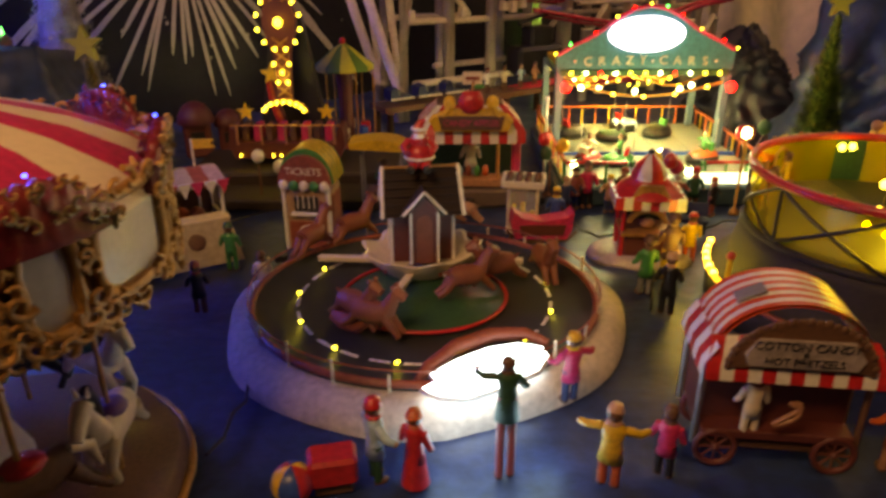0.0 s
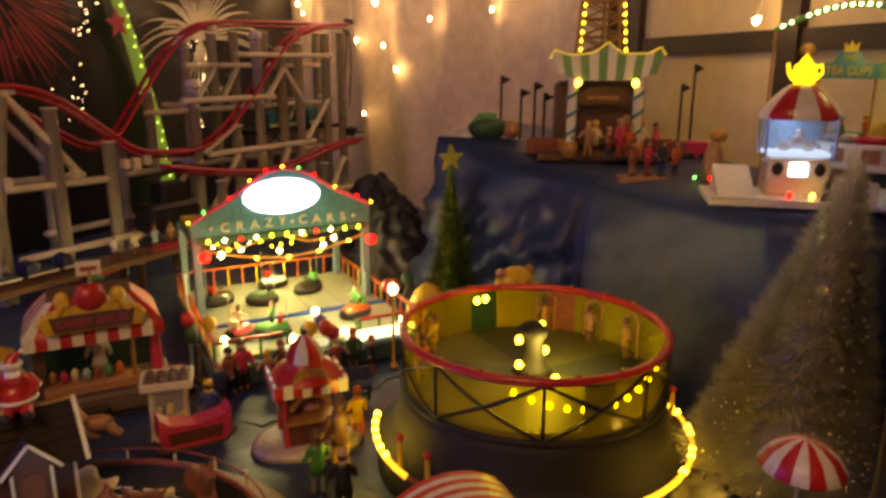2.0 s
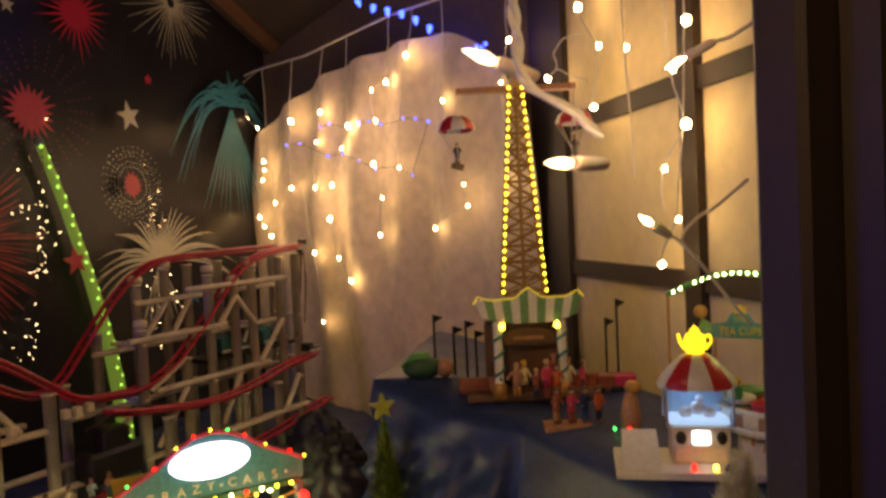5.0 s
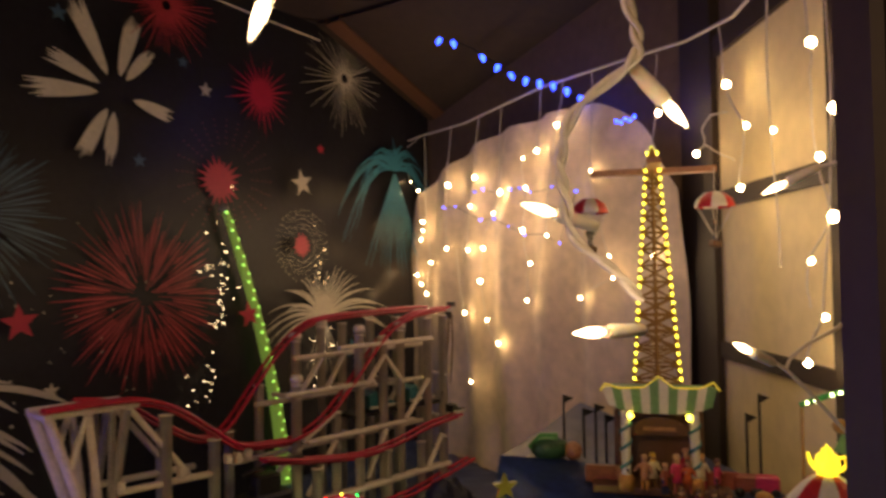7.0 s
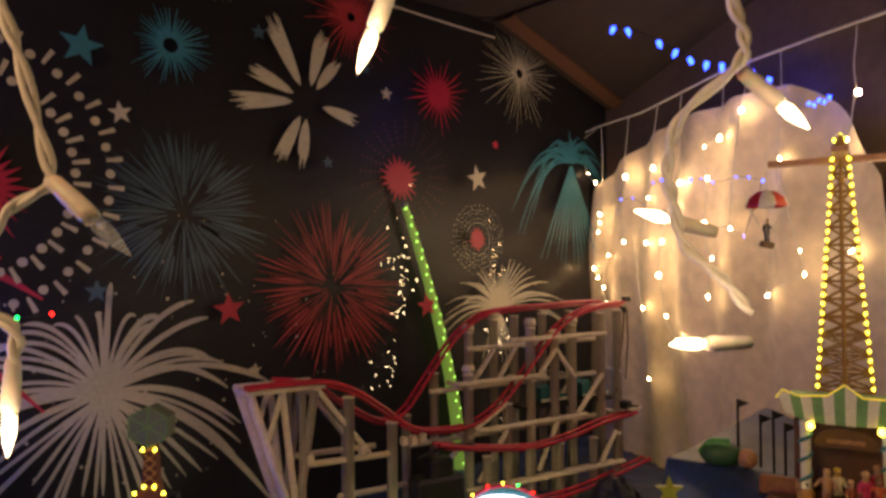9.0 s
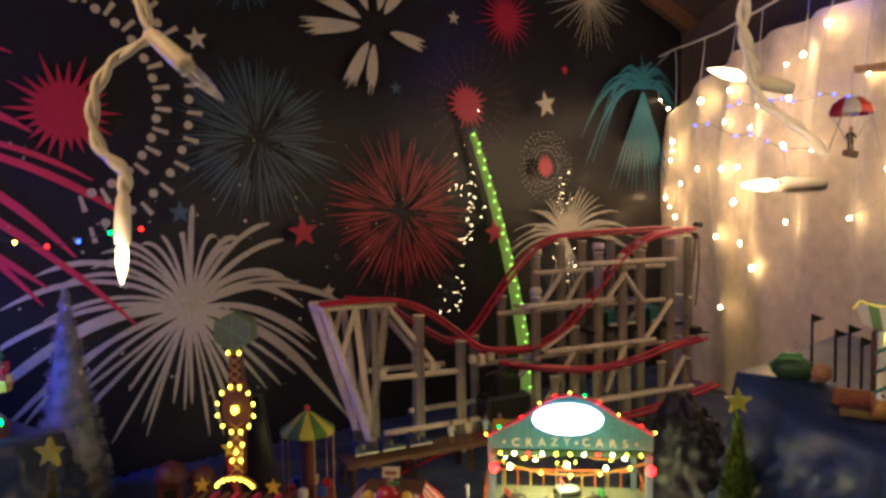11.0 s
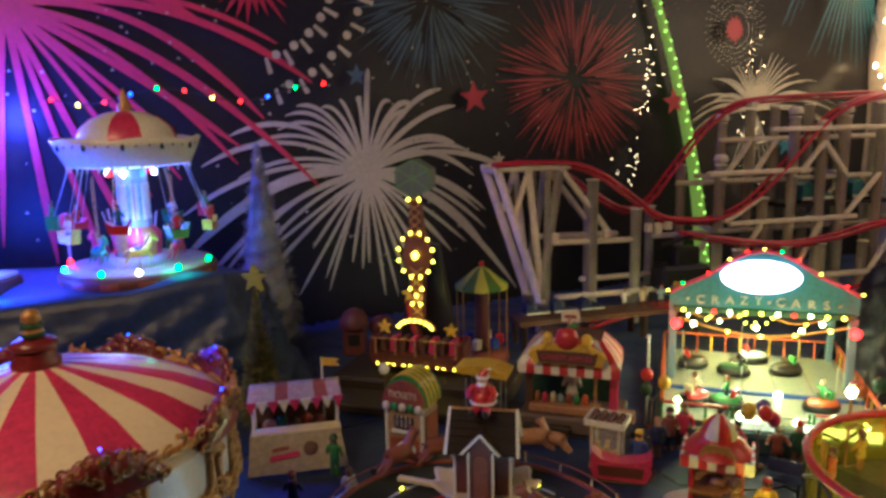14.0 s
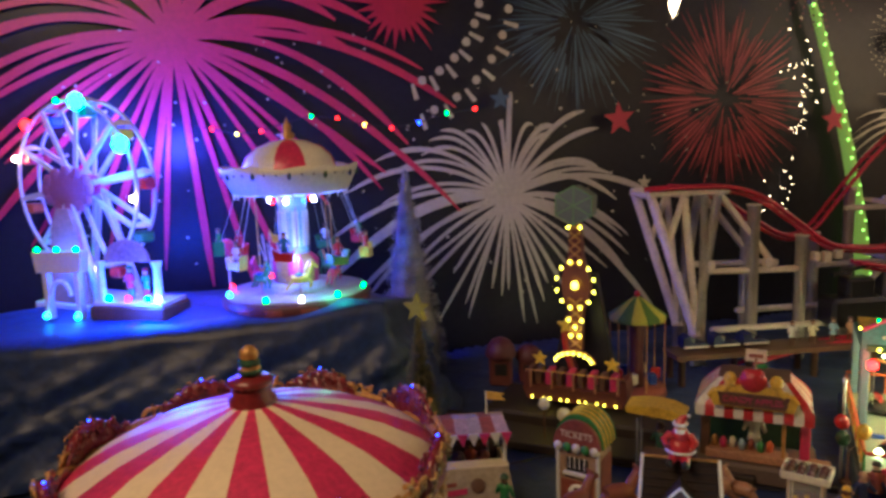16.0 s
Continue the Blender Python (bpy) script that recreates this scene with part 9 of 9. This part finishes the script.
sl_ = thing("sleeping_ornament", "green-clad plush ornament lying on the platform corner", "ornament", pose(0.555, 0.935, 0.236, 0, 0, -20))
part("body", Mesh().ball((0, 0, 0.012), 0.022, (1.3, 0.8, 0.75), 16), DKGREEN, sl_)
part("head", Mesh().ball((0.032, -0.006, 0.010), 0.013, n=14), TAN, sl_)
part("hat", Mesh().tube([(-0.028, 0, 0.012), (-0.012, 0, 0.026), (0.010, 0, 0.024)], [0.004, 0.008, 0.010], 10), GREEN, sl_)
for k, (x, mt) in enumerate(((0.592, RUST), (0.612, TAN), (0.75, RUST), (0.77, CRIMSON))):
    c = thing("wagon", "small red fair wagon beside the tower", "wagon", pose(x, 0.855 - 0.62 * (x - 0.61), 0.212, 0, 0, -30), "fair wagons")
    part("body", Mesh().box((0, 0, 0.016), (0.030, 0.018, 0.020)), mt, c)
    for sx in (-1, 1):
        part("wheel", Mesh().lathe([(0, -0.001), (0.006, -0.001), (0.006, 0.001), (0, 0.001)], n=12), BLACK, c, "", pose(sx * 0.009, -0.0095, 0.006) @ FACE)
bn2 = thing("figure_group_base", "flat tan base with crouching ornaments", "ornament", pose(0.635, 0.695, 0.200, 0, 0, -30))
part("base", Mesh().box((0, 0, 0.004), (0.075, 0.030, 0.008)), TAN, bn2)
for k, (x, c, l) in enumerate(((-0.022, RUST, TAN), (-0.004, CRIMSON, RUST), (0.012, DENIM, BLUE), (0.028, ORANGE, DENIM))):
    figurine(Vector((0.635, 0.695, 0.208)) + Vector((x * 0.87, -x * 0.5, 0)), 0.042, c, l, "small ornament standing on the flat tan base", 10, BROWN)

# ---- teacup ride ----
tc = thing("teacup_booth", "lit teapot booth with a striped roof", "booth", pose(0.627, 0.503, 0.213, 0, 0, -40) @ Matrix.Diagonal((0.78, 0.72, 1.02, 1)))
part("plinth", Mesh().box((0.0, -0.012, 0.003), (0.20, 0.100, 0.007)), IVORY, tc)
part("foot", Mesh().box((0, -0.002, 0.022), (0.066, 0.046, 0.036)), CREAM, tc)
part("tank", Mesh().box((0, 0, 0.059), (0.074, 0.052, 0.036), bev=0.003), sheer("blue_tank_plastic", (0.6, 0.7, 0.92), 0.08, 0.82), tc, "clear blue-lit plastic tank")
part("tank_floor", Mesh().box((0, 0, 0.0435), (0.068, 0.046, 0.004)), L_TANK, tc, "lit blue-white floor of the tank")
part("tank_back", Mesh().box((0, 0.021, 0.060), (0.066, 0.003, 0.030)), PALEBLUE, tc)
for dx, dz, rr in ((-0.014, 0.050, 0.007), (0.0, 0.054, 0.008), (0.013, 0.050, 0.007), (0.002, 0.063, 0.004)):
    part("ice_lump", Mesh().ball((dx, -0.006, dz), rr, (1.2, 0.8, 0.8), 10), SNOW, tc)
for sx in (-1, 1):
    for sy in (-1, 1):
        part("corner_bar", Mesh().rod((sx * 0.0375, sy * 0.0265, 0.040), (sx * 0.0375, sy * 0.0265, 0.077), 0.0016, n=6), SILVER, tc)
part("speaker_panel", Mesh().box((0, -0.0265, 0.031), (0.066, 0.004, 0.018)), IVORY, tc)
for sx in (-1, 1):
    part("speaker", Mesh().lathe([(0, -0.001), (0.006, -0.001), (0.006, 0.002), (0, 0.001)], n=16), BLACK, tc, "", pose(sx * 0.023, -0.0290, 0.031) @ FACE)
part("lit_window", Mesh().box((0, -0.0290, 0.031), (0.018, 0.002, 0.011)), L_WHITE, tc)
part("roof", Mesh().lathe([(0.046, 0.074), (0.0475, 0.077), (0.040, 0.085), (0.031, 0.093), (0.022, 0.100), (0.014, 0.104), (0, 0.105)], n=50, sy=0.80, mi=lambda i, j: (j // 5) % 2), [RED, IVORY], tc, "domed red and white striped roof")
pot = part("teapot", Mesh().lathe([(0.006, 0.112), (0.013, 0.116), (0.017, 0.126), (0.014, 0.136), (0.007, 0.140), (0.0075, 0.142), (0.002, 0.146), (0, 0.149)], n=20), L_POT, tc, "glowing yellow teapot", Matrix.Translation((0, 0, 0.012)) @ Matrix.Scale(0.80, 4))
part("spout", Mesh().tube([(-0.014, 0, 0.122), (-0.021, 0, 0.128), (-0.024, 0, 0.138)], [0.004, 0.003, 0.0022], 8), L_POT, pot)
part("handle", Mesh().tube([(0.014, 0, 0.134), (0.022, 0, 0.136), (0.024, 0, 0.128), (0.015, 0, 0.120)], 0.0020, 8), L_POT, pot)
for sx, mt in ((-0.012, L_RED), (0.012, L_GOLD)):
    bulb(tc, mt, (sx, -0.054, 0.010), 0.0030)
part("cart_wheel", Mesh().lathe([(0, -0.002), (0.009, -0.002), (0.009, 0.002), (0, 0.002)], n=18), BLACK, tc, "", pose(0.030, -0.055, 0.006) @ FACE)
for sx in (-1, 1):
    part("ramp", Mesh().add([(sx * 0.048, -0.058, 0.007), (sx * 0.090, -0.058, 0.007), (sx * 0.090, 0.012, 0.030), (sx * 0.048, 0.012, 0.030), (sx * 0.048, 0.012, 0.004), (sx * 0.090, 0.012, 0.004)], [(0, 1, 2, 3), (1, 2, 5), (0, 3, 4), (2, 3, 4, 5)]), IVORY, tc, "ivory sloping ramp")
part("ladder", Mesh().rod((0.055, -0.02, 0.004), (0.070, 0.0, 0.055), 0.0022, n=6).rod((0.067, -0.03, 0.004), (0.082, -0.01, 0.055), 0.0022, n=6), TAN, tc)
dm = thing("trailer", "small white trailer with a red dome and black wheels", "trailer", pose(0.645, 0.400, 0.21, 0, 0, -50))
part("body", Mesh().box((0, 0, 0.016), (0.050, 0.026, 0.018), bev=0.003), IVORY, dm)
part("dome", Mesh().ball((0, 0, 0.026), 0.020, (1.1, 0.65, 0.75), 16), CRIMSON, dm, "red dome")
for sx in (-1, 1):
    wt = part("wheel", Mesh().lathe([(0, -0.002), (0.009, -0.002), (0.009, 0.002), (0, 0.002)], n=16), BLACK, dm, "", pose(sx * 0.013, -0.014, 0.009) @ FACE)
    part("hub_cap", Mesh().lathe([(0, 0.0030), (0.004, 0.0025), (0.0045, 0.0015)], n=12), IVORY, wt)
ta = thing("teacup_ride", "teacup ride with a lit green arch and a sign", "fairground ride", pose(0.706, 0.512, 0.208, 0, 0, -54))
CUPS = pose(0.0305, -0.0296, 0.036) @ Matrix.Scale(0.85, 4)
part("pedestal", Mesh().lathe([(0, -0.042), (0.050, -0.042), (0.046, -0.036), (0.040, 0.0), (0, 0.0)], n=30), DKGREEN, ta, "dark green pedestal under the cups", CUPS)
part("counter_ring", Mesh().lathe([(0.060, 0.008), (0.064, 0.010), (0.064, 0.024), (0.067, 0.026), (0.067, 0.029), (0.060, 0.029)], n=40, arc=(20, 330), mi=lambda i, j: 1 if (j // 2) % 2 and i == 1 else 0), [IVORY, TAN], ta, "ivory and tan counter round the cups", CUPS)
part("deck", Mesh().lathe([(0, 0.0), (0.060, 0.0), (0.060, 0.008), (0, 0.008)], n=36), IVORY, ta, "", CUPS)
archp = [(-0.070 + 0.14 * k / 20, -0.02, 0.161 + 0.022 * math.sin(math.pi * k / 20)) for k in range(21)]
ap = part("arch", Mesh().tube(archp, 0.0028, 8), GREEN, ta, "green arch with small lights")
for k in range(1, 20):
    if k not in (3, 13):
        bulb(ap, L_GREENW, (archp[k][0], -0.025, archp[k][2]), 0.0015)
for sx in (-1, 1):
    part("arch_post", Mesh().rod((sx * 0.069, -0.02, 0.0), (sx * 0.069, -0.02, 0.162), 0.0014, n=8), GOLD, ta)
sg2 = part("sign", Mesh().slab([(-0.044, 0.104), (0.044, 0.104), (0.044, 0.122), (0.022, 0.124), (0.014, 0.136), (-0.014, 0.136), (-0.022, 0.124), (-0.044, 0.122)], -0.012, -0.006), TEAL, ta, "teal sign with cream letters", Matrix.Translation((-0.002, 0, 0.036)) @ Matrix.Diagonal((0.60, 0.77, 0.77, 1)))
words("sign_lettering", "THE", 0.0105, YELLOW, sg2, pose(0, -0.0135, 0.129) @ FACE)
words("sign_lettering", "TEA CUPS", 0.0150, YELLOW, sg2, pose(0, -0.0135, 0.113) @ FACE)
for sx in (-1, 1):
    part("wing", Mesh().slab([(sx * 0.044, 0.102), (sx * 0.072, 0.108), (sx * 0.060, 0.130), (sx * 0.044, 0.122)], -0.011, -0.007), GREENWHITE, sg2)
    part("ornament_ball", Mesh().ball((sx * 0.062, -0.009, 0.138), 0.010, (1.2, 0.8, 0.9), 12), GOLD, sg2)
    part("sign_post", Mesh().rod((sx * 0.04, -0.009, 0.01), (sx * 0.04, -0.009, 0.104), 0.0020, n=8), GOLD, sg2)
part("crown", Mesh().slab([(-0.009, 0.136), (0.009, 0.136), (0.011, 0.148), (0.004, 0.143), (0, 0.150), (-0.004, 0.143), (-0.011, 0.148)], -0.011, -0.007), YELLOW, sg2)
for k in range(6):
    a = math.pi * k / 3 + 0.3
    c = part("teacup", Mesh().lathe([(0.009, 0.010), (0.015, 0.016), (0.021, 0.030), (0.022, 0.034), (0.019, 0.033), (0.012, 0.018)], n=20, c=(0, 0, 0)), (IVORY, YELLOW, GREENWHITE, IVORY, P_PINK, PALEBLUE)[k], ta, "", CUPS @ pose(0.042 * math.cos(a), 0.042 * math.sin(a), 0.006) @ Matrix.Scale(0.85, 4))
    part("saucer", Mesh().lathe([(0.010, 0.0105), (0.024, 0.013), (0.025, 0.015), (0.012, 0.012)], n=20, c=(0, 0, 0)), RED if k % 2 else IVORY, c)
    part("band", Mesh().lathe([(0.0185, 0.023), (0.0200, 0.027)], n=20, c=(0, 0, 0)), (RED, GREEN)[k % 2], c)
part("centre_pot", Mesh().lathe([(0.008, 0.008), (0.015, 0.014), (0.017, 0.028), (0.010, 0.040), (0.011, 0.043), (0, 0.050)], n=20), YELLOW, ta, "", CUPS)
for k in range(4):
    a = math.pi * k / 2 + 0.3
    figurine(Vector((0.700, 0.470, 0.258)) + Vector((0.036 * math.cos(a - 0.94), 0.036 * math.sin(a - 0.94), 0)), 0.032, (RED, ORANGE, GREEN, CRIMSON)[k], BROWN, "tiny bright ornament seated in a teacup", 30 * k, YELLOW, group="teacup riders")
lamp("arch_glow", "POINT", Matrix.Translation((0.672, 0.470, 0.345)), 0.02, (0.9, 1.0, 0.35), 0.01)
kg = thing("kangaroo_ornament", "yellow-brown standing animal-shaped ornament", "ornament", pose(0.655, 0.622, 0.212, 0, 0, 20) @ Matrix.Scale(0.85, 4))
part("body", Mesh().lathe([(0, 0), (0.012, 0), (0.014, 0.02), (0.010, 0.04), (0.006, 0.05), (0, 0.052)], n=14), TAN, kg)
part("head", Mesh().ball((0, -0.004, 0.058), 0.010, (0.9, 1.2, 0.9), 12), GOLD, kg)
for x, y, mt in ((0.636, 0.628, L_GRN), (0.646, 0.615, L_RED)):
    t = thing("small_light", "single tiny coloured light on the platform edge", "light", pose(x, y, 0.216))
    bulb(t, mt, (0, 0, 0), 0.0018)
lamp("teacup_glow", "POINT", Matrix.Translation((0.622, 0.503, 0.283)), 0.010, (0.35, 0.55, 1.0), 0.005)

# loose black wiring on the cloth between the rides
rg = random.Random(77)
for k, way in enumerate((((-0.32, 0.62), (-0.20, 0.76), (-0.08, 0.79), (0.02, 0.76), (0.13, 0.79)), ((-0.33, 0.82), (-0.24, 0.79), (-0.12, 0.775), (-0.02, 0.785), (0.11, 0.86)), ((0.13, 0.72), (0.16, 0.68), (0.24, 0.69), (0.31, 0.72), (0.40, 0.74), (0.47, 0.80)), ((-0.14, 0.34), (-0.13, 0.46), (-0.17, 0.58), (-0.15, 0.63)))):
    pw = thing("power_cable", "thin black power cable lying loose on the cloth", "cable", Matrix.Identity(4), "power cables")
    pts = []
    for (x0, y0), (x1, y1) in zip(way, way[1:]):
        for j in range(6):
            u = j / 6
            pts.append((x0 + (x1 - x0) * u + rg.uniform(-0.004, 0.004), y0 + (y1 - y0) * u + rg.uniform(-0.004, 0.004), 0.0045 + 0.003 * rg.random()))
    part("wire", Mesh().tube(pts, 0.0013, 6), BLACK, pw)
    part("plug", Mesh().box((pts[-1][0], pts[-1][1], 0.008), (0.012, 0.008, 0.008)), BLACK, pw)

# an assumed ceiling lamp behind the viewer, added as the body of the room fill
rl = thing("ceiling_lamp", "round ceiling lamp, unseen, added for the room fill", "lamp", pose(-0.42, -0.20, 1.16))
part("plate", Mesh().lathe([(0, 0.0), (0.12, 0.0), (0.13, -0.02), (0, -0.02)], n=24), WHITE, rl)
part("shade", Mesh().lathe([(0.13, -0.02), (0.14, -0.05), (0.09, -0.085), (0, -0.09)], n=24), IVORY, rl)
